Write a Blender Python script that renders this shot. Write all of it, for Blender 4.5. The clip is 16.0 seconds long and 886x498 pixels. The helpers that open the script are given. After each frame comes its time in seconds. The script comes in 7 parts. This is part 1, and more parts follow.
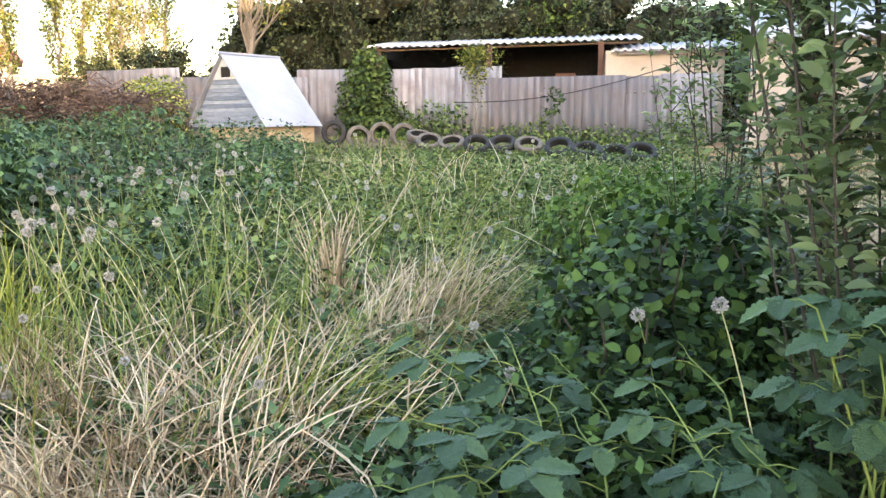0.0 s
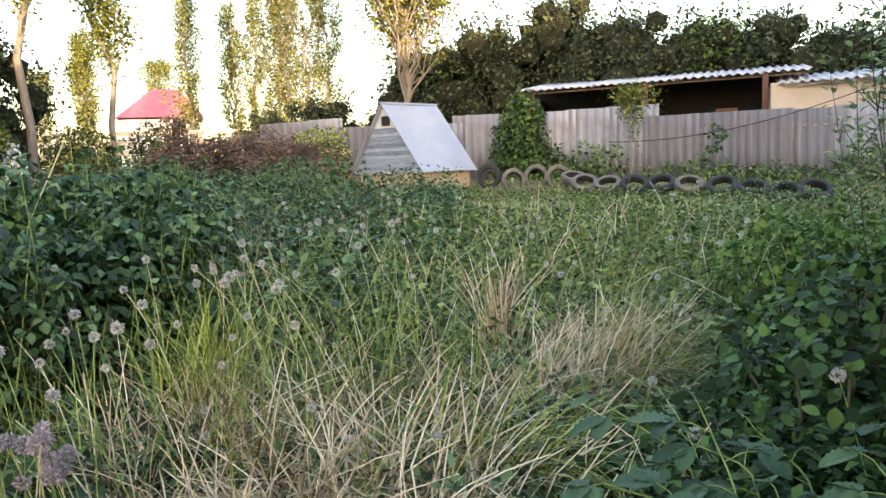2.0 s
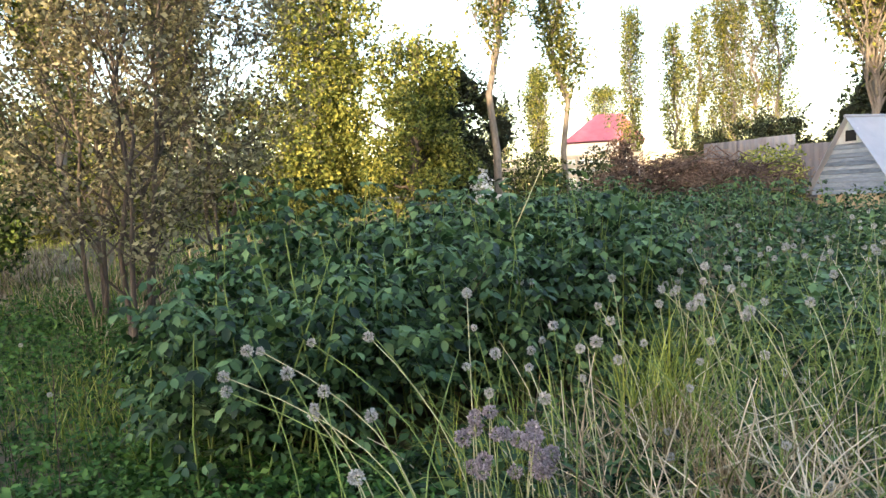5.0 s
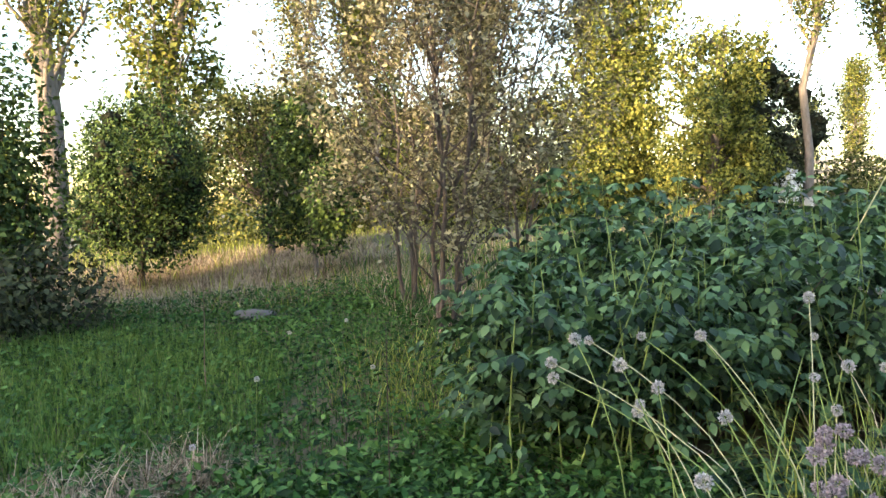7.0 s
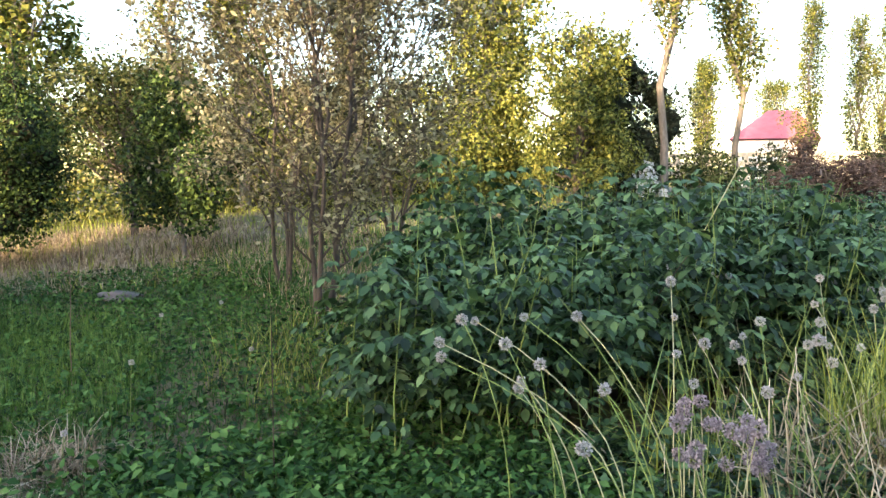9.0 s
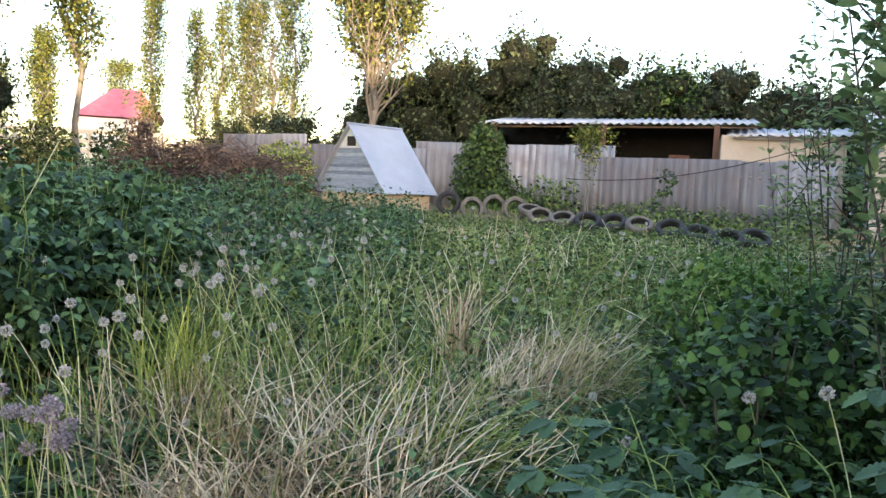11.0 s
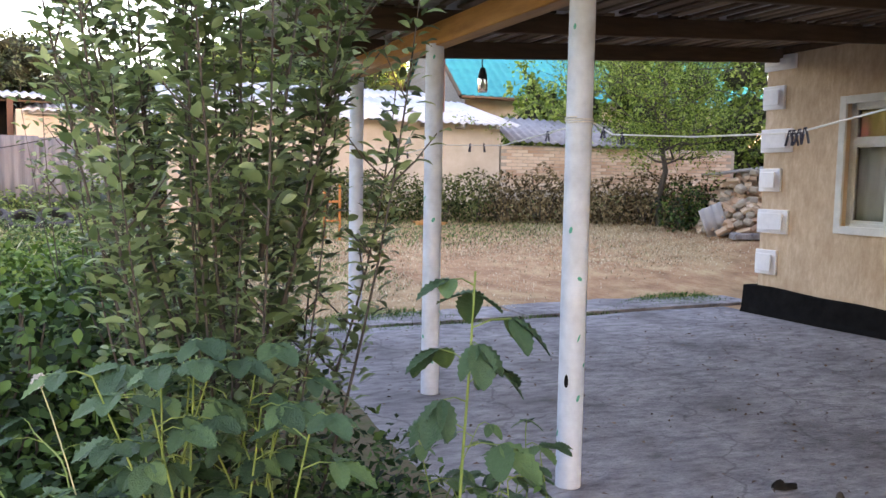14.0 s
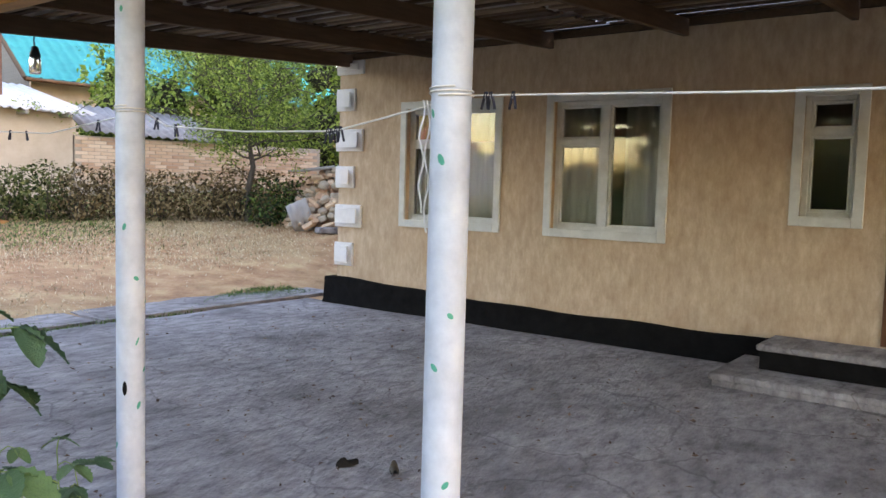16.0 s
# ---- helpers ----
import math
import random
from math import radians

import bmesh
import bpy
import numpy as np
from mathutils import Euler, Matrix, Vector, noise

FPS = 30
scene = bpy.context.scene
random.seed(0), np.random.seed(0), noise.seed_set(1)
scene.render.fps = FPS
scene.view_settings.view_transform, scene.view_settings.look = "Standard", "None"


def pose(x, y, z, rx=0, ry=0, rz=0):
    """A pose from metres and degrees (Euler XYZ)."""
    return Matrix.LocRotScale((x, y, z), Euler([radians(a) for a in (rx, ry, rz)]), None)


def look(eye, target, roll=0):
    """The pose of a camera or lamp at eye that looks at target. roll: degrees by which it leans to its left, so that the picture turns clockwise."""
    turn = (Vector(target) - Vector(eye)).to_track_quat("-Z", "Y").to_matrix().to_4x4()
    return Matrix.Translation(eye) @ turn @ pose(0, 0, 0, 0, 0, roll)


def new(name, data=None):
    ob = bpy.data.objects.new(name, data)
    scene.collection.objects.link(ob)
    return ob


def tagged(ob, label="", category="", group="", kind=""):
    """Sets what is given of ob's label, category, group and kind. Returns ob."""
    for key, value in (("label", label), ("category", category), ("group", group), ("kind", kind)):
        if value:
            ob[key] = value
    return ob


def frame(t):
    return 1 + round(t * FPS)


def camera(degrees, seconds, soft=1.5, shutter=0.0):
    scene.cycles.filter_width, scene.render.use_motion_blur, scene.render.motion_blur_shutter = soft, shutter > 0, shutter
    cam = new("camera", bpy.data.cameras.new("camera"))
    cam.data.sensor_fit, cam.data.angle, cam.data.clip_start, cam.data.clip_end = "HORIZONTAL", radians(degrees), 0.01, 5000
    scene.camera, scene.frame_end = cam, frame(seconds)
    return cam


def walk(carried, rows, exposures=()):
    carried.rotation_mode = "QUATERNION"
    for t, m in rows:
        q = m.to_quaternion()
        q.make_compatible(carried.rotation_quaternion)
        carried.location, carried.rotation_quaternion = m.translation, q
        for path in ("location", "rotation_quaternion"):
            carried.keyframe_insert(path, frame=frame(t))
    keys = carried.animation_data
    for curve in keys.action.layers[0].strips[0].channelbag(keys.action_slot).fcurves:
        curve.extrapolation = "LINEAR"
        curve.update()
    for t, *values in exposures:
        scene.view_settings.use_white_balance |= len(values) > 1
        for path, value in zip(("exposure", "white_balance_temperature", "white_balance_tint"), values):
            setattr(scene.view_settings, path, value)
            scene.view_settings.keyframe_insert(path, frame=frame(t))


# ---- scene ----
import functools

cam = camera(58.5, 16.0)
PATH = [
    (0, (1.116, 1.185, 1.359), (0.784, 3.13, 1.032), -0.3),
    (0.5, (1.096, 1.177, 1.367), (0.683, 3.107, 1.041), -0.7),
    (1, (1.07, 1.173, 1.376), (0.58, 3.087, 1.065), -1.1),
    (1.5, (1.051, 1.167, 1.392), (0.483, 3.064, 1.116), -1.5),
    (2, (1.033, 1.157, 1.409), (0.334, 3.018, 1.189), -2.0),
    (2.5, (1.003, 1.138, 1.413), (0.133, 2.928, 1.221), -2.4),
    (3, (0.982, 1.113, 1.42), (-0.045, 2.819, 1.243), -2.6),
    (3.5, (0.96, 1.097, 1.42), (-0.216, 2.706, 1.253), -2.8),
    (4, (0.943, 1.082, 1.42), (-0.358, 2.593, 1.261), -2.7),
    (4.5, (0.936, 1.07, 1.421), (-0.487, 2.468, 1.274), -2.6),
    (5, (0.931, 1.049, 1.425), (-0.626, 2.298, 1.298), -2.4),
    (5.2, (0.924, 1.038, 1.423), (-0.692, 2.21, 1.306), -2.3),
    (7.3, (0.782, 0.894, 1.386), (-1.122, 1.493, 1.259), -0.5),
    (7.5, (0.78, 0.879, 1.388), (-1.126, 1.467, 1.244), -0.1),
    (8, (0.762, 0.863, 1.384), (-1.14, 1.461, 1.23), 0.5),
    (8.2, (0.76, 0.863, 1.386), (-1.131, 1.497, 1.232), 0.6),
    (10.3, (0.981, 0.699, 1.42), (-0.136, 2.351, 1.262), 1.4),
    (10.5, (0.917, 0.728, 1.435), (-0.045, 2.474, 1.274), 1.7),
    (11, (1.07, 0.795, 1.427), (0.484, 2.701, 1.267), 2.5),
    (11.5, (1.228, 0.818, 1.437), (0.965, 2.794, 1.278), 3.0),
    (12, (1.327, 0.791, 1.452), (1.361, 2.785, 1.301), 2.7),
    (12.5, (1.35, 0.797, 1.45), (1.685, 2.763, 1.302), 2.4),
    (13, (1.363, 0.815, 1.45), (1.934, 2.724, 1.285), 1.8),
    (13.5, (1.384, 0.834, 1.45), (2.183, 2.66, 1.281), 1.4),
    (14, (1.4, 0.843, 1.446), (2.371, 2.584, 1.279), 1.0),
    (14.5, (1.427, 0.822, 1.45), (2.613, 2.424, 1.284), 1.1),
    (15, (1.467, 0.804, 1.442), (2.891, 2.199, 1.284), 1.7),
    (15.5, (1.495, 0.782, 1.441), (3.062, 2.015, 1.287), 1.7),
    (16, (1.548, 0.752, 1.443), (3.233, 1.819, 1.289), 1.6),
]
EXPOSE = [(0.0, 3.68, 7050, 23), (1.5, 3.28, 7000, 21), (3.5, 2.92, 6800, 21), (5.0, 2.97, 6600, 19), (8.2, 3.28, 6500, 20), (10.5, 2.98, 6350, 18), (11.5, 3.02, 6400, 22), (12.5, 3.55, 6900, 29), (14.0, 3.8, 7550, 35), (16.0, 3.9, 7650, 30)]
walk(cam, [(t, look(eye, target, roll)) for t, eye, target, roll in PATH], EXPOSE)

# ---- light ----
SUN_TO = Vector((0.5, -0.866, math.tan(radians(6.5)))).normalized()
world = bpy.data.worlds.new("sky_world")
scene.world = world
world.use_nodes = True
wn, wl = world.node_tree.nodes, world.node_tree.links
sky = wn.new("ShaderNodeTexSky")
sky.sky_type = "NISHITA"
sky.sun_disc = False
sky.sun_elevation = radians(6.5)
sky.sun_rotation = math.atan2(SUN_TO.x, SUN_TO.y)
sky.air_density, sky.dust_density, sky.ozone_density = 1.0, 1.3, 1.2
wn["Background"].inputs["Strength"].default_value = 0.15
wl.new(sky.outputs["Color"], wn["Background"].inputs["Color"])
sun = new("sun", bpy.data.lights.new("sun", "SUN"))
sun.data.energy, sun.data.angle, sun.data.color = 1.5, radians(0.6), (1.0, 0.78, 0.45)
sun.matrix_world = look((0, 0, 30), Vector((0, 0, 30)) - SUN_TO)


# ---- materials ----
def mat(name, stops, rough=0.8, scale=6.0, detail=6.0, bump=0.2, bump_scale=None, island=0.0, objrand=0.0, metal=0.0,
        stain=None, stain_scale=0.8, stain_mix=0.35, trans=0.0, stretch=(1, 1, 1), spec=0.4, bump_dist=0.01, crack=0.0, crack_col=(0.05, 0.045, 0.045)):
    """A surface whose colour runs over stops (position, rgb) by noise, per-piece chance and larger stains."""
    m = bpy.data.materials.new(name)
    m.use_nodes = True
    n, l = m.node_tree.nodes, m.node_tree.links
    b = n["Principled BSDF"]
    b.inputs["Roughness"].default_value = rough
    b.inputs["Metallic"].default_value = metal
    b.inputs["Specular IOR Level"].default_value = spec
    tc = n.new("ShaderNodeTexCoord")
    mp = n.new("ShaderNodeMapping")
    mp.inputs["Scale"].default_value = stretch
    l.new(tc.outputs["Object"], mp.inputs["Vector"])
    nz = n.new("ShaderNodeTexNoise")
    nz.inputs["Scale"].default_value, nz.inputs["Detail"].default_value, nz.inputs["Roughness"].default_value = scale, detail, 0.65
    l.new(mp.outputs["Vector"], nz.inputs["Vector"])
    ramp = n.new("ShaderNodeValToRGB")
    el = ramp.color_ramp.elements
    while len(el) < len(stops):
        el.new(0.5)
    for e, (p, c) in zip(el, stops):
        e.position, e.color = p, (*c, 1)
    fac = nz.outputs["Fac"]
    if island or objrand:
        src = n.new("ShaderNodeNewGeometry").outputs["Random Per Island"] if island else n.new("ShaderNodeObjectInfo").outputs["Random"]
        mix = n.new("ShaderNodeMix")
        mix.inputs["Factor"].default_value = island or objrand
        l.new(fac, mix.inputs["A"])
        l.new(src, mix.inputs["B"])
        fac = mix.outputs["Result"]
    l.new(fac, ramp.inputs["Fac"])
    col = ramp.outputs["Color"]
    if stain:
        sz = n.new("ShaderNodeTexNoise")
        sz.inputs["Scale"].default_value, sz.inputs["Detail"].default_value = stain_scale, 5
        l.new(tc.outputs["Object"], sz.inputs["Vector"])
        sr = n.new("ShaderNodeValToRGB")
        sr.color_ramp.elements[0].position, sr.color_ramp.elements[1].position = 0.45, 0.7
        l.new(sz.outputs["Fac"], sr.inputs["Fac"])
        amt = n.new("ShaderNodeMath")
        amt.operation = "MULTIPLY"
        amt.inputs[1].default_value = stain_mix
        l.new(sr.outputs["Color"], amt.inputs[0])
        mx = n.new("ShaderNodeMix")
        mx.data_type = "RGBA"
        l.new(amt.outputs[0], mx.inputs["Factor"])
        l.new(col, mx.inputs["A"])
        mx.inputs["B"].default_value = (*stain, 1)
        col = mx.outputs["Result"]
    if crack:
        dn = n.new("ShaderNodeTexNoise")
        dn.inputs["Scale"].default_value, dn.inputs["Detail"].default_value = 2.5, 6
        l.new(tc.outputs["Object"], dn.inputs["Vector"])
        ad = n.new("ShaderNodeMix")
        ad.data_type = "VECTOR"
        ad.inputs["Factor"].default_value = 0.35
        l.new(tc.outputs["Object"], ad.inputs["A"])
        l.new(dn.outputs["Color"], ad.inputs["B"])
        vo = n.new("ShaderNodeTexVoronoi")
        vo.feature = "DISTANCE_TO_EDGE"
        vo.inputs["Scale"].default_value = 1.5
        l.new(ad.outputs["Result"], vo.inputs["Vector"])
        cr = n.new("ShaderNodeValToRGB")
        cr.color_ramp.elements[0].position, cr.color_ramp.elements[1].position = 0.004, 0.014
        cr.color_ramp.elements[0].color, cr.color_ramp.elements[1].color = (crack, crack, crack, 1), (0, 0, 0, 1)
        l.new(vo.outputs["Distance"], cr.inputs["Fac"])
        fn = n.new("ShaderNodeMath")
        fn.operation = "MULTIPLY"
        l.new(cr.outputs["Color"], fn.inputs[0])
        l.new(nz.outputs["Fac"], fn.inputs[1])
        mc = n.new("ShaderNodeMix")
        mc.data_type = "RGBA"
        l.new(fn.outputs[0], mc.inputs["Factor"])
        l.new(col, mc.inputs["A"])
        mc.inputs["B"].default_value = (*crack_col, 1)
        col = mc.outputs["Result"]
    l.new(col, b.inputs["Base Color"])
    if bump:
        bz = n.new("ShaderNodeTexNoise")
        bz.inputs["Scale"].default_value, bz.inputs["Detail"].default_value = bump_scale or scale * 4, 8
        l.new(mp.outputs["Vector"], bz.inputs["Vector"])
        bp = n.new("ShaderNodeBump")
        bp.inputs["Strength"].default_value, bp.inputs["Distance"].default_value = bump, bump_dist
        l.new(bz.outputs["Fac"], bp.inputs["Height"])
        l.new(bp.outputs["Normal"], b.inputs["Normal"])
    if trans:
        tr = n.new("ShaderNodeBsdfTranslucent")
        hs = n.new("ShaderNodeHueSaturation")
        hs.inputs["Saturation"].default_value, hs.inputs["Value"].default_value = 1.15, 1.5
        l.new(col, hs.inputs["Color"])
        l.new(hs.outputs["Color"], tr.inputs["Color"])
        ms = n.new("ShaderNodeMixShader")
        ms.inputs[0].default_value = trans
        l.new(b.outputs[0], ms.inputs[1])
        l.new(tr.outputs[0], ms.inputs[2])
        l.new(ms.outputs[0], n["Material Output"].inputs["Surface"])
    return m


def foliage(name, dark, mid, light, trans=0.3, rough=0.6, spec=0.2):
    # Dark and light tones are pushed apart to stand in for shade among leaves.
    return mat(name, [(0.15, tuple(0.45 * c for c in dark)), (0.5, tuple(0.92 * c for c in mid)), (0.85, tuple(1.3 * c for c in light))], rough=rough, scale=1.3, detail=3, bump=0, island=0.68, trans=trans * 0.45, spec=spec)


M = {}
M["soil"] = mat("garden_soil", [(0.3, (0.10, 0.075, 0.045)), (0.5, (0.16, 0.125, 0.075)), (0.7, (0.10, 0.12, 0.045))], 0.95, 3.0, 8, 0.6, 30,
                stain=(0.30, 0.24, 0.14), stain_scale=0.35, stain_mix=0.5, bump_dist=0.03)
M["yard"] = mat("yard_earth", [(0.3, (0.26, 0.13, 0.065)), (0.5, (0.43, 0.24, 0.13)), (0.68, (0.55, 0.385, 0.215))], 0.95, 2.4, 10, 0.9, 14,
                stain=(0.40, 0.34, 0.18), stain_scale=0.32, stain_mix=0.55, bump_dist=0.04)
M["concrete"] = mat("patio_concrete", [(0.28, (0.15, 0.14, 0.152)), (0.48, (0.31, 0.293, 0.312)), (0.72, (0.47, 0.447, 0.468))], 0.92, 5.0, 12, 1.0, 16,
                    stain=(0.095, 0.086, 0.09), stain_scale=1.1, stain_mix=0.62, stretch=(1.0, 2.2, 1), bump_dist=0.035, spec=0.15, crack=0.7)
M["plaster"] = mat("tan_plaster", [(0.3, (0.46, 0.325, 0.225)), (0.5, (0.565, 0.425, 0.305)), (0.7, (0.67, 0.535, 0.41))], 0.92, 9.0, 10, 0.9, 18,
                   stain=(0.38, 0.25, 0.16), stain_scale=2.2, stain_mix=0.4, stretch=(1.4, 1.4, 0.6))
M["cream"] = mat("cream_plaster", [(0.3, (0.47, 0.385, 0.295)), (0.6, (0.56, 0.47, 0.375)), (0.8, (0.61, 0.53, 0.44))], 0.9, 2.5, 7, 0.2,
                 stain=(0.35, 0.27, 0.19), stain_scale=0.9, stain_mix=0.4)
M["tar"] = mat("black_tar", [(0.3, (0.006, 0.006, 0.0065)), (0.7, (0.013, 0.0125, 0.013))], 0.95, 8, 6, 0.5, 30, spec=0.05)
M["pipe"] = mat("whitewashed_pipe", [(0.3, (0.47, 0.53, 0.64)), (0.6, (0.63, 0.69, 0.80)), (0.8, (0.70, 0.76, 0.86))], 0.55, 9, 6, 0.15,
                stain=(0.42, 0.43, 0.47), stain_scale=4, stain_mix=0.35)
M["green_paint"] = mat("green_paint", [(0.3, (0.03, 0.30, 0.22)), (0.7, (0.07, 0.42, 0.32))], 0.6, 20)
M["white_paint"] = mat("white_window_paint", [(0.3, (0.55, 0.57, 0.57)), (0.7, (0.69, 0.71, 0.71))], 0.5, 8, 5, 0.15, stain=(0.40, 0.39, 0.36), stain_scale=5, stain_mix=0.3)
M["quoin"] = mat("white_quoin_paint", [(0.3, (0.70, 0.70, 0.74)), (0.7, (0.80, 0.80, 0.83))], 0.7, 10, 5, 0.2)
M["beam"] = mat("varnished_beam", [(0.3, (0.30, 0.115, 0.020)), (0.6, (0.46, 0.205, 0.045)), (0.8, (0.54, 0.28, 0.075))], 0.5, 3, 8, 0.2, stretch=(8, 1, 8))
M["rafter"] = mat("dark_rafter_wood", [(0.3, (0.07, 0.04, 0.022)), (0.6, (0.12, 0.07, 0.04)), (0.8, (0.17, 0.10, 0.06))], 0.75, 3, 8, 0.3, stretch=(1, 8, 8))
M["batten"] = mat("rough_batten_wood", [(0.2, (0.06, 0.035, 0.022)), (0.5, (0.13, 0.08, 0.05)), (0.85, (0.30, 0.22, 0.15))], 0.85, 4, 8, 0.4, objrand=0.6, stretch=(1, 1, 1))
M["slate"] = mat("grey_slate_sheet", [(0.3, (0.15, 0.145, 0.155)), (0.55, (0.29, 0.285, 0.30)), (0.8, (0.50, 0.49, 0.51))], 0.9, 3, 8, 0.2, objrand=0.55,
                 stain=(0.17, 0.135, 0.13), stain_scale=1.6, stain_mix=0.8, stretch=(5, 5, 0.35))
M["old_slate"] = mat("weathered_roof_slate", [(0.3, (0.17, 0.16, 0.17)), (0.6, (0.27, 0.26, 0.27)), (0.8, (0.36, 0.34, 0.34))], 0.9, 3, 8, 0.2)
M["white_slate"] = mat("white_roof_slate", [(0.3, (0.44, 0.43, 0.45)), (0.7, (0.58, 0.57, 0.59))], 0.85, 3, 7, 0.2, stain=(0.42, 0.38, 0.36), stain_scale=1.2, stain_mix=0.4)
M["under_slate"] = mat("slate_underside", [(0.3, (0.42, 0.40, 0.39)), (0.7, (0.62, 0.60, 0.58))], 0.9, 3, 7, 0.2)
M["tin"] = mat("galvanised_tin", [(0.3, (0.36, 0.38, 0.43)), (0.7, (0.46, 0.48, 0.53))], 0.5, 2, 6, 0.08, metal=0.25, stain=(0.5, 0.47, 0.46), stain_scale=1.5, stain_mix=0.3)
M["hut_board"] = mat("weathered_blue_boards", [(0.25, (0.11, 0.14, 0.185)), (0.55, (0.26, 0.31, 0.385)), (0.8, (0.46, 0.50, 0.56))], 0.85, 5, 8, 0.3, objrand=0.35, stretch=(1, 1, 6))
M["hut_stone"] = mat("tan_clay_base", [(0.3, (0.42, 0.29, 0.17)), (0.7, (0.58, 0.44, 0.28))], 0.9, 6, 7, 0.4)
# Near-black stands in for shade inside the shed, hut window and tyres.
M["dark"] = mat("interior_shade", [(0.3, (0.012, 0.011, 0.010)), (0.7, (0.025, 0.022, 0.02))], 0.9, 4)
M["tyre"] = mat("black_rubber", [(0.3, (0.018, 0.018, 0.02)), (0.7, (0.05, 0.048, 0.05))], 0.8, 8, 6, 0.3)
M["tyre_pale"] = mat("sun_bleached_painted_rubber", [(0.3, (0.10, 0.085, 0.07)), (0.55, (0.20, 0.175, 0.145)), (0.8, (0.32, 0.285, 0.245))], 0.9, 7, 7, 0.3, stain=(0.06, 0.052, 0.048), stain_scale=5, stain_mix=0.85)
M["brick"] = mat("pale_clay_brick", [(0.2, (0.50, 0.31, 0.21)), (0.5, (0.64, 0.46, 0.33)), (0.85, (0.74, 0.60, 0.47))], 0.9, 6, 6, 0.3, objrand=0.6)
M["mortar"] = mat("pale_mortar", [(0.3, (0.36, 0.30, 0.24)), (0.7, (0.50, 0.43, 0.36))], 0.95, 6, 6, 0.3)
M["teal"] = mat("turquoise_metal_tile", [(0.3, (0.0, 0.18, 0.22)), (0.7, (0.004, 0.25, 0.29))], 0.6, 2, 4, 0.05, spec=0.25)
M["red_roof"] = mat("rose_red_roof", [(0.3, (0.56, 0.13, 0.16)), (0.7, (0.64, 0.19, 0.22))], 0.6, 2, 4, 0.05)
M["bark"] = mat("brown_bark", [(0.3, (0.05, 0.04, 0.033)), (0.6, (0.10, 0.082, 0.068)), (0.8, (0.16, 0.135, 0.112))], 0.9, 7, 8, 0.6, stretch=(4, 4, 0.7))
# Dark colour stands in for the shade deep inside the crowns.
M["crown_shade"] = mat("crown_shade_fill", [(0.3, (0.018, 0.020, 0.012)), (0.7, (0.045, 0.046, 0.028))], 0.95, 9, 6, 0.8, 20, spec=0.05, bump_dist=0.06)
M["poplar_bark"] = mat("pale_poplar_bark", [(0.3, (0.13, 0.11, 0.09)), (0.6, (0.23, 0.20, 0.17)), (0.8, (0.33, 0.30, 0.26))], 0.9, 7, 8, 0.5, stretch=(3, 3, 0.7))
M["lime"] = mat("limewash", [(0.3, (0.66, 0.64, 0.60)), (0.7, (0.80, 0.79, 0.76))], 0.9, 9, 6, 0.3)
M["stick"] = mat("dead_brown_sticks", [(0.2, (0.06, 0.038, 0.03)), (0.5, (0.14, 0.09, 0.068)), (0.85, (0.27, 0.19, 0.145))], 0.9, 4, 4, 0, island=0.6)
M["wood_grey"] = mat("weathered_wood", [(0.3, (0.20, 0.17, 0.15)), (0.7, (0.34, 0.31, 0.28))], 0.85, 4, 7, 0.3, stretch=(1, 1, 5))
M["wood_red"] = mat("reddish_post_wood", [(0.3, (0.10, 0.05, 0.035)), (0.7, (0.17, 0.085, 0.058))], 0.8, 4, 7, 0.3)
M["pale_wood"] = mat("pale_planks", [(0.3, (0.55, 0.45, 0.32)), (0.7, (0.70, 0.60, 0.46))], 0.8, 4, 7, 0.3)
M["rope"] = mat("white_cord", [(0.3, (0.62, 0.61, 0.60)), (0.7, (0.78, 0.77, 0.76))], 0.8, 60)
M["peg"] = mat("dark_blue_plastic", [(0.3, (0.012, 0.013, 0.028)), (0.7, (0.02, 0.022, 0.045))], 0.4, 20)
M["black"] = mat("black_cable", [(0.3, (0.015, 0.015, 0.015)), (0.7, (0.03, 0.03, 0.03))], 0.5, 20)
M["curtain"] = mat("pale_curtain", [(0.3, (0.45, 0.44, 0.40)), (0.7, (0.60, 0.58, 0.53))], 0.9, 2, 5, 0.3, stretch=(14, 14, 0.4))
M["curtain_yellow"] = mat("yellow_curtain", [(0.3, (0.50, 0.37, 0.12)), (0.7, (0.65, 0.50, 0.20))], 0.9, 2, 5, 0.3, stretch=(14, 14, 0.4))
M["brown_door"] = mat("brown_door_paint", [(0.3, (0.10, 0.04, 0.02)), (0.7, (0.16, 0.065, 0.03))], 0.5, 4)
M["shoe"] = mat("black_shoe", [(0.3, (0.006, 0.006, 0.006)), (0.7, (0.014, 0.013, 0.013))], 0.7, 20, spec=0.15)
M["shoe_brown"] = mat("worn_brown_shoe", [(0.3, (0.05, 0.036, 0.024)), (0.7, (0.09, 0.066, 0.043))], 0.7, 20)
glass = bpy.data.materials.new("window_glass")
glass.use_nodes = True
gb = glass.node_tree.nodes["Principled BSDF"]
gb.inputs["Base Color"].default_value = (0.85, 0.88, 0.86, 1)
gb.inputs["Roughness"].default_value = 0.03
gb.inputs["Transmission Weight"].default_value = 1.0
gb.inputs["IOR"].default_value = 1.5
M["glass"] = glass
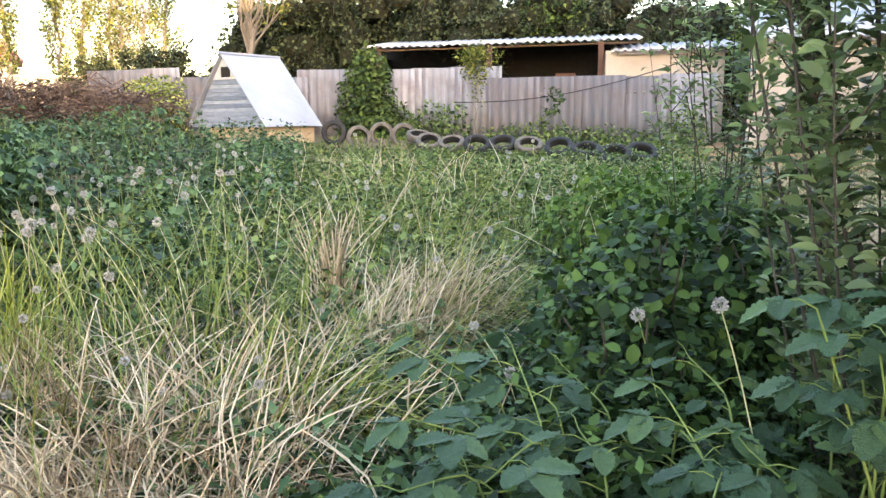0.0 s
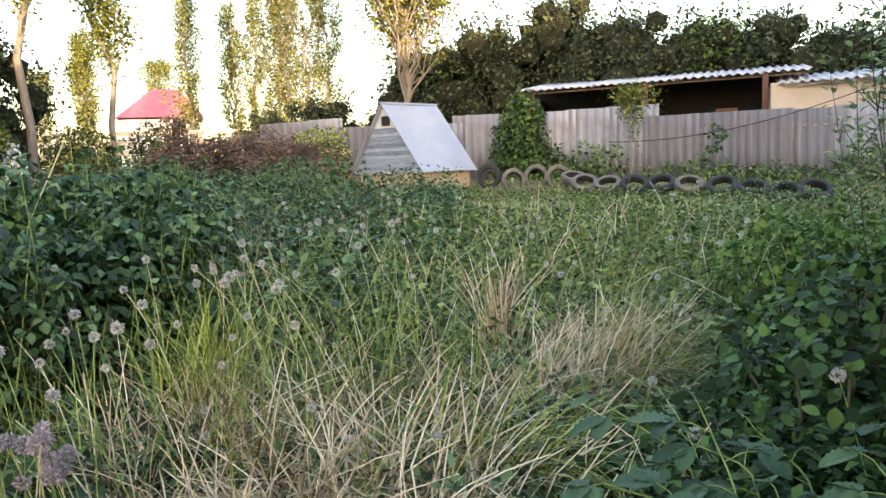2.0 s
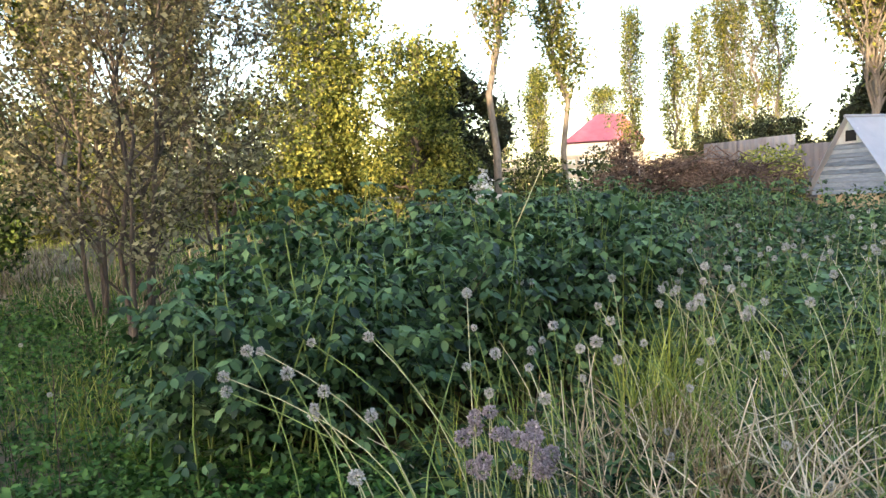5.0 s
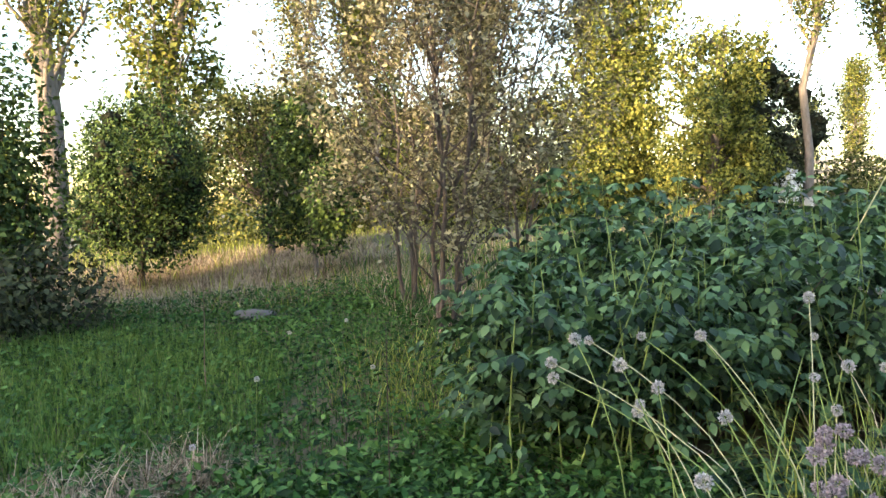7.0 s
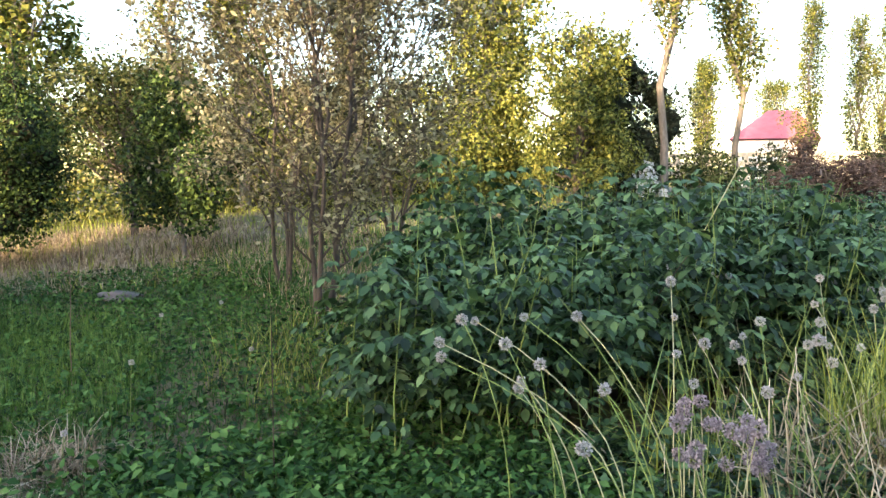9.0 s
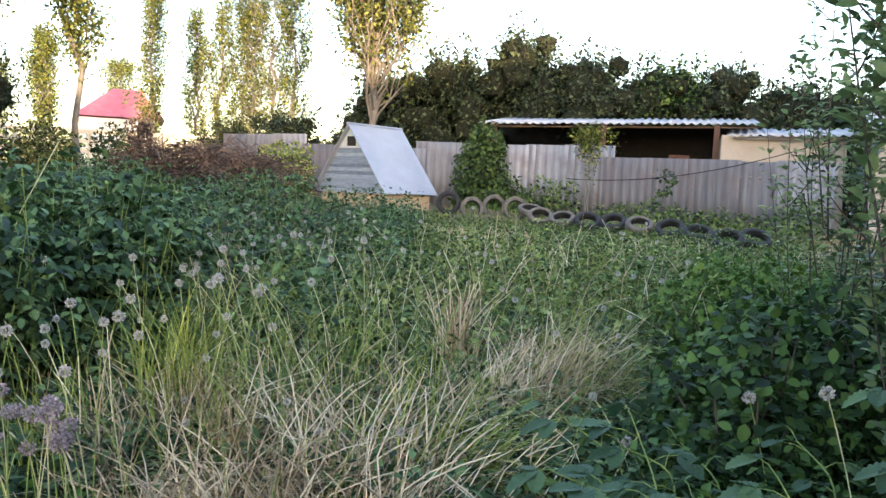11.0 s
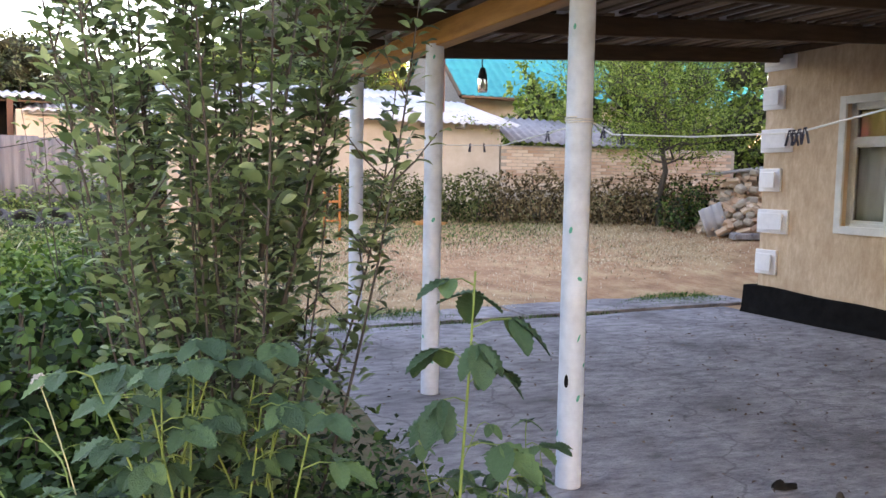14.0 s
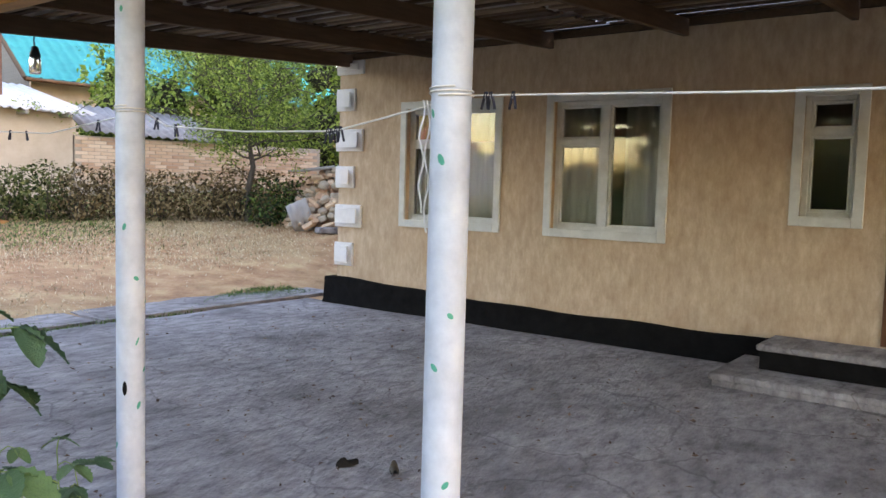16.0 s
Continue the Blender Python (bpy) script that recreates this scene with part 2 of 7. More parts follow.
# foliage
M["raspberry"] = foliage("raspberry_leaf", (0.013, 0.041, 0.017), (0.050, 0.112, 0.042), (0.12, 0.20, 0.076), 0.25, 0.5, 0.3)
M["raspberry_young"] = foliage("young_raspberry_leaf", (0.05, 0.12, 0.025), (0.09, 0.18, 0.035), (0.15, 0.22, 0.05), 0.3)
M["bramble"] = mat("foreground_raspberry_leaf", [(0.2, (0.034, 0.078, 0.042)), (0.55, (0.072, 0.145, 0.066)), (0.9, (0.15, 0.25, 0.09))], 0.5, 5, 6, 0.6, 22, objrand=0.55, trans=0.18)
M["currant"] = foliage("currant_leaf", (0.012, 0.034, 0.012), (0.034, 0.080, 0.024), (0.078, 0.145, 0.036), 0.2)
M["apple"] = foliage("apple_leaf", (0.055, 0.090, 0.036), (0.145, 0.205, 0.092), (0.25, 0.315, 0.155), 0.9, 0.42, 0.45)
M["oleaster"] = foliage("grey_green_leaf", (0.065, 0.064, 0.034), (0.165, 0.155, 0.088), (0.30, 0.285, 0.175), 0.5)
M["poplar"] = foliage("poplar_leaf", (0.055, 0.085, 0.022), (0.12, 0.145, 0.035), (0.22, 0.21, 0.05), 0.35)
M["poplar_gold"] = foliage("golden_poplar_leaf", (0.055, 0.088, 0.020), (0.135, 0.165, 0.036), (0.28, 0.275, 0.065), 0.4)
M["walnut"] = foliage("dark_walnut_leaf", (0.016, 0.028, 0.013), (0.040, 0.056, 0.026), (0.082, 0.098, 0.044), 0.25)
M["green_tree"] = foliage("green_leaf", (0.014, 0.034, 0.012), (0.042, 0.082, 0.024), (0.12, 0.17, 0.04), 0.3)
M["acacia"] = foliage("acacia_leaf", (0.07, 0.115, 0.026), (0.15, 0.225, 0.05), (0.26, 0.315, 0.085), 0.7)
M["vine"] = foliage("vine_leaf", (0.028, 0.055, 0.018), (0.055, 0.098, 0.028), (0.11, 0.16, 0.04), 0.25)
M["hedge"] = foliage("hedge_leaf", (0.03, 0.046, 0.018), (0.075, 0.10, 0.036), (0.14, 0.14, 0.055), 0.3, 0.85, 0.05)
M["hedge_dry"] = foliage("dry_hedge_leaf", (0.07, 0.054, 0.03), (0.15, 0.112, 0.06), (0.24, 0.18, 0.10), 0.3, 0.85, 0.05)
M["weed"] = foliage("weed_leaf", (0.028, 0.062, 0.022), (0.095, 0.16, 0.05), (0.23, 0.29, 0.095), 0.3)
M["grass"] = foliage("green_grass", (0.016, 0.055, 0.013), (0.048, 0.13, 0.026), (0.12, 0.22, 0.045), 0.3)
M["lawn_leaf"] = foliage("lawn_leaf", (0.016, 0.055, 0.015), (0.050, 0.135, 0.030), (0.11, 0.20, 0.05), 0.3)
M["grass_yellow"] = foliage("yellow_green_grass", (0.11, 0.17, 0.028), (0.25, 0.30, 0.052), (0.40, 0.41, 0.11), 0.3)
M["straw"] = foliage("dry_straw", (0.40, 0.285, 0.165), (0.64, 0.50, 0.32), (0.62, 0.54, 0.40), 0.25)
M["straw_stalk"] = foliage("dry_stalk", (0.46, 0.34, 0.215), (0.72, 0.59, 0.42), (0.64, 0.58, 0.47), 0.1)
M["dry_weed"] = foliage("dry_stubble", (0.25, 0.175, 0.11), (0.42, 0.315, 0.21), (0.52, 0.43, 0.31), 0.2)
M["flower"] = mat("allium_head", [(0.2, (0.34, 0.325, 0.30)), (0.6, (0.54, 0.515, 0.49)), (0.9, (0.70, 0.68, 0.64))], 0.9, 40, 3, 0, island=0.6, trans=0.25)
M["flower_purple"] = mat("purple_allium_head", [(0.2, (0.23, 0.18, 0.20)), (0.6, (0.42, 0.35, 0.375)), (0.9, (0.58, 0.51, 0.52))], 0.9, 40, 3, 0, island=0.6, trans=0.25)
M["flower_white"] = mat("white_petals", [(0.2, (0.62, 0.62, 0.64)), (0.8, (0.80, 0.80, 0.80))], 0.8, 20, 3, 0, trans=0.2)
M["stem"] = mat("green_stem", [(0.2, (0.14, 0.21, 0.05)), (0.8, (0.28, 0.36, 0.10))], 0.7, 10, 3, 0)
M["stem_pale"] = mat("pale_dry_stem", [(0.2, (0.36, 0.36, 0.17)), (0.8, (0.55, 0.53, 0.33))], 0.8, 10, 3, 0)


# ---- building helpers ----
rng = np.random.default_rng(7)


def as_mesh(name, verts, faces, material, smooth=False):
    me = bpy.data.meshes.new(name)
    me.from_pydata([tuple(v) for v in verts], [], [tuple(f) for f in faces])
    for m_ in (material if isinstance(material, (list, tuple)) else [material]):
        me.materials.append(m_)
    if smooth:
        me.polygons.foreach_set("use_smooth", [True] * len(me.polygons))
    me.update()
    return me


def fast_mesh(name, co, loops, sizes, material, smooth=False):
    """A mesh from flat arrays: co (n, 3), loop vertex indices, and the number of corners of each face."""
    me = bpy.data.meshes.new(name)
    sizes = np.asarray(sizes, dtype=np.int32)
    me.vertices.add(len(co))
    me.vertices.foreach_set("co", np.asarray(co, dtype=np.float32).ravel())
    me.loops.add(len(loops))
    me.loops.foreach_set("vertex_index", np.asarray(loops, dtype=np.int32).ravel())
    me.polygons.add(len(sizes))
    me.polygons.foreach_set("loop_start", np.concatenate([[0], np.cumsum(sizes)[:-1]]).astype(np.int32))
    me.polygons.foreach_set("loop_total", sizes)
    if smooth:
        me.polygons.foreach_set("use_smooth", np.ones(len(sizes), dtype=bool))
    me.materials.append(material)
    me.update(calc_edges=True)
    return me


def thing(name, label, category, at=(0, 0, 0), rz=0.0, group="", kind=""):
    ob = new(name)
    ob.empty_display_size = 0.1
    ob.matrix_basis = pose(*at, 0, 0, rz)
    return tagged(ob, label, category, group, kind)


def part(name, mesh, parent, label="", m=None):
    ob = new(name, mesh)
    ob.parent = parent
    if m is not None:
        ob.matrix_basis = m
    return tagged(ob, label) if label else ob


def solid(name, mesh, label, category, kind="", m=None, group=""):
    ob = new(name, mesh)
    if m is not None:
        ob.matrix_basis = m
    return tagged(ob, label, category, group, kind)


def bm_mesh(name, bm, material, smooth=False):
    me = bpy.data.meshes.new(name)
    bm.to_mesh(me)
    bm.free()
    for m_ in (material if isinstance(material, (list, tuple)) else [material]):
        me.materials.append(m_)
    if smooth:
        me.polygons.foreach_set("use_smooth", [True] * len(me.polygons))
    return me


def box_bm(sx, sy, sz, bevel=0.004, at=(0, 0, 0), bm=None):
    """A bevelled box whose base middle lies at the given place."""
    bm = bm or bmesh.new()
    r = bmesh.ops.create_cube(bm, size=1.0, matrix=Matrix.Translation((at[0], at[1], at[2] + sz / 2)) @ Matrix.Diagonal((sx, sy, sz, 1)))
    if bevel:
        es = list({e for v in r["verts"] for e in v.link_edges})
        bmesh.ops.bevel(bm, geom=es, offset=min(bevel, sx / 3, sy / 3, sz / 3), segments=1, affect="EDGES")
    return bm


def box(name, sx, sy, sz, material, bevel=0.004, at=(0, 0, 0)):
    return bm_mesh(name, box_bm(sx, sy, sz, bevel, at), material)


def tube_arrays(path, radii, sides=6):
    """Vertices and quads of a tube along a path."""
    path = np.asarray(path, float)
    radii = np.broadcast_to(np.asarray(radii, float), (len(path),))
    d = np.gradient(path, axis=0)
    d /= np.linalg.norm(d, axis=1, keepdims=True) + 1e-9
    ref = np.array([0.0, 0, 1]) if abs(d[0][2]) < 0.9 else np.array([1.0, 0, 0])
    a = np.cross(d, ref)
    a /= np.linalg.norm(a, axis=1, keepdims=True) + 1e-9
    b = np.cross(d, a)
    th = np.linspace(0, 2 * np.pi, sides, endpoint=False)
    ring = a[:, None] * np.cos(th)[None, :, None] + b[:, None] * np.sin(th)[None, :, None]
    co = (path[:, None] + ring * radii[:, None, None]).reshape(-1, 3)
    i = np.arange(len(path) - 1)[:, None] * sides
    j = np.arange(sides)[None]
    q = np.stack([i + j, i + (j + 1) % sides, i + sides + (j + 1) % sides, i + sides + j], -1).reshape(-1, 4)
    return co, q


def tubes_mesh(name, items, material, smooth=True):
    """One mesh of many tubes: items of (path, radii, sides)."""
    cos, qs, off = [], [], 0
    for path, radii, sides in items:
        c, q = tube_arrays(path, radii, sides)
        cos.append(c)
        qs.append(q + off)
        off += len(c)
    q = np.concatenate(qs)
    return fast_mesh(name, np.concatenate(cos), q.ravel(), np.full(len(q), 4), material, smooth)


def unit(v):
    return v / (np.linalg.norm(v, axis=-1, keepdims=True) + 1e-9)


def leaves_mesh(name, pos, way, up, length, width, material, fine=False, fold=0.18, droop=0.12):
    """Leaves as folded blades: pos (n,3) the stalk's end, way the direction, up the rough normal."""
    n = len(pos)
    way = unit(way)
    side = unit(np.cross(way, up))
    nor = np.cross(side, way)
    L = np.broadcast_to(np.asarray(length, float), (n,))[:, None]
    W = np.broadcast_to(np.asarray(width, float), (n,))[:, None] * 0.5
    if not fine:
        p = [pos, pos + way * L * 0.42 + side * W + nor * W * fold, pos + way * L - nor * L * droop, pos + way * L * 0.42 - side * W + nor * W * fold]
        co = np.stack(p, 1).reshape(-1, 3)
        b = np.arange(n)[:, None] * 4
        loops = (b + np.array([[0, 1, 2, 0, 2, 3]])).ravel()
        return fast_mesh(name, co, loops, np.full(2 * n, 3), material)
    rows = [(0.0, 0.0, 0.0), (0.2, 0.72, 0.0), (0.45, 1.0, 0.02), (0.72, 0.72, 0.35), (1.0, 0.0, 1.0)]
    pts = [pos]
    for f, w, dr in rows[1:-1]:
        c = pos + way * L * f - nor * L * droop * dr
        pts += [c + side * W * w + nor * W * fold * w, c - nor * W * 0.03, c - side * W * w + nor * W * fold * w]
    pts.append(pos + way * L - nor * L * droop)
    co = np.stack(pts, 1).reshape(-1, 3)
    k = len(pts)
    pattern, sizes = [], []
    for f in ([0, 1, 2], [0, 2, 3], [1, 4, 5, 2], [2, 5, 6, 3], [4, 7, 8, 5], [5, 8, 9, 6], [7, 10, 8], [8, 10, 9]):
        pattern += f
        sizes.append(len(f))
    loops = (np.arange(n)[:, None] * k + np.array(pattern)[None]).ravel()
    return fast_mesh(name, co, loops, np.tile(sizes, n), material)


def blades_mesh(name, base, way, height, lean, width, material, segs=3):
    """Grass blades: base (n,3), way the horizontal heading of the lean, in the blade's plane."""
    n = len(base)
    h = np.broadcast_to(np.asarray(height, float), (n,))[:, None]
    ln = np.broadcast_to(np.asarray(lean, float), (n,))[:, None]
    w = np.broadcast_to(np.asarray(width, float), (n,))[:, None]
    way = unit(way)
    side = unit(np.cross(way, np.array([0, 0, 1.0])))
    pts = []
    for i in range(segs + 1):
        f = i / segs
        ang = ln * f * 1.15
        c = base + way * h * f * np.sin(ang) + np.array([0, 0, 1.0]) * h * f * np.cos(ang)
        ww = w * (1 - f) ** 0.7 * 0.5
        pts += [c + side * ww, c - side * ww] if i < segs else [c]
    co = np.stack(pts, 1).reshape(-1, 3)
    k = 2 * segs + 1
    pat, sizes = [], []
    for i in range(segs - 1):
        pat += [2 * i, 2 * i + 1, 2 * i + 3, 2 * i + 2]
        sizes.append(4)
    pat += [2 * segs - 2, 2 * segs - 1, 2 * segs]
    sizes.append(3)
    return fast_mesh(name, co, (np.arange(n)[:, None] * k + np.array(pat)).ravel(), np.tile(sizes, n), material)


def smooth01(a):
    a = np.clip(a, 0, 1)
    return a * a * (3 - 2 * a)


def gz(x, y):
    """The height of the ground, which climbs gently away from the house."""
    x, y = np.asarray(x, float), np.asarray(y, float)
    garden = 0.03 + 0.048 * np.clip(y - 1.5, 0, 18) + 0.062 * np.clip(-3.0 - x, 0, 11) * smooth01((y + 6) / 12)
    yard = -0.03 + 0.1 * np.clip(y - 8.0, 0, 8) + 0.07 * np.clip(x - 8, 0, 8) * smooth01((y - 7) / 3)
    f = smooth01((x - 1.0) / 3.0)
    g = garden * (1 - f) + yard * f
    g = g + 0.17 * np.exp(-((x + 3.0) ** 2 / 1.4 + (y - 16.9) ** 2 / 0.7))
    return g + 0.025 * np.sin(x * 1.7 + 0.6 * y) * np.sin(y * 1.3 - x * 0.4) * (1 - f)


def on_ground(x, y, up=0.0):
    return (float(x), float(y), float(gz(x, y)) + up)


# ---- ground ----
def axis_steps(lo, hi, step, far):
    core = np.arange(lo, hi + step / 2, step)
    out = np.geomspace(step, far, 22).cumsum()
    return np.concatenate([(lo - out)[::-1], core, hi + out])


def build_ground():
    xs, ys = axis_steps(-16, 18, 0.25, 180), axis_steps(-4, 22, 0.25, 180)
    X, Y = np.meshgrid(xs, ys)
    Zg = gz(X, Y)
    co = np.stack([X, Y, Zg], -1).reshape(-1, 3)
    nx, ny = len(xs), len(ys)
    i, j = np.meshgrid(np.arange(nx - 1), np.arange(ny - 1))
    a = (j * nx + i).ravel()
    q = np.stack([a, a + 1, a + nx + 1, a + nx], 1)
    me = fast_mesh("ground", co, q.ravel(), np.full(len(q), 4), M["soil"], True)
    me.materials.append(M["yard"])
    cx, cy = co[q].mean(1)[:, 0], co[q].mean(1)[:, 1]
    edge = 3.2 + 0.5 * np.sin(cy * 1.9) + 0.3 * rng.standard_normal(len(cx))
    me.polygons.foreach_set("material_index", ((cx > edge) & (cy > 7.2) & (cy < 40)).astype(np.int32))
    solid("ground", me, "weedy garden soil and bare reddish yard earth", "ground", "structure")


build_ground()

# ---- the house and its veranda: local x away from the wall, local y along it ----
H = pose(9.05, 7.15, 0, 0, 0, 175.59)
# Unseen length and depth are stretched so the house shades garden and yard.
HOUSE_LEN, HOUSE_DEEP, WALL_TOP = 30.0, 14.0, 2.93
COLS = [(4.92, 0.20), (4.97, 1.98), (5.02, 3.76), (5.07, 5.54), (5.12, 7.32), (5.17, 9.10), (5.22, 10.88), (5.27, 12.66)]
# Porch runs on unseen, with three added columns, to darken the patio's right.
PORCH_END = 13.2
RAFTERS = [0.32 + 1.35 * k for k in range(10)]


def boxes(name, items, material, bevel=0.0):
    """One mesh of butted boxes: (x0, x1, y0, y1, z0, z1)."""
    bm = bmesh.new()
    for x0, x1, y0, y1, z0, z1 in items:
        box_bm(x1 - x0, y1 - y0, z1 - z0, bevel, ((x0 + x1) / 2, (y0 + y1) / 2, z0), bm)
    return bm_mesh(name, bm, material)


def build_patio():
    bm = bmesh.new()
    nx, ny = 46, 96
    grid = {}
    for i in range(nx + 1):
        for j in range(ny + 1):
            x, y = -0.02 + 5.85 * i / nx, -0.42 + 13.7 * j / ny
            if i == nx:
                x += 0.06 * math.sin(y * 3.1) + 0.04 * math.sin(y * 7.7)
            if j == 0:
                y += 0.02 * math.sin(x * 4.0)
            z = 0.008 * noise.noise((x * 0.8, y * 0.8, 0)) - 0.004
            grid[i, j] = bm.verts.new((x, y, z))
    for i in range(nx):
        for j in range(ny):
            bm.faces.new((grid[i, j], grid[i + 1, j], grid[i + 1, j + 1], grid[i, j + 1]))
    rim = [e for e in bm.edges if e.is_boundary]
    r = bmesh.ops.extrude_edge_only(bm, edges=rim)
    for v in r["geom"]:
        if isinstance(v, bmesh.types.BMVert):
            v.co.z -= 0.16
    bmesh.ops.recalc_face_normals(bm, faces=bm.faces)
    solid("patio_floor", bm_mesh("patio_floor", bm, M["concrete"], True), "worn grey concrete patio slab with dust and cracks", "patio", "structure", H)
    # the narrow outer slabs beyond the dark joint
    for y0, y1, x0, x1 in ((-1.22, -0.50, -0.6, 2.7), (-1.15, -0.50, 2.78, 4.6), (-0.95, -0.48, 4.68, 5.8)):
        bm = bmesh.new()
        n = 9
        top = [bm.verts.new((x0 + (x1 - x0) * k / n, y0 + 0.07 * math.sin(k * 2.3 + x0), -0.005)) for k in range(n + 1)]
        low = [bm.verts.new((x0 + (x1 - x0) * k / n, y1, -0.012)) for k in range(n + 1)]
        fs = [bm.faces.new((low[k], low[k + 1], top[k + 1], top[k])) for k in range(n)]
        r = bmesh.ops.extrude_face_region(bm, geom=fs)
        for v in r["geom"]:
            if isinstance(v, bmesh.types.BMVert):
                v.co.z += 0.03
        for v in top + low:
            v.co.z -= 0.12
        bmesh.ops.recalc_face_normals(bm, faces=bm.faces)
        solid("edge_slab", bm_mesh("edge_slab", bm, M["concrete"]), "rough grey concrete edging slab beside the yard", "paving slab", "structure", H)


build_patio()

OPEN = [(1.17, 2.40, 1.06, 2.33), (3.06, 4.20, 1.06, 2.33), (5.38, 5.80, 1.28, 2.28), (6.05, 6.95, 0.30, 2.34)]


CORNER = 0.12


def pierced_wall(T):
    """The front wall as one closed mesh with its openings cut through."""
    ys = sorted({CORNER, HOUSE_LEN} | {v for o in OPEN for v in o[:2]})
    zs = sorted({0.0, WALL_TOP} | {v for o in OPEN for v in o[2:]})
    hole = lambda i, j: any(o[0] <= ys[i] and ys[i + 1] <= o[1] and o[2] <= zs[j] and zs[j + 1] <= o[3] for o in OPEN)
    full = {(i, j) for i in range(len(ys) - 1) for j in range(len(zs) - 1) if not hole(i, j)}
    bm = bmesh.new()
    vert = functools.lru_cache(None)(lambda x, i, j: bm.verts.new((x, ys[i], zs[j])))
    for i, j in sorted(full):
        ring = [(i, j), (i + 1, j), (i + 1, j + 1), (i, j + 1)]
        bm.faces.new([vert(0.0, *q) for q in ring])
        bm.faces.new([vert(-T, *q) for q in ring[::-1]])
        for (a, b), nb in zip(zip(ring, ring[1:] + ring[:1]), ((i, j - 1), (i + 1, j), (i, j + 1), (i - 1, j))):
            if nb not in full:
                bm.faces.new([vert(0.0, *b), vert(0.0, *a), vert(-T, *a), vert(-T, *b)])
    bmesh.ops.recalc_face_normals(bm, faces=bm.faces)
    return bm_mesh("front_wall", bm, M["plaster"])


def build_house():
    house = thing("house", "single-storey house with rough tan plaster and a black tarred foot", "house")
    house.matrix_basis = H
    T = 0.34
    part("front_wall", pierced_wall(T), house)
    part("end_wall", boxes("end_wall", [(-HOUSE_DEEP, -T, CORNER, CORNER + T, 0, WALL_TOP)], M["plaster"]), house)
    part("end_wall", boxes("end_wall", [(-HOUSE_DEEP, -T, HOUSE_LEN - T, HOUSE_LEN, 0, WALL_TOP)], M["plaster"]), house)
    part("back_wall", boxes("back_wall", [(-HOUSE_DEEP, -HOUSE_DEEP + T, T, HOUSE_LEN - T, 0, WALL_TOP)], M["plaster"]), house)
    part("room_wall", boxes("room_wall", [(-3.2, -3.0, T, HOUSE_LEN - T, 0, WALL_TOP - 0.05)], M["cream"]), house)
    part("ceiling", boxes("ceiling", [(-HOUSE_DEEP + T, -T, T, HOUSE_LEN - T, WALL_TOP - 0.05, WALL_TOP + 0.02)], M["cream"]), house)
    # plinth, slightly flared and wavy
    bm = bmesh.new()
    n = 60
    rows = []
    for k in range(n + 1):
        y = -0.06 + (5.6 + 0.06) * k / n
        h = 0.315 - 0.085 * smooth01(y / 3.0) + 0.008 * math.sin(y * 5.1)
        rows.append([bm.verts.new((0.002, max(y, 0.02), h + 0.012)), bm.verts.new((0.035, y, h)), bm.verts.new((0.055 + 0.01 * math.sin(y * 3), y, 0.06)), bm.verts.new((0.085, y, -0.02))])
    for a, b in zip(rows, rows[1:]):
        for k in range(3):
            bm.faces.new((a[k], a[k + 1], b[k + 1], b[k]))
    bm.faces.new(rows[0])
    end = []
    for x in (0.0, -1.0, -2.5, -HOUSE_DEEP):
        end.append([bm.verts.new((x + (0.035 if x == 0 else 0), -0.03, 0.32)), bm.verts.new((x + (0.06 if x == 0 else 0), -0.06, -0.02))])
    for a, b in zip(end, end[1:]):
        bm.faces.new((a[0], a[1], b[1], b[0]))
    part("plinth", bm_mesh("plinth", bm, M["tar"]), house, "black tarred plinth")
    # quoins wrap the corner
    for k, (z0, z1) in enumerate(((0.47, 0.75), (0.94, 1.21), (1.41, 1.67), (1.85, 2.11), (2.33, 2.59), (2.76, 2.92))):
        w = 0.40 if k % 2 else 0.27
        bm = box_bm(0.055 + 0.2, w + 0.03, z1 - z0, 0.006, (0.03 - 0.1275, CORNER + w / 2 - 0.015, z0))
        box_bm(0.02, w - 0.05, z1 - z0 - 0.08, 0.008, (0.066, CORNER + w / 2 - 0.015, z0 + 0.04), bm)
        part("quoin", bm_mesh("quoin", bm, M["quoin"]), house, "white painted corner block")
    # roof above the veranda; unseen ridge raised so its shadow covers garden and trees
    rz, ov = 9.7, 0.25
    v = [(0.0, -ov, 3.02), (-HOUSE_DEEP - 0.4, -ov, 3.02), (-HOUSE_DEEP - 0.4, HOUSE_LEN + ov, 3.02), (0.0, HOUSE_LEN + ov, 3.02),
         (-HOUSE_DEEP / 2, -ov, rz), (-HOUSE_DEEP / 2, HOUSE_LEN - 0.6, rz)]
    # Unseen wing added past the house end so its ridge shades the lawn.
    shade_wing = [(x + dx, y, z) for y in (HOUSE_LEN + 0.3, HOUSE_LEN + 34) for x, dx, z in ((0, 0, 0), (-HOUSE_DEEP, 0, 0), (-HOUSE_DEEP, 0, 2.6), (-HOUSE_DEEP / 2, 0, 6.0), (0, 0, 2.6))]
    part("shade_wing", as_mesh("shade_wing", shade_wing, [(0, 1, 2, 3, 4), (9, 8, 7, 6, 5), (0, 5, 6, 1), (1, 6, 7, 2), (2, 7, 8, 3), (3, 8, 9, 4), (4, 9, 5, 0)], M["plaster"]), house)
    part("roof", as_mesh("roof", v, [(0, 4, 1), (3, 2, 5), (0, 3, 5, 4), (1, 4, 5, 2), (0, 1, 2, 3)], M["old_slate"]), house)

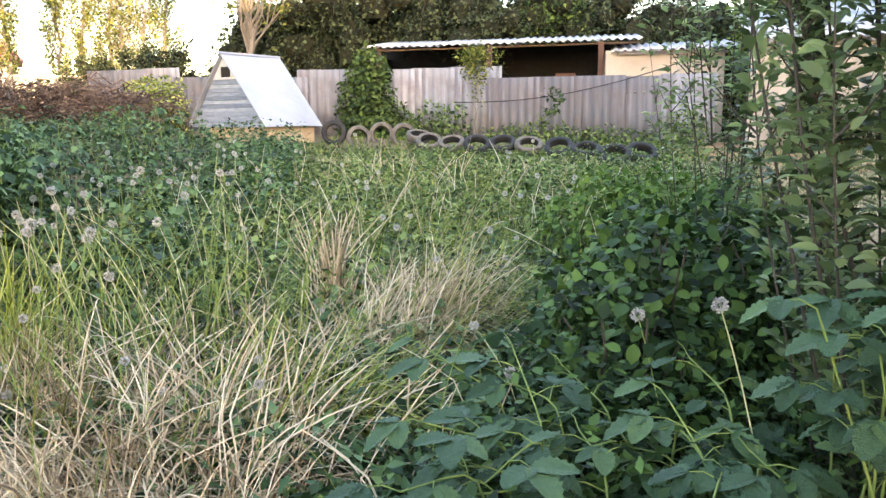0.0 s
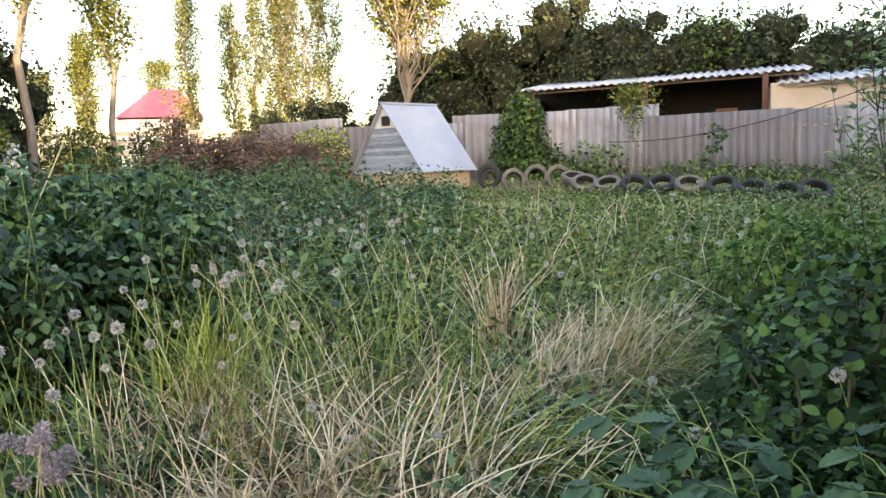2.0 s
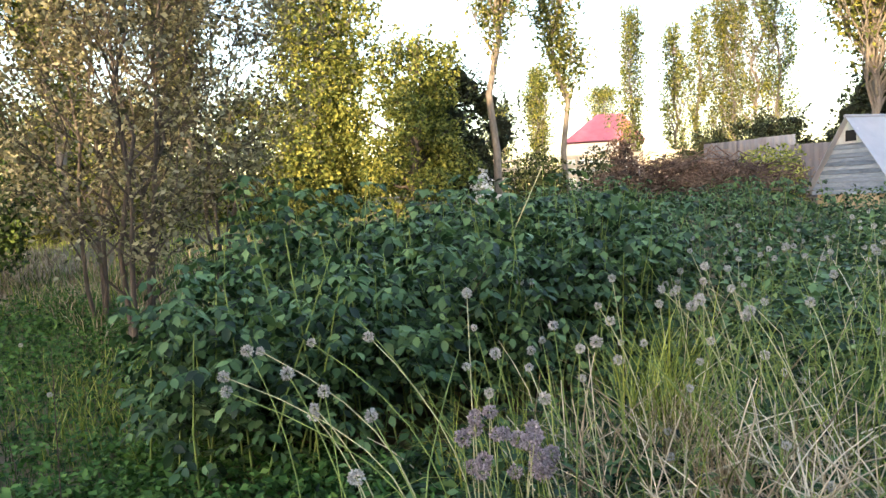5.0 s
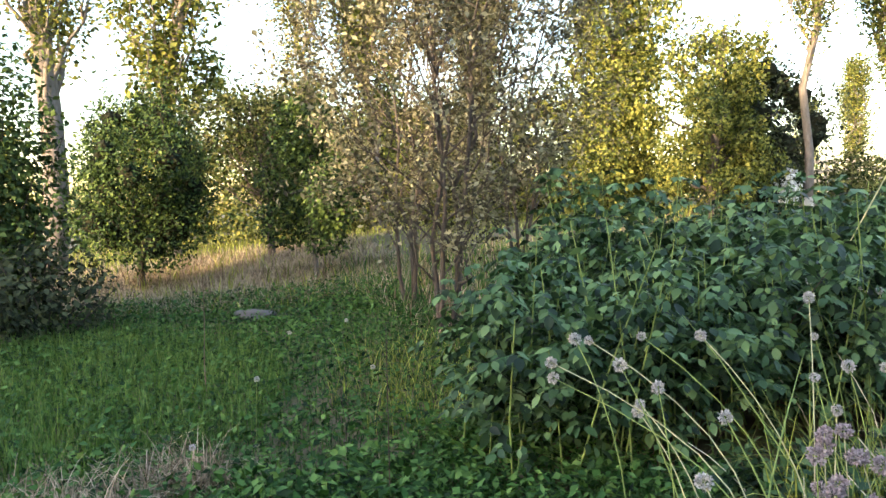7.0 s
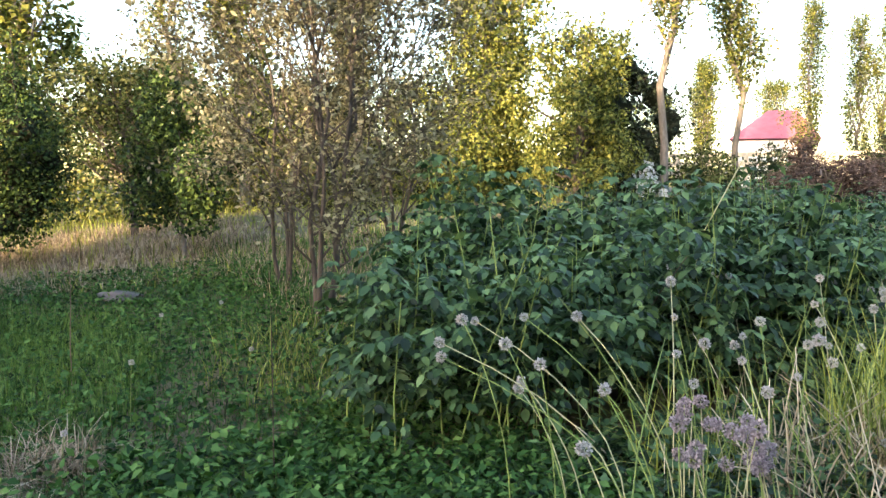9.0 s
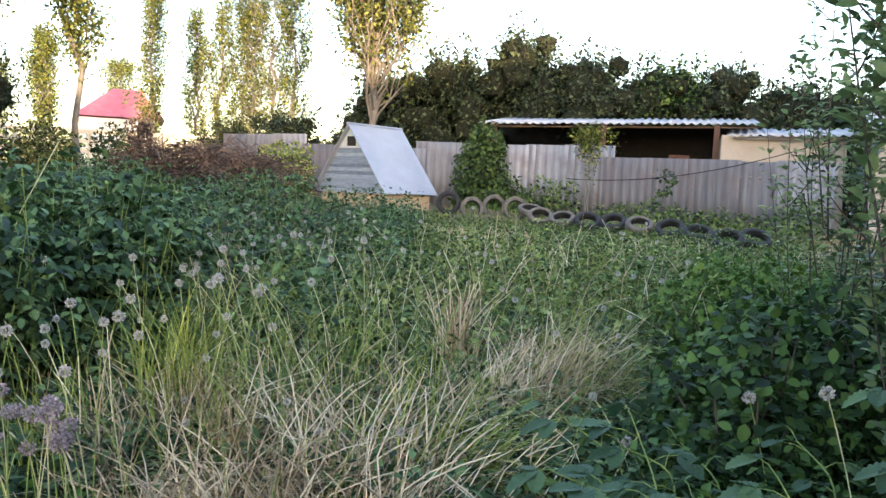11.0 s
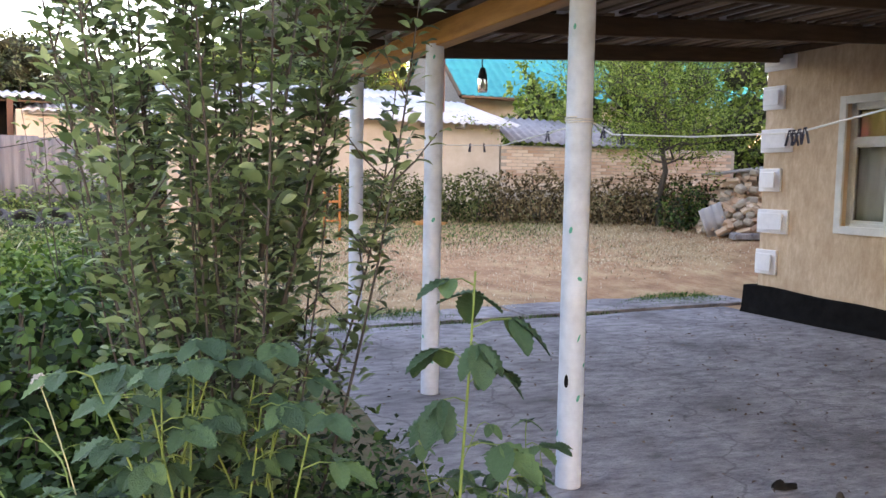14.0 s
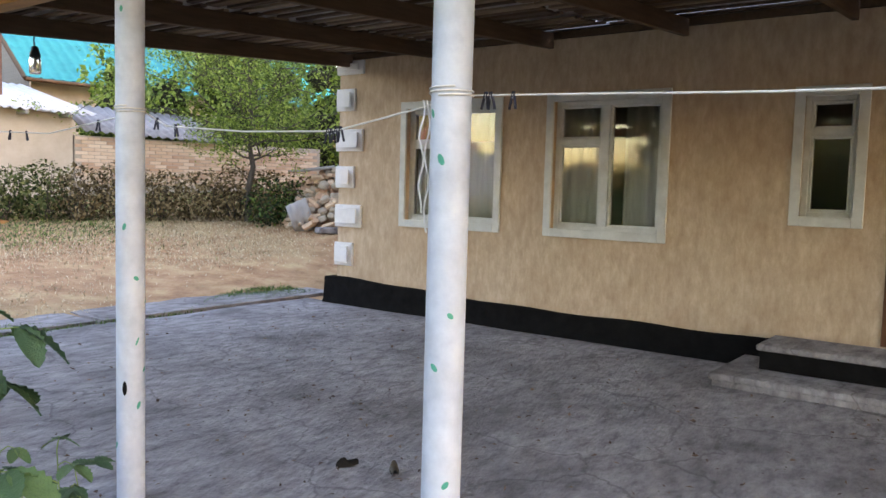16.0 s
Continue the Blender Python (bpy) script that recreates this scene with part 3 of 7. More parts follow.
    def window(y0, y1, z0, z1, mull, bars):
        w = part("window", boxes("window", [(-0.13, -0.07, y0, y0 + 0.05, z0, z1), (-0.13, -0.07, y1 - 0.05, y1, z0, z1),
                                            (-0.13, -0.07, y0 + 0.05, y1 - 0.05, z0, z0 + 0.05), (-0.13, -0.07, y0 + 0.05, y1 - 0.05, z1 - 0.05, z1)], M["white_paint"], 0.005), house)
        t = 0.068
        part("window_frame", boxes("window_frame", [(-0.005, 0.025, y0 - t, y0 + 0.012, z0 - t, z1 + t), (-0.005, 0.025, y1 - 0.012, y1 + t, z0 - t, z1 + t),
                                                    (-0.005, 0.025, y0 + 0.012, y1 - 0.012, z1 - 0.012, z1 + t), (-0.005, 0.030, y0 + 0.012, y1 - 0.012, z0 - t, z0 + 0.012)], M["white_paint"], 0.004), w)
        cells = []
        edges = [y0 + 0.05] + ([mull] if mull else []) + [y1 - 0.05]
        if mull:
            part("mullion", boxes("mullion", [(-0.14, -0.055, mull - 0.045, mull + 0.045, z0 + 0.05, z1 - 0.05)], M["white_paint"], 0.005), w)
        for c, (a, b) in enumerate(zip(edges, edges[1:])):
            if mull:
                a, b = (a, b - 0.045) if c == 0 else (a + 0.045, b)
            zs = [z0 + 0.05, z1 - 0.05]
            if c < len(bars) and bars[c]:
                part("glazing_bar", boxes("glazing_bar", [(-0.135, -0.062, a, b, bars[c] - 0.028, bars[c] + 0.028)], M["white_paint"], 0.004), w)
                cells += [(a, b, z0 + 0.05, bars[c] - 0.028), (a, b, bars[c] + 0.028, z1 - 0.05)]
            else:
                cells.append((a, b, *zs))
        for a, b, c, d in cells:
            s = 0.024
            part("sash", boxes("sash", [(-0.12, -0.075, a, a + s, c, d), (-0.12, -0.075, b - s, b, c, d), (-0.12, -0.075, a + s, b - s, c, c + s), (-0.12, -0.075, a + s, b - s, d - s, d)], M["white_paint"], 0.003), w)
            p = part("pane", boxes("pane", [(-0.100, -0.096, a + s, b - s, c + s, d - s)], M["glass"]), w)
            p.visible_shadow = False

    window(*OPEN[0], 1.66, [1.93, None])
    window(*OPEN[1], 3.60, [1.93, None])
    window(*OPEN[2], None, [1.98])
    y0, y1, z0, z1 = OPEN[3]
    d = part("door", boxes("door", [(-0.16, -0.11, y0 + 0.06, y1 - 0.06, z0, z1 - 0.06)], M["brown_door"], 0.006), house, "dark brown wooden door")
    part("door_frame", boxes("door_frame", [(-0.18, 0.02, y0, y0 + 0.06, z0, z1), (-0.18, 0.02, y1 - 0.06, y1, z0, z1), (-0.18, 0.02, y0 + 0.06, y1 - 0.06, z1 - 0.06, z1)], M["brown_door"], 0.004), d)
    return house


build_house()


def build_curtain(y0, y1, z0, z1, material, label, x=-0.185, folds=9):
    n = folds * 6
    v, f = [], []
    for k in range(n + 1):
        y = y0 + (y1 - y0) * k / n
        a = math.sin(2 * math.pi * folds * k / n + 0.8 * math.sin(k * 0.31))
        v += [(x + 0.018 * a, y, z0 + 0.01 * a), (x + 0.018 * a, y, z1)]
    for k in range(n):
        f.append((2 * k, 2 * k + 2, 2 * k + 3, 2 * k + 1))
    ob = solid("curtain", as_mesh("curtain", v, f, material, True), label, "curtain", "", H)
    md = ob.modifiers.new("cloth", "SOLIDIFY")
    md.thickness = 0.003


build_curtain(1.20, 2.37, 1.02, 1.95, M["curtain"], "pale grey net curtain behind the window")
build_curtain(1.20, 2.37, 1.96, 2.32, M["curtain_yellow"], "mustard yellow short curtain at the top of the window", folds=11)
build_curtain(3.08, 3.58, 1.02, 2.32, M["curtain"], "pale grey net curtain behind the window", folds=5)
build_curtain(3.75, 4.18, 1.02, 2.32, M["curtain"], "pale grey net curtain drawn aside behind glass", -0.20, 4)

# steps before the door
for x1, y0, z1, lab in ((1.02, 5.04, 0.10, "low worn concrete step"), (0.64, 5.28, 0.30, "upper concrete step with tarred riser")):
    st = thing("door_step", lab + " at the house door", "step")
    st.matrix_basis = H
    z0 = 0.012 if z1 < 0.2 else 0.112
    part("tread", boxes("tread", [(0.09, x1, y0, 7.6, max(z0, z1 - 0.05), z1)], M["concrete"], 0.012), st)
    part("riser", boxes("riser", [(0.09, x1 - 0.025, y0 + 0.025, 7.58, z0 - 0.01, max(z0, z1 - 0.05) - 0.001)], M["tar"] if z1 > 0.2 else M["concrete"], 0.004), st)


def corrugated(name, width, length, material, pitch=0.2, amp=0.025, thick=0.008):
    """A wavy sheet, width along x, length along z."""
    n = max(8, int(width / pitch * 7))
    x = np.linspace(-width / 2, width / 2, n + 1)
    y = amp * np.sin(2 * np.pi * x / pitch)
    co = []
    for z in (0, length):
        co += [np.stack([x, y - thick / 2, np.full_like(x, z)], 1), np.stack([x, y + thick / 2, np.full_like(x, z)], 1)]
    co = np.concatenate(co)
    m, f = n + 1, []
    for k in range(n):
        f += [(k, k + 1, 2 * m + k + 1, 2 * m + k), (m + k + 1, m + k, 3 * m + k, 3 * m + k + 1), (k + 1, k, m + k, m + k + 1), (2 * m + k, 2 * m + k + 1, 3 * m + k + 1, 3 * m + k)]
    f += [(0, 2 * m, 3 * m, m), (n, m + n, 3 * m + n, 2 * m + n)]
    q = np.array(f)
    return fast_mesh(name, co, q.ravel(), np.full(len(q), 4), material, True)


def build_columns():
    th = np.linspace(0, 2 * np.pi, 28, endpoint=False)
    zs = [0.0, 0.02, 0.3, 0.9, 1.5, 2.0, 2.36]
    co = np.concatenate([np.stack([0.061 * np.cos(th), 0.061 * np.sin(th), np.full_like(th, z)], 1) for z in zs])
    q = []
    for r in range(len(zs) - 1):
        for k in range(28):
            q.append((r * 28 + k, r * 28 + (k + 1) % 28, (r + 1) * 28 + (k + 1) % 28, (r + 1) * 28 + k))
    q = np.array(q)
    pipe = fast_mesh("pipe", co, q.ravel(), np.full(len(q), 4), M["pipe"], True)
    for ci, (x, y) in enumerate(COLS):
        c = thing("porch_column", "round whitewashed pipe column with green paint dabs", "column", group="veranda columns")
        c.matrix_basis = H @ pose(x, y, 0.0, rz=ci * 40)
        part("pipe", pipe, c)
        r = random.Random(ci + 3)
        for k in range(14):
            z, a = 0.25 + 0.158 * k + r.uniform(-0.04, 0.04), r.uniform(0, 2 * math.pi)
            w, hgt, n = r.uniform(0.25, 0.42), r.uniform(0.007, 0.014), 6
            tilt = r.uniform(-0.3, 0.6)
            v, f = [], []
            for i in range(n + 1):
                u = i / n - 0.5
                aa = a + w * u
                zz = z + tilt * 0.03 * u * 2
                hh = hgt * (1 - (2 * u) ** 2) ** 0.5 + 0.001
                v += [(0.0622 * math.cos(aa), 0.0622 * math.sin(aa), zz - hh), (0.0622 * math.cos(aa), 0.0622 * math.sin(aa), zz + hh)]
            f = [(2 * i, 2 * i + 2, 2 * i + 3, 2 * i + 1) for i in range(n)]
            part("paint_dab", as_mesh("paint_dab", v, f, M["green_paint"]), c, "green paint dab")
        if ci == 2:
            # rough black scar where the paint has come off
            v, f = [], []
            for i in range(7):
                aa, hh = -0.80 + 0.34 * (i / 6 - 0.5), 0.028 * math.sin(math.pi * (i + 0.6) / 7.2) + 0.004 * (i % 2)
                v += [(0.0624 * math.cos(aa), 0.0624 * math.sin(aa), 0.52 - hh), (0.0624 * math.cos(aa), 0.0624 * math.sin(aa), 0.52 + 1.2 * hh)]
            part("scar", as_mesh("scar", v, [(2 * i, 2 * i + 2, 2 * i + 3, 2 * i + 1) for i in range(6)], M["tar"]), c, "black chipped scar")


build_columns()


def build_porch_roof():
    roof = thing("porch_roof", "veranda roof of dark rafters, pale rough battens and slate sheets", "roof")
    roof.matrix_basis = H
    z_out, z_in = 2.50, 2.84

    def zr(x):
        return z_in + (z_out - z_in) * x / 4.95

    part("beam", boxes("beam", [(4.88, 4.99, -0.22, PORCH_END, 2.345, 2.495)], M["beam"], 0.006), roof, "orange-brown varnished outer beam")
    slope = math.degrees(math.atan2(z_in - z_out, 4.95))
    for y in RAFTERS:
        L = 5.75
        part("rafter", box("rafter", L, 0.055, 0.15, M["rafter"], 0.005, (L / 2, 0, 0)), roof, m=pose(0.02, y, z_in, 0, slope, 0))
    r = random.Random(5)
    short = [box("batten", w, 1.9, 0.022, M["batten"], 0.004, (0, 0.95, 0)) for w in (0.06, 0.08, 0.10, 0.12)]
    x = 0.15
    while x < 5.7:
        y = -0.2
        while y < PORCH_END - 0.3:
            part("batten", r.choice(short), roof, m=pose(x + r.uniform(-0.025, 0.025), y + r.uniform(-0.05, 0.05), zr(x) + 0.155 + r.uniform(0, 0.006), 0, slope, r.uniform(-1.6, 1.6)))
            y += 1.95
        x += 0.19 + r.uniform(-0.02, 0.03)
    sheet = corrugated("slate_sheet", 1.13, 3.1, M["under_slate"], 0.15, 0.022)
    for k in range(12):
        for lo, hi in ((0.0, 3.0), (2.85, 5.95)):
            # width runs along the wall, length across it
            part("slate_sheet", sheet, roof, m=pose(lo, -0.15 + 0.5 + 1.09 * k, zr(lo) + 0.205 + (0.012 if lo > 0 else 0.022), 0, 90 + slope, 0) @ pose(0, 0, 0, 0, 0, 90))
    # dark gap board at the wall head
    part("wall_plate", boxes("wall_plate", [(-0.2, 0.02, 0.0, PORCH_END, 2.935, 3.0)], M["rafter"]), roof)
    return roof


build_porch_roof()


def rope(name, pts, radius, material, label, category, sags=0.0, n=14, sides=6):
    path = []
    for i, (a, b) in enumerate(zip(pts, pts[1:])):
        sag = sags[i] if isinstance(sags, (list, tuple)) else sags
        for k in range(n):
            t = k / n
            p = Vector(a).lerp(Vector(b), t)
            p.z -= sag * 4 * t * (1 - t)
            path.append(tuple(p))
    path.append(tuple(pts[-1]))
    return solid(name, tubes_mesh(name, [(path, radius, sides)], material), label, category)


def hp(x, y, z):
    return H @ Vector((x, y, z))


# height of the cord along each span between columns: (share of the span, height)
SPANS = [[(0, 1.68), (0.5, 1.655), (1, 1.70)], [(0, 1.70), (0.5, 1.665), (1, 1.745)], [(0, 1.745), (0.1, 1.675), (0.4, 1.64), (0.68, 1.63), (1, 1.722)], [(0, 1.725), (0.5, 1.69), (1, 1.67)]]
ROPE_Z = [1.68, 1.70, 1.745, 1.725, 1.67]


def on_line(k, t):
    z = float(np.interp(t, [q[0] for q in SPANS[k]], [q[1] for q in SPANS[k]]))
    (x0, y0), (x1, y1) = COLS[k], COLS[k + 1]
    return H @ Vector((x0 + (x1 - x0) * t - 0.066, y0 + (y1 - y0) * t, z))


rp = [on_line(k, j / 20) for k in range(4) for j in range(20)] + [on_line(3, 1.0)]
rope("clothes_line", rp, 0.0035, M["rope"], "white cord strung between the veranda columns", "clothesline", n=2)
for k in (2, 3):
    ring = []
    for i in range(52):
        a = i / 24 * 2 * math.pi
        ring.append(tuple(hp(COLS[k][0] + 0.065 * math.cos(a), COLS[k][1] + 0.065 * math.sin(a), ROPE_Z[k] - 0.012 + 0.012 * i / 24)))
    solid("rope_knot", tubes_mesh("rope_knot", [(ring, 0.0035, 5)], M["rope"]), "white cord wound round a column", "rope")
# loose cord ends hanging from the knot
x, y = COLS[3]
for dx, ln, ph in ((0.0, 0.40, 0.0), (0.012, 0.34, 1.2)):
    path = [tuple(hp(x + 0.02 + dx, y - 0.072 - dx, ROPE_Z[3] - 0.02 - ln * k / 12)[:]) for k in range(13)]
    path = [(p[0] + 0.006 * math.sin(k + ph), p[1] + 0.006 * math.cos(k * 1.3 + ph), p[2]) for k, p in enumerate(path)]
    solid("loose_rope", tubes_mesh("loose_rope", [(path, 0.0032, 5)], M["rope"]), "loose white cord end hanging by a column", "rope")


def build_peg(at, rz, tilt):
    p = thing("clothes_peg", "dark blue plastic clothes peg clipped on the cord", "clothes peg", group="pegs on the line")
    p.matrix_basis = Matrix.Translation(at) @ pose(0, 0, 0, tilt, 0, rz) @ Matrix.Scale(0.72, 4)
    for s in (-1, 1):
        part("jaw", box("jaw", 0.006, 0.012, 0.075, M["peg"], 0.001, (0, 0, -0.06)), p, m=pose(0.006 * s, 0, 0, 0, -12 * s, 0))
    part("spring", box("spring", 0.02, 0.008, 0.006, M["tin"], 0.001, (0, 0, -0.014)), p)


for k, t, tilt in ((0, 0.3, 5), (0, 0.62, -4), (1, 0.25, 6), (1, 0.36, -6), (1, 0.78, 4), (2, 0.06, 8), (2, 0.14, -5), (2, 0.665, 4), (2, 0.675, -8), (2, 0.687, 10), (2, 0.70, -3), (3, 0.045, 6), (3, 0.055, -7), (3, 0.10, 4)):
    build_peg(on_line(k, t), 80 + 12 * math.sin(k + 9 * t), tilt)


def build_lamp():
    x, y, z = 3.75, RAFTERS[0], 2.60
    lamp = thing("hanging_lamp", "bare bulb in a glass jar hanging from the rafter", "lamp")
    lamp.matrix_basis = H @ pose(x, y, 0)
    part("cable", tubes_mesh("cable", [([(0, 0, z + 0.02), (0.01, 0, z - 0.05), (0, 0, z - 0.12)], 0.006, 6)], M["black"]), lamp)
    th = np.linspace(0, 2 * np.pi, 20, endpoint=False)

    def lathe(nm, prof, m_):
        co = np.concatenate([np.stack([r * np.cos(th), r * np.sin(th), np.full_like(th, zz)], 1) for r, zz in prof])
        q = np.array([(r * 20 + k, r * 20 + (k + 1) % 20, (r + 1) * 20 + (k + 1) % 20, (r + 1) * 20 + k) for r in range(len(prof) - 1) for k in range(20)])
        return part(nm, fast_mesh(nm, co, q.ravel(), np.full(len(q), 4), m_, True), lamp)

    lathe("socket", [(0.0, z - 0.09), (0.025, z - 0.10), (0.035, z - 0.14), (0.042, z - 0.16), (0.042, z - 0.19), (0.0, z - 0.19)], M["black"])
    lathe("glass_jar", [(0.040, z - 0.185), (0.046, z - 0.21), (0.048, z - 0.30), (0.040, z - 0.32), (0.0, z - 0.322)], M["glass"])
    lathe("bulb", [(0.012, z - 0.19), (0.02, z - 0.22), (0.029, z - 0.25), (0.02, z - 0.28), (0.0, z - 0.285)], M["lime"])


build_lamp()


def build_shoe(at, rz, material, label):
    s = thing("slipper", label, "shoe", group="slippers on the patio")
    s.matrix_basis = Matrix.Translation(at) @ pose(0, 0, 0, 0, 0, rz) @ Matrix.Diagonal((0.62, 0.62, 0.62, 1))
    n = 10
    rows = []
    for k in range(n + 1):
        t = k / n
        w = 0.042 * math.sin(math.pi * (0.12 + 0.8 * t)) ** 0.6
        h = 0.03 + (0.035 if t > 0.5 else 0.004) * math.sin(math.pi * min(1, max(0, (t - 0.4) / 0.6)))
        rows.append([(-0.10 + 0.20 * t, 0.85 * w * math.cos(a), 0.012 + (h * math.sin(a) if math.sin(a) > 0 else 0)) for a in np.linspace(0, math.pi, 7)])
    v = [p for r_ in rows for p in r_]
    f = [(7 * k + i, 7 * k + i + 1, 7 * k + 8 + i, 7 * k + 7 + i) for k in range(n) for i in range(6)]
    part("upper", as_mesh("upper", v, f, material, True), s)
    part("sole", as_mesh("sole", [(x, y * 1.08, z) for x, y, z in [(r_[0][0], r_[0][1], zz) for r_ in rows for zz in (0, 0.013)] + [(r_[-1][0], r_[-1][1], zz) for r_ in rows for zz in (0, 0.013)]],
                         [(2 * k, 2 * k + 2, 2 * k + 3, 2 * k + 1) for k in range(n)] + [(22 + 2 * k, 22 + 2 * k + 1, 22 + 2 * k + 3, 22 + 2 * k + 2) for k in range(n)]
                         + [(2 * k + 1, 2 * k + 3, 22 + 2 * k + 3, 22 + 2 * k + 1) for k in range(n)], M["shoe"]), s)


build_shoe((4.66, 3.27, 0.005), 160, M["shoe"], "black rubber slipper lying on the concrete")
build_shoe((4.74, 3.03, 0.005), 40, M["shoe_brown"], "worn brown slipper lying on the concrete")
# tall unseen wall added behind the house to keep sun off the turquoise roof
solid("sun_block_wall", box("sun_block_wall", 0.4, 34.0, 11.0, M["plaster"], 0.02), "tall unseen wall added behind the house to block sun", "wall", "structure", pose(30.0, -4.0, -0.3))
# crumbs of dry leaves and dirt on the slab
CR = 900
cp = np.stack([rng.uniform(0.3, 5.4, CR), rng.uniform(-0.2, 7.5, CR), np.full(CR, 0.012)], 1)
crumbs = leaves_mesh("crumbs", cp, rng.standard_normal((CR, 3)) * (1, 1, 0.15), np.array([0, 0, 1.0]) + 0.5 * rng.standard_normal((CR, 3)), rng.uniform(0.012, 0.05, CR), rng.uniform(0.008, 0.025, CR), M["stick"])
solid("dry_leaf_litter", crumbs, "brown leaf crumbs scattered on the concrete", "leaf litter", "stuff", H)


# ---- the far end of the garden: fence, hut, tyres, sheds ----
def build_fence():
    fence = thing("slate_fence", "tall fence of upright grey corrugated slate sheets", "fence")
    runs = [((3.75, 18.35), (-0.75, 18.85), 2.22), ((-0.70, 18.92), (-5.2, 18.98), 2.46), ((-5.1, 18.90), (-8.1, 18.6), 2.30), ((-9.75, 21.7), (-12.5, 22.0), 2.73)]
    r = random.Random(2)
    sheet = corrugated("sheet", 1.14, 1.75, M["slate"], 0.19, 0.034)
    for (x0, y0), (x1, y1), top in runs:
        L = math.hypot(x1 - x0, y1 - y0)
        ang = math.degrees(math.atan2(y1 - y0, x1 - x0))
        n = math.ceil(L / 1.06)
        for k in range(n):
            t = (k + 0.5) / n
            px, py = x0 + (x1 - x0) * t, y0 + (y1 - y0) * t
            part("sheet", sheet, fence, m=pose(px, py + 0.012 * (k % 2), top - 1.75 + r.uniform(-0.02, 0.02), r.uniform(-1, 1), r.uniform(-0.5, 0.5), ang))
        for k in range(0, n + 1, 2):
            t = k / n
            px, py = x0 + (x1 - x0) * t, y0 + (y1 - y0) * t + 0.12
            g = float(gz(px, py)) - 0.05
            part("post", box("post", 0.09, 0.09, top - g - 0.1, M["wood_grey"], 0.006), fence, m=pose(px, py, g))
        part("rail", tubes_mesh("rail", [([(x0, y0 + 0.06, top - 0.35), (x1, y1 + 0.06, top - 0.35)], 0.03, 6)], M["wood_grey"]), fence)


build_fence()


def build_hut():
    hut = thing("a_frame_hut", "small A-frame hut with weathered blue boards and a tin roof", "hut")
    ridge = Vector((0.40, 0.917, 0)).normalized()
    across = Vector((ridge.y, -ridge.x, 0))
    apex = Vector((-5.70, 16.0, 2.61))
    A = lambda s, r, z: apex + across * s + ridge * r + Vector((0, 0, z - apex.z))
    LEN, ZE, WR, WL, ZB = 1.40, 1.27, 1.10, -1.02, 0.80
    # tin roof, both slopes, with a fold and overhang
    for w in (WR, WL):
        v = []
        for r_ in (-0.10, LEN * 0.33, LEN * 0.66, LEN + 0.10):
            for t in (0.0, 0.5, 1.04):
                p = A(w * t, r_, apex.z + (ZE - apex.z) * t)
                p = p + Vector((0, 0, 0.012 * math.sin(r_ * 5 + t * 4)))
                v.append(tuple(p))
        f = [(3 * k + i, 3 * k + i + 1, 3 * k + 4 + i, 3 * k + 3 + i) for k in range(3) for i in range(2)]
        ob = part("roof_slope", as_mesh("roof_slope", v, f, M["tin"]), hut, "pale galvanised tin roof sheet")
        md = ob.modifiers.new("sheet", "SOLIDIFY")
        md.thickness = 0.012
    part("ridge_cap", tubes_mesh("ridge_cap", [([tuple(A(0, -0.12, apex.z + 0.01)), tuple(A(0, LEN + 0.1, apex.z + 0.01))], 0.03, 6)], M["tin"]), hut)
    # front boards, each its own
    z, k = 1.20, 0
    while z < 2.12:
        h = 0.075
        t0, t1 = (apex.z - z) / (apex.z - ZE), (apex.z - z - h) / (apex.z - ZE)
        t0, t1 = min(t0, 1.0), min(t1, 1.0)
        v = []
        for off in (0.0, 0.02):
            out = 0.008 * (k % 2)
            v += [tuple(A(WL * t0 + 0.02, off - 0.0 - out, z)), tuple(A(WR * t0 - 0.02, off - out, z)), tuple(A(WR * t1 - 0.02, off + 0.008 - out, z + h - 0.006)), tuple(A(WL * t1 + 0.02, off + 0.008 - out, z + h - 0.006))]
        part("board", as_mesh("board", v, [(0, 1, 2, 3), (7, 6, 5, 4), (0, 4, 5, 1), (2, 6, 7, 3), (1, 5, 6, 2), (0, 3, 7, 4)], M["hut_board"]), hut)
        z += h
        k += 1
    # gable head with a small window, a panel coloured dark for shade inside
    zt = 2.12
    t0 = (apex.z - zt) / (apex.z - ZE)
    v = [tuple(A(WL * t0 + 0.01, 0.0, zt)), tuple(A(WR * t0 - 0.01, 0.0, zt)), tuple(A(0, 0.0, apex.z - 0.02))]
    v += [tuple(Vector(p) + ridge * 0.03) for p in v]
    part("gable_board", as_mesh("gable_board", v, [(0, 1, 2), (5, 4, 3), (0, 3, 4, 1), (1, 4, 5, 2), (2, 5, 3, 0)], M["white_paint"]), hut)
    wv = [tuple(A(s, -0.012, zz)) for s, zz in ((-0.10, 2.16), (0.17, 2.16), (0.17, 2.36), (-0.10, 2.36))]
    wv += [tuple(Vector(p) + ridge * 0.01) for p in wv]
    six = [(0, 1, 2, 3), (7, 6, 5, 4), (0, 4, 5, 1), (2, 6, 7, 3), (1, 5, 6, 2), (0, 3, 7, 4)]
    w = part("window", as_mesh("window", wv, six, M["dark"]), hut, "small window panel coloured dark for shade inside")
    fr = []
    for a, b in (((-0.13, 2.13), (0.20, 2.16)), ((-0.13, 2.36), (0.20, 2.39)), ((-0.13, 2.16), (-0.10, 2.36)), ((0.17, 2.16), (0.20, 2.36))):
        fr.append((a, b))
    vv, ff = [], []
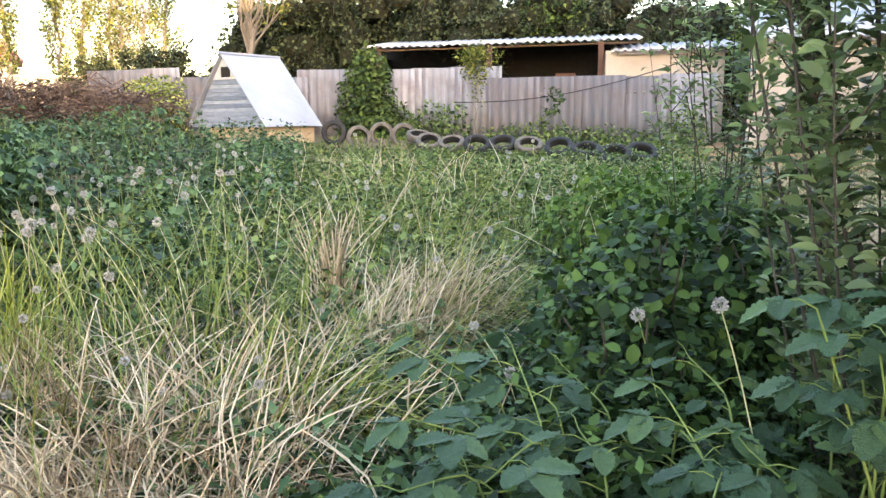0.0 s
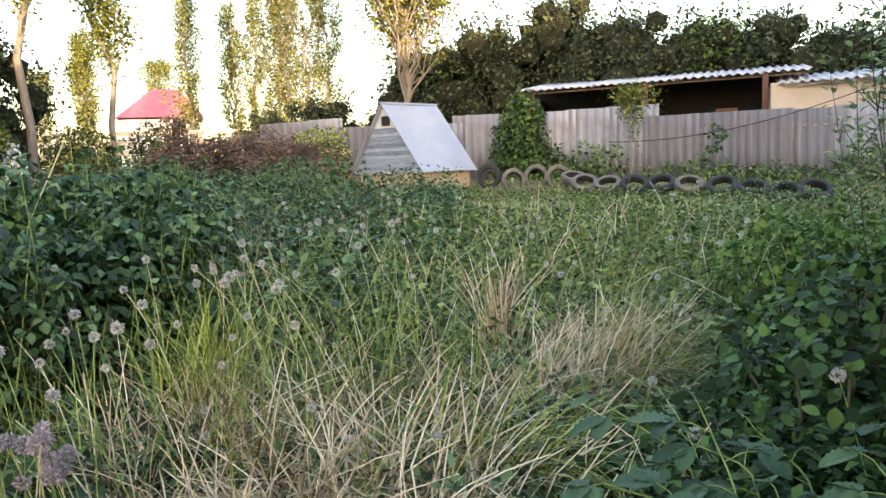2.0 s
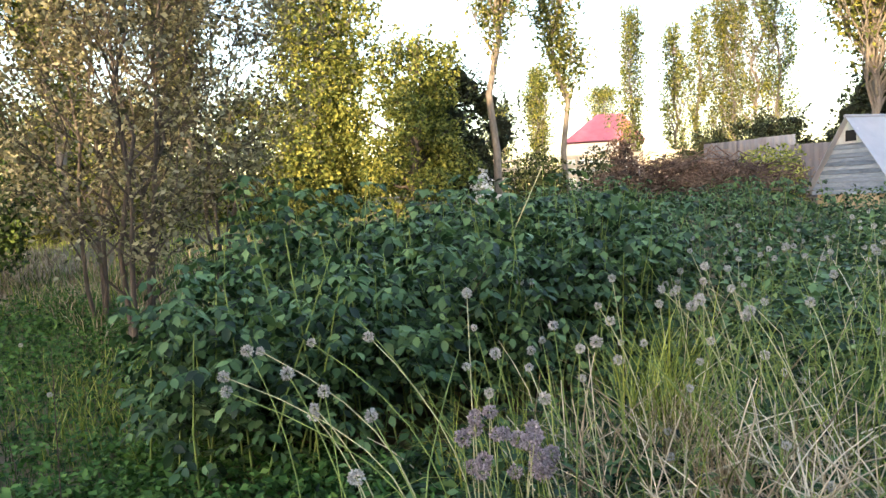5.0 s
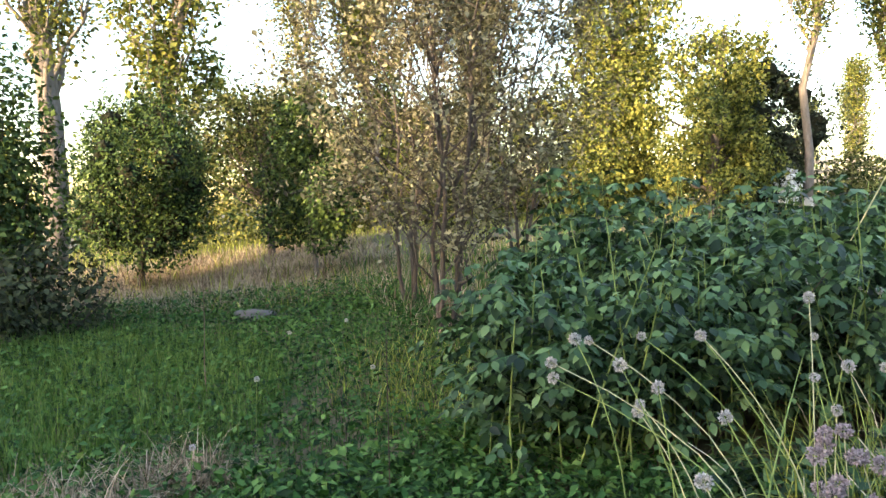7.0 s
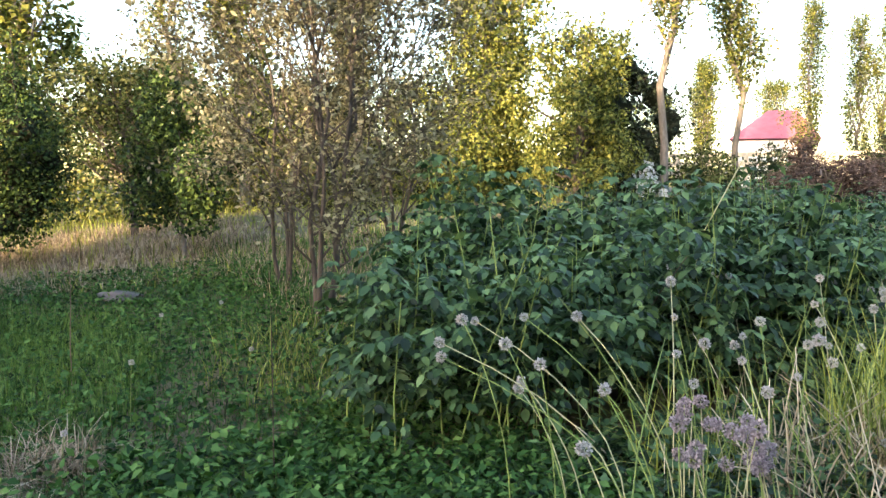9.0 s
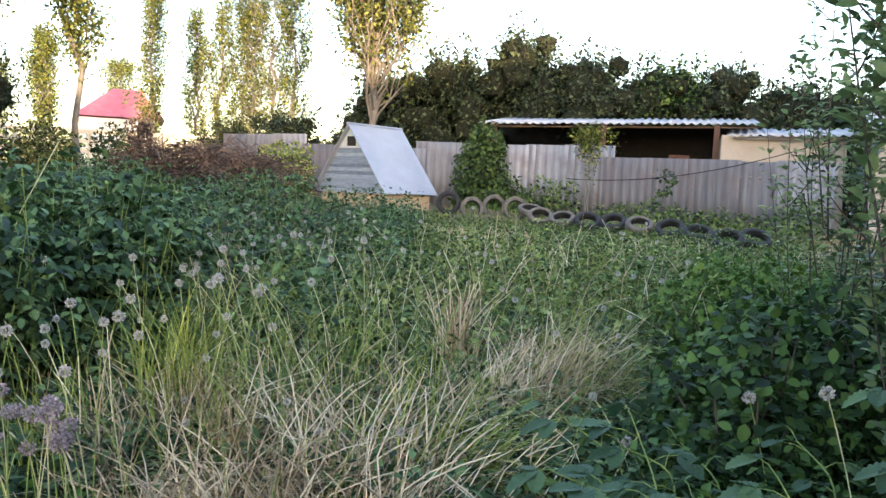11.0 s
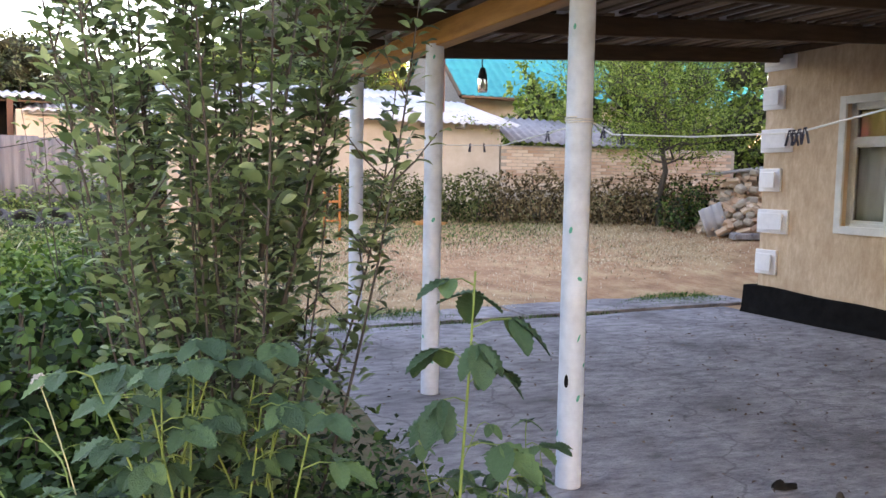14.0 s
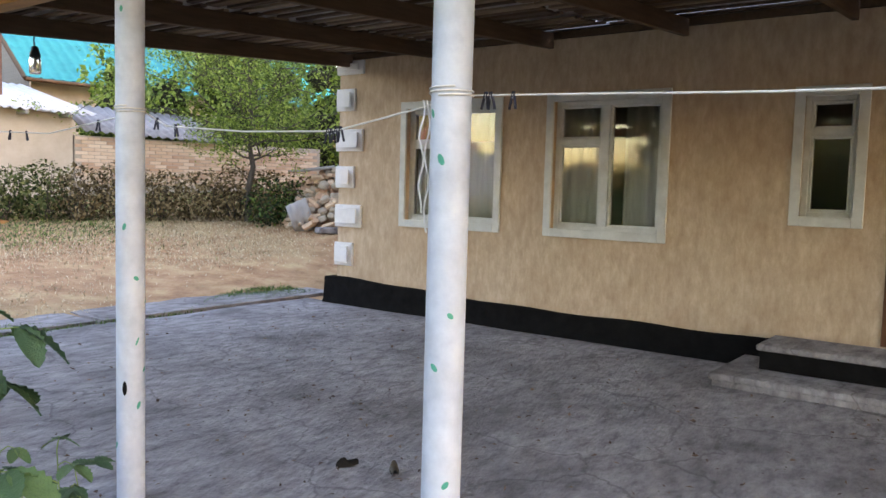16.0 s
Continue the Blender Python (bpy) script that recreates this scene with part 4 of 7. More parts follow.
    for (s0, z0), (s1, z1) in fr:
        o = len(vv)
        for r_ in (-0.02, 0.0):
            vv += [tuple(A(s0, r_, z0)), tuple(A(s1, r_, z0)), tuple(A(s1, r_, z1)), tuple(A(s0, r_, z1))]
        ff += [tuple(i + o for i in q) for q in six]
    part("window_frame", as_mesh("window_frame", vv, ff, M["white_paint"]), w)
    # clay base walls
    vv, ff = [], []
    rr = random.Random(4)
    loop = [(WL + 0.12, 0.05), (WR - 0.06, 0.05), (WR - 0.06, LEN - 0.05), (WL + 0.12, LEN - 0.05)]
    for (s0, r0), (s1, r1) in zip(loop, loop[1:] + loop[:1]):
        for k in range(5):
            a = (s0 + (s1 - s0) * k / 5, r0 + (r1 - r0) * k / 5)
            b = (s0 + (s1 - s0) * (k + 1) / 5, r0 + (r1 - r0) * (k + 1) / 5)
            for lo, hi in ((ZB - 0.1, 1.02), (1.02, 1.22)):
                o = len(vv)
                j = rr.uniform(-0.012, 0.012)
                q = [A(*a, lo), A(*b, lo), A(*b, hi), A(*a, hi)]
                mid = A(0.05, LEN / 2, 1.0)
                q += [p + (Vector((mid.x, mid.y, p.z)) - p).normalized() * (0.12 + j) for p in q]
                vv += [tuple(p) for p in q]
                ff += [tuple(i + o for i in s) for s in six]
    part("base_wall", as_mesh("base_wall", vv, ff, M["hut_stone"]), hut, "tan clay block base")


build_hut()


def tyre_mesh(material, R=0.25, r=0.050, w=0.07):
    prof = []
    for k in range(14):
        a = 2 * math.pi * k / 14
        prof.append((R - r + r * math.copysign(abs(math.cos(a)) ** 0.6, math.cos(a)), w * math.copysign(abs(math.sin(a)) ** 0.7, math.sin(a))))
    n = 32
    v, f = [], []
    for i in range(n):
        a = 2 * math.pi * i / n
        for rad, y in prof:
            groove = 0.992 if (i % 2 and rad > R - 0.02) else 1.0
            v.append((rad * groove * math.cos(a), y, rad * groove * math.sin(a)))
    for i in range(n):
        for k in range(14):
            f.append((i * 14 + k, i * 14 + (k + 1) % 14, ((i + 1) % n) * 14 + (k + 1) % 14, ((i + 1) % n) * 14 + k))
    me = as_mesh("tyre", v, f, material, True)
    # inner faces coloured dark in place of the shade within the ring
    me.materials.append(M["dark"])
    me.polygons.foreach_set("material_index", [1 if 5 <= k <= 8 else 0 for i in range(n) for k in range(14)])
    return me


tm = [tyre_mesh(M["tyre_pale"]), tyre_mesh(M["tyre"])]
# x, y, height of the centre, yaw, lean, dark
TYRES = [(-3.62, 16.3, 1.08, 8, -5, 1), (-3.15, 16.4, 0.98, 25, -16, 0), (-2.72, 16.55, 1.04, 10, -8, 0), (-2.28, 16.55, 1.02, 14, -12, 0), (-1.93, 16.3, 0.97, 25, -42, 0),
         (-1.60, 15.65, 0.88, 14, -34, 0), (-1.15, 15.45, 0.86, -5, -38, 0), (-0.66, 15.25, 0.85, 12, -34, 1), (-0.20, 15.2, 0.86, -4, -36, 1), (0.27, 15.0, 0.84, 8, -36, 0),
         (0.79, 14.75, 0.82, -8, -34, 1), (1.24, 14.3, 0.79, 6, -40, 1), (1.66, 13.5, 0.75, 0, -58, 1), (2.08, 13.8, 0.77, 12, -60, 1)]
for x, y, z, yaw, lean, dk in TYRES:
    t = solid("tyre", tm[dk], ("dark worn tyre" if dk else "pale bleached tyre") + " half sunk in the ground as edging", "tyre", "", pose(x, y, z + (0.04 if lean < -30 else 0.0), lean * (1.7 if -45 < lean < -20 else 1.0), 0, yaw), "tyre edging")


def roof_run(parent, p0, p1, width_dir, length, rise, material, w=1.12, pitch=0.2):
    """A row of corrugated sheets along p0-p1 whose far edge lies length further in width_dir and rise higher."""
    p0, p1 = Vector(p0), Vector(p1)
    along = (p1 - p0)
    L = along.length
    n = math.ceil(L / (w * 0.94))
    sheet = corrugated("roof_sheet", w, math.hypot(length, rise), material, pitch, 0.026)
    ax = along.normalized()
    az = (Vector(width_dir).normalized() * length + Vector((0, 0, rise))).normalized()
    ay = az.cross(ax)
    for k in range(n):
        c = p0 + along * ((k + 0.5) / n)
        m = Matrix((ax, ay, az)).transposed().to_4x4()
        m.translation = c + ay * 0.006 * (k % 2)
        part("roof_sheet", sheet, parent, m=m)


def build_shed():
    shed = thing("open_shed", "long open-fronted shed with a white slate roof", "shed")
    roof_run(shed, (-4.25, 20.9, 3.10), (2.5, 21.0, 3.20), (0.02, 1, 0), 3.2, 0.40, M["white_slate"])
    part("fascia", box("fascia", 6.75, 0.05, 0.04, M["rafter"], 0.005), shed, m=pose(-0.88, 21.08, 3.05, 0, -0.8, 0.8))
    for x in (-3.9, -1.1, 1.6):
        part("post", box("post", 0.13, 0.12, 2.55, M["wood_red"], 0.008), shed, m=pose(x, 21.1, 0.6))
    # Wall colour is near-black to put the open shed's inner shade on it.
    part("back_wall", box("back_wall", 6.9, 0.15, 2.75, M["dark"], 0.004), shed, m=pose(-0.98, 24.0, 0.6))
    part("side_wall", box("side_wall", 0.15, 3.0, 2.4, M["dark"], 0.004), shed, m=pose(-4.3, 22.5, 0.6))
    part("rail", box("rail", 6.0, 0.06, 0.10, M["rafter"], 0.005), shed, m=pose(-1.0, 21.2, 2.22))
    part("crate", box("crate", 0.65, 0.4, 0.4, M["rafter"], 0.01), shed, m=pose(-3.1, 22.2, 2.1))
    part("crate", box("crate", 0.5, 0.4, 0.3, M["wood_red"], 0.01), shed, m=pose(0.75, 21.9, 2.15))
    part("shelf", box("shelf", 6.5, 0.8, 0.05, M["rafter"], 0.005), shed, m=pose(-1.0, 22.2, 2.05))
    lean = thing("plastered_shed", "small cream plastered shed with a white slate roof", "shed")
    part("wall", box("wall", 2.7, 2.4, 2.35, M["cream"], 0.01), lean, m=pose(3.05, 21.9, 0.55))
    roof_run(lean, (1.95, 20.55, 2.88), (4.55, 20.4, 2.92), (0, 1, 0), 2.6, 0.35, M["white_slate"])
    part("eave_board", box("eave_board", 2.5, 0.04, 0.06, M["wood_grey"], 0.004), lean, m=pose(3.2, 20.62, 2.80))


build_shed()
rope("black_wire", [(-1.6, 18.6, 1.70), (0.8, 18.45, 1.85), (3.4, 18.3, 2.55), (5.5, 17.5, 3.2)], 0.011, M["black"], "black cable sagging in front of the fence", "cable", 0.06)
solid("white_post_cap", box("white_post_cap", 0.11, 0.11, 0.2, M["lime"], 0.01), "small white box on a fence post", "post box", "", pose(-3.55, 18.8, 2.46))


# ---- the yard side ----
def build_yard_buildings():
    A, B, C = Vector((11.62, 16.5, 0)), Vector((4.3, 17.3, 0)), Vector((17.3, 14.6, 0))
    shed = thing("cream_outbuilding", "low cream plastered outbuilding with a white slate roof", "outbuilding")
    along = (B - A).normalized()
    back = Vector((-along.y, along.x, 0))
    if back.y < 0:
        back = -back
    ang = math.degrees(math.atan2(along.y, along.x))
    L = (B - A).length
    part("wall", box("wall", L, 0.3, 2.4, M["cream"], 0.01, (L / 2, 0, 0)), shed, m=pose(A.x, A.y + 0.15, 0.4, 0, 0, ang))
    part("side_wall", box("side_wall", 0.3, 3.4, 2.5, M["cream"], 0.01, (0, 1.85, 0)), shed, m=pose(A.x - 0.15, A.y, 0.4))
    e0, e1 = A - along * 0.25 - back * 0.35, B - back * 0.35
    e0.z = e1.z = 2.78
    roof_run(shed, e1, e0, back, 3.6, 0.85, M["white_slate"])
    for k in range(9):
        p = A + along * (0.3 + 0.85 * k)
        part("rafter_end", box("rafter_end", 0.07, 0.42, 0.08, M["wood_grey"], 0.004), shed, m=pose(p.x, p.y - 0.2, 2.68, 0, 0, ang))
    part("pipe", tubes_mesh("pipe", [([(10.7, 17.7, 2.9), (10.7, 17.7, 4.7)], 0.07, 8)], M["wood_red"]), shed, "rusty chimney pipe")
    part("upper_wall", box("upper_wall", 6.3, 1.2, 2.9, M["cream"], 0.01), shed, m=pose(8.75, 20.75, 0.5, 0, 0, ang))
    roof_run(shed, (5.6, 20.35, 3.52), (11.9, 19.55, 3.50), back, 1.7, 0.5, M["white_slate"])
    # brick shed with a grey slate lean-to roof
    bs = thing("brick_shed", "low brick shed with a grey slate roof", "shed")
    d = (C - A).normalized()
    bk = Vector((-d.y, d.x, 0))
    ang = math.degrees(math.atan2(d.y, d.x))
    L = (C - A).length
    W = pose(A.x + 0.02, A.y, 0, 0, 0, ang)
    part("wall", box("wall", L, 0.24, 2.0, M["mortar"], 0.01, (L / 2, 0.135, 0.35)), bs, m=W)
    e0, e1 = A + d * 0.25 - bk * 0.15, A + d * L * 0.56 - bk * 0.15
    e0.z, e1.z = 2.44, 2.36
    roof_run(bs, e0, e1, bk, 2.4, 0.75, M["old_slate"])
    br = box("brick", 0.25, 0.12, 0.065, M["brick"], 0.004, (0, 0, 0))
    r = random.Random(8)
    for c in range(13):
        n = int(L / 0.262)
        for k in range(n):
            x = 0.135 + 0.262 * k + (0.13 if c % 2 else 0)
            if x > L - 0.1 or (x > L * 0.62 and c > 10 and r.random() < 0.35):
                continue
            part("brick", br, bs, m=W @ pose(x, 0.056 + r.uniform(-0.006, 0.004), 1.32 + 0.078 * c, 0, 0, r.uniform(-1, 1)))
    # turquoise house
    th = thing("turquoise_roofed_house", "cream house with a turquoise metal tile roof", "house")
    e = Vector((14.5, 23.3, 4.3))
    u = Vector((0.98, -0.19, 0)).normalized()
    bk = Vector((-u.y, u.x, 0))
    rise = Vector((0, 0, 2.9))
    up = bk * 4.2 + rise
    n_a, n_r = 60, 16
    v = []
    for j in range(n_r + 1):
        for i in range(n_a * 2 + 1):
            s, t = 13.0 * i / (n_a * 2), j / n_r
            wave = 0.035 * math.sin(2 * math.pi * s / 0.32)
            p = e + u * s + up * t + Vector((0, 0, wave + 0.07 * (j % 2)))
            v.append(tuple(p))
    m_ = n_a * 2 + 1
    f = [(j * m_ + i, j * m_ + i + 1, (j + 1) * m_ + i + 1, (j + 1) * m_ + i) for j in range(n_r) for i in range(m_ - 1)]
    part("roof_slope", as_mesh("roof_slope", v, f, M["teal"], True), th, "glossy turquoise metal tiles")
    part("eave_board", tubes_mesh("eave_board", [([tuple(e - Vector((0, 0, 0.06))), tuple(e + u * 13 - Vector((0, 0, 0.06)))], 0.06, 4)], M["rafter"]), th)
    ang = math.degrees(math.atan2(u.y, u.x))
    part("wall", box("wall", 12.0, 7.0, 3.9, M["cream"], 0.02, (6.4, 4.2, 0)), th, m=pose(e.x, e.y, 0.45, 0, 0, ang))
    g0 = e + up
    part("back_slope", as_mesh("back_slope", [tuple(g0), tuple(g0 + u * 13), tuple(g0 + u * 13 + bk * 4.2 - rise), tuple(g0 + bk * 4.2 - rise)], [(0, 1, 2, 3)], M["teal"]), th)
    # upright boards of the gable, with a dark barge board up the roof edge
    for k in range(42):
        t = 0.1 + 0.2 * k
        hgt = 2.75 * (1 - abs(t - 4.2) / 4.2)
        if hgt > 0.05:
            p = e + bk * t + u * 0.12
            part("gable_board", box("gable_board", 0.03, 0.19, hgt + 0.5, M["wood_grey"], 0.004), th, m=pose(p.x, p.y, p.z - 0.6, 0, 0, ang))
    for q in (e - Vector((0, 0, 0.05)), e + bk * 8.4 - Vector((0, 0, 0.05))):
        part("barge_board", tubes_mesh("barge_board", [([tuple(q), tuple(g0 - Vector((0, 0, 0.05)))], 0.09, 4)], M["rafter"]), th)
    # broken brick heap
    heap = thing("brick_heap", "heap of old broken bricks and stones with slate scraps", "rubble heap")
    r = random.Random(11)
    bb = box("rubble_brick", 0.23, 0.115, 0.065, M["brick"], 0.008)
    st = box("rubble_stone", 0.17, 0.15, 0.12, M["mortar"], 0.03)
    cx, cy = 13.45, 10.92
    g = float(gz(cx, cy))
    for k in range(280):
        a, q = r.uniform(0, 2 * math.pi), r.random() ** 0.5
        x, y = 0.95 * q * math.cos(a), 0.85 * q * math.sin(a)
        z = g + max(0.0, 1.12 * (1 - q ** 1.7)) * r.uniform(0.55, 1.0) - 0.02
        part("rubble_brick", bb if r.random() < 0.7 else st, heap, m=pose(cx + x, cy + y, z, r.uniform(-35, 35), r.uniform(-35, 35), r.uniform(0, 180)))
    core = []
    for k in range(12):
        for q, zz in ((1.0, -0.05), (0.6, 0.62), (0.2, 0.98)):
            a = 2 * math.pi * k / 12
            core.append((cx + 0.72 * q * math.cos(a), cy + 0.64 * q * math.sin(a), g + 0.82 * zz))
    fc = [(3 * k + i, 3 * ((k + 1) % 12) + i, 3 * ((k + 1) % 12) + i + 1, 3 * k + i + 1) for k in range(12) for i in range(2)] + [tuple(3 * k + 2 for k in range(12))]
    part("heap_core", as_mesh("heap_core", core, fc, M["brick"]), heap)
    part("slate_scrap", corrugated("slate_scrap", 0.42, 0.62, M["white_slate"], 0.15, 0.02), heap, m=pose(12.62, 10.78, float(gz(12.62, 10.78)) - 0.02, -8, 24, 150))
    part("slab", box("slab", 0.9, 0.3, 0.12, M["concrete"], 0.02), heap, m=pose(12.95, 10.25, float(gz(12.95, 10.25)), 0, 0, -30))
    part("cover_board", box("cover_board", 1.6, 0.9, 0.03, M["wood_grey"], 0.004), heap, m=pose(13.75, 11.1, g + 1.14, 0, -8, -25))


build_yard_buildings()


def build_far_houses():
    h = thing("red_roofed_house", "distant white house with a rose-red hipped roof", "house")
    c = Vector((-34.3, 43.2, 0))
    v = [(-2.2, -3, 3.4), (3.0, -3, 3.4), (3.0, 4, 3.4), (-2.2, 4, 3.4), (-0.1, 0.5, 5.4), (1.6, 0.5, 5.4)]
    v = [tuple(Matrix.Rotation(radians(38), 3, "Z") @ Vector(p) + c + Vector((0, 0, 1.3))) for p in v]
    part("roof", as_mesh("roof", v, [(0, 1, 5, 4), (1, 2, 5), (2, 3, 4, 5), (3, 0, 4), (0, 3, 2, 1)], M["red_roof"]), h)
    part("wall", box("wall", 4.6, 6.2, 3.6, M["lime"], 0.02), h, m=pose(c.x + 0.1, c.y + 0.4, 1.0, 0, 0, 38))
    # pale rail fence in the distance
    f = thing("rail_fence", "pale plank rail fence far behind the garden", "fence")
    p0, p1 = Vector((-24.5, 24.0, 1.0)), Vector((-15.5, 29.5, 1.0))
    ang = math.degrees(math.atan2(p1.y - p0.y, p1.x - p0.x))
    L = (p1 - p0).length
    for k in range(9):
        p = p0.lerp(p1, k / 8)
        part("post", box("post", 0.13, 0.13, 2.15, M["pale_wood"], 0.01), f, m=pose(p.x, p.y, 0.8))
    for z in (2.08, 2.46, 2.82):
        part("rail", box("rail", L, 0.05, 0.16, M["pale_wood"], 0.01, (L / 2, 0, 0)), f, m=pose(p0.x, p0.y, z, 0, 0, ang))


build_far_houses()


# orange-painted metal gate frame before the hedge
gate = thing("metal_gate", "narrow orange-painted metal gate frame before the hedge", "gate", on_ground(6.1, 13.0))
M["orange"] = mat("orange_paint", [(0.3, (0.42, 0.13, 0.03)), (0.7, (0.55, 0.20, 0.05))], 0.6, 9, 5, 0.2)
for x in (-0.13, 0.13):
    part("post", box("post", 0.035, 0.035, 1.05, M["orange"], 0.005), gate, m=pose(x, 0, -0.02))
for z in (0.3, 0.62, 0.95):
    part("bar", box("bar", 0.21, 0.03, 0.04, M["orange"], 0.004), gate, m=pose(0, 0, z))


# ---- trees ----
def rand_unit(n, flat=1.0):
    v = rng.standard_normal((n, 3)) * (1, 1, flat)
    return unit(v)


def bent(a, b, k=6, wob=0.06):
    """A slightly crooked path from a to b."""
    a, b = np.asarray(a, float), np.asarray(b, float)
    t = np.linspace(0, 1, k)[:, None]
    L = np.linalg.norm(b - a)
    w = rng.standard_normal((k, 3)) * wob * L * np.sin(np.pi * t) * 0.5
    return a + (b - a) * t + w


def tree(name, label, x, y, h, spread, z0, n_limbs, n_leaves, leaf, leaf_mat, bark, r0, shape="round", lime=0.0, fine=False,
         clump=0.3, subs=3, up=0.5, gap=0.0, lean=(0, 0), category="tree", stems=1, top_trim=1.0, base_z=None, leaf_rise=-0.25, slim=(0.45, 0.7)):
    g = float(gz(x, y)) if base_z is None else base_z
    n_leaves, leaf = int(n_leaves * 1.4), leaf * 0.9
    root = thing(name, label, category, (x, y, g))
    items, tips = [], []
    heads = []
    for s in range(stems):
        a = 2 * math.pi * s / max(stems, 1) + 0.7
        off = (0.0 if stems == 1 else spread * 0.35)
        tp = bent((0.03 * s * math.cos(a), 0.03 * s * math.sin(a), -0.1), (lean[0] + off * math.cos(a), lean[1] + off * math.sin(a), h * 0.93), 10, 0.03)
        rr = r0 * (0.75 if stems > 1 else 1.0)
        items.append((tp, np.linspace(rr, rr * 0.16, 10), 8))
        heads.append(tp)
    for k in range(n_limbs):
        tp = heads[k % len(heads)]
        t = (k + rng.random()) / n_limbs
        zc = z0 + (h * 0.9 - z0) * t
        i = np.searchsorted(tp[:, 2], zc)
        i = min(max(i, 1), len(tp) - 1)
        f = (zc - tp[i - 1, 2]) / (tp[i, 2] - tp[i - 1, 2] + 1e-6)
        p0 = tp[i - 1] + (tp[i] - tp[i - 1]) * np.clip(f, 0, 1)
        a = k * 2.399 + rng.uniform(-0.5, 0.5)
        if shape == "column":
            R = spread * (0.35 + 0.65 * math.sin(math.pi * min(0.96, t * 0.75 + 0.22))) * rng.uniform(0.7, 1.05)
            rise = rng.uniform(1.8, 3.2) * max(R, 0.35)
        else:
            R = spread * (0.22 + 0.78 * math.sin(math.pi * (0.16 + 0.8 * t))) * rng.uniform(0.7, 1.15)
            rise = up * R * rng.uniform(0.6, 1.3)
        p1 = p0 + np.array([R * math.cos(a), R * math.sin(a), rise])
        p1[2] = min(p1[2], h * top_trim)
        lp = bent(p0, p1, 6, 0.12)
        rl = r0 * 0.34 * (1 - 0.55 * t)
        items.append((lp, np.linspace(rl, rl * 0.25, 6), 5))
        tips += [lp[3], lp[4], lp[5]]
        for s in range(subs):
            q0 = lp[rng.integers(2, 6)]
            d = (p1 - p0) * rng.uniform(0.25, 0.5) + rng.standard_normal(3) * 0.3 * R
            if shape == "column":
                d[2] = abs(d[2]) + 0.3 * R
            q1 = q0 + d
            q1[2] = min(q1[2], h)
            sp = bent(q0, q1, 4, 0.15)
            items.append((sp, np.linspace(rl * 0.4, rl * 0.12, 4), 4))
            tips += [sp[1], sp[2], sp[3], sp[3]]
    part("trunk", tubes_mesh("trunk", items, bark), root)
    if lime:
        n = 16
        th = np.linspace(0, 2 * np.pi, n, endpoint=False)
        ring = []
        for z in (0.0, lime * 0.5, lime):
            i = min(np.searchsorted(heads[0][:, 2], z), len(heads[0]) - 1)
            c = heads[0][0] + (heads[0][i] - heads[0][0]) * (z + 0.1) / (heads[0][i][2] + 0.1)
            ring.append(np.stack([c[0] + r0 * 1.03 * np.cos(th), c[1] + r0 * 1.03 * np.sin(th), np.full(n, z)], 1))
        q = np.array([(r * n + k, r * n + (k + 1) % n, (r + 1) * n + (k + 1) % n, (r + 1) * n + k) for r in range(2) for k in range(n)])
        part("limewash", fast_mesh("limewash", np.concatenate(ring), q.ravel(), np.full(len(q), 4), M["lime"], True), root, "white limewash round the trunk foot")
    tips = np.array(tips)
    if gap:
        tips = tips[rng.random(len(tips)) > gap]
    wts = rng.random(len(tips)) ** 1.5 + 0.15
    idx = rng.choice(len(tips), n_leaves, p=wts / wts.sum())
    d = rand_unit(n_leaves)
    d[:, 2] = np.where(rng.random(n_leaves) < 0.65, np.abs(d[:, 2]), d[:, 2])
    lump = clump * (0.75 + 0.7 * rng.random(len(tips)))[idx]
    rad = lump * (0.35 + 0.9 * rng.random(n_leaves) ** 0.6)
    pos = tips[idx] + d * rad[:, None] * (np.array([1, 1, 0.85]) if shape != "column" else np.array([0.8, 0.8, 2.0]))
    pos[:, 2] = np.maximum(pos[:, 2], z0 * 0.55)
    axis = np.stack([heads[0][0, 0] * np.ones(n_leaves), heads[0][0, 1] * np.ones(n_leaves), pos[:, 2] - 0.2 * h], 1)
    upv = d + 0.5 * unit(pos - axis) + np.array([0, 0, 0.45]) + 0.45 * rand_unit(n_leaves)
    way = rand_unit(n_leaves, 0.7) + np.array([0, 0, leaf_rise]) + 0.4 * d
    L = leaf * rng.uniform(0.6, 1.35, n_leaves)
    part("crown", leaves_mesh("crown", pos, way, upv, L, L * rng.uniform(*slim, n_leaves), leaf_mat, fine), root)
    return root


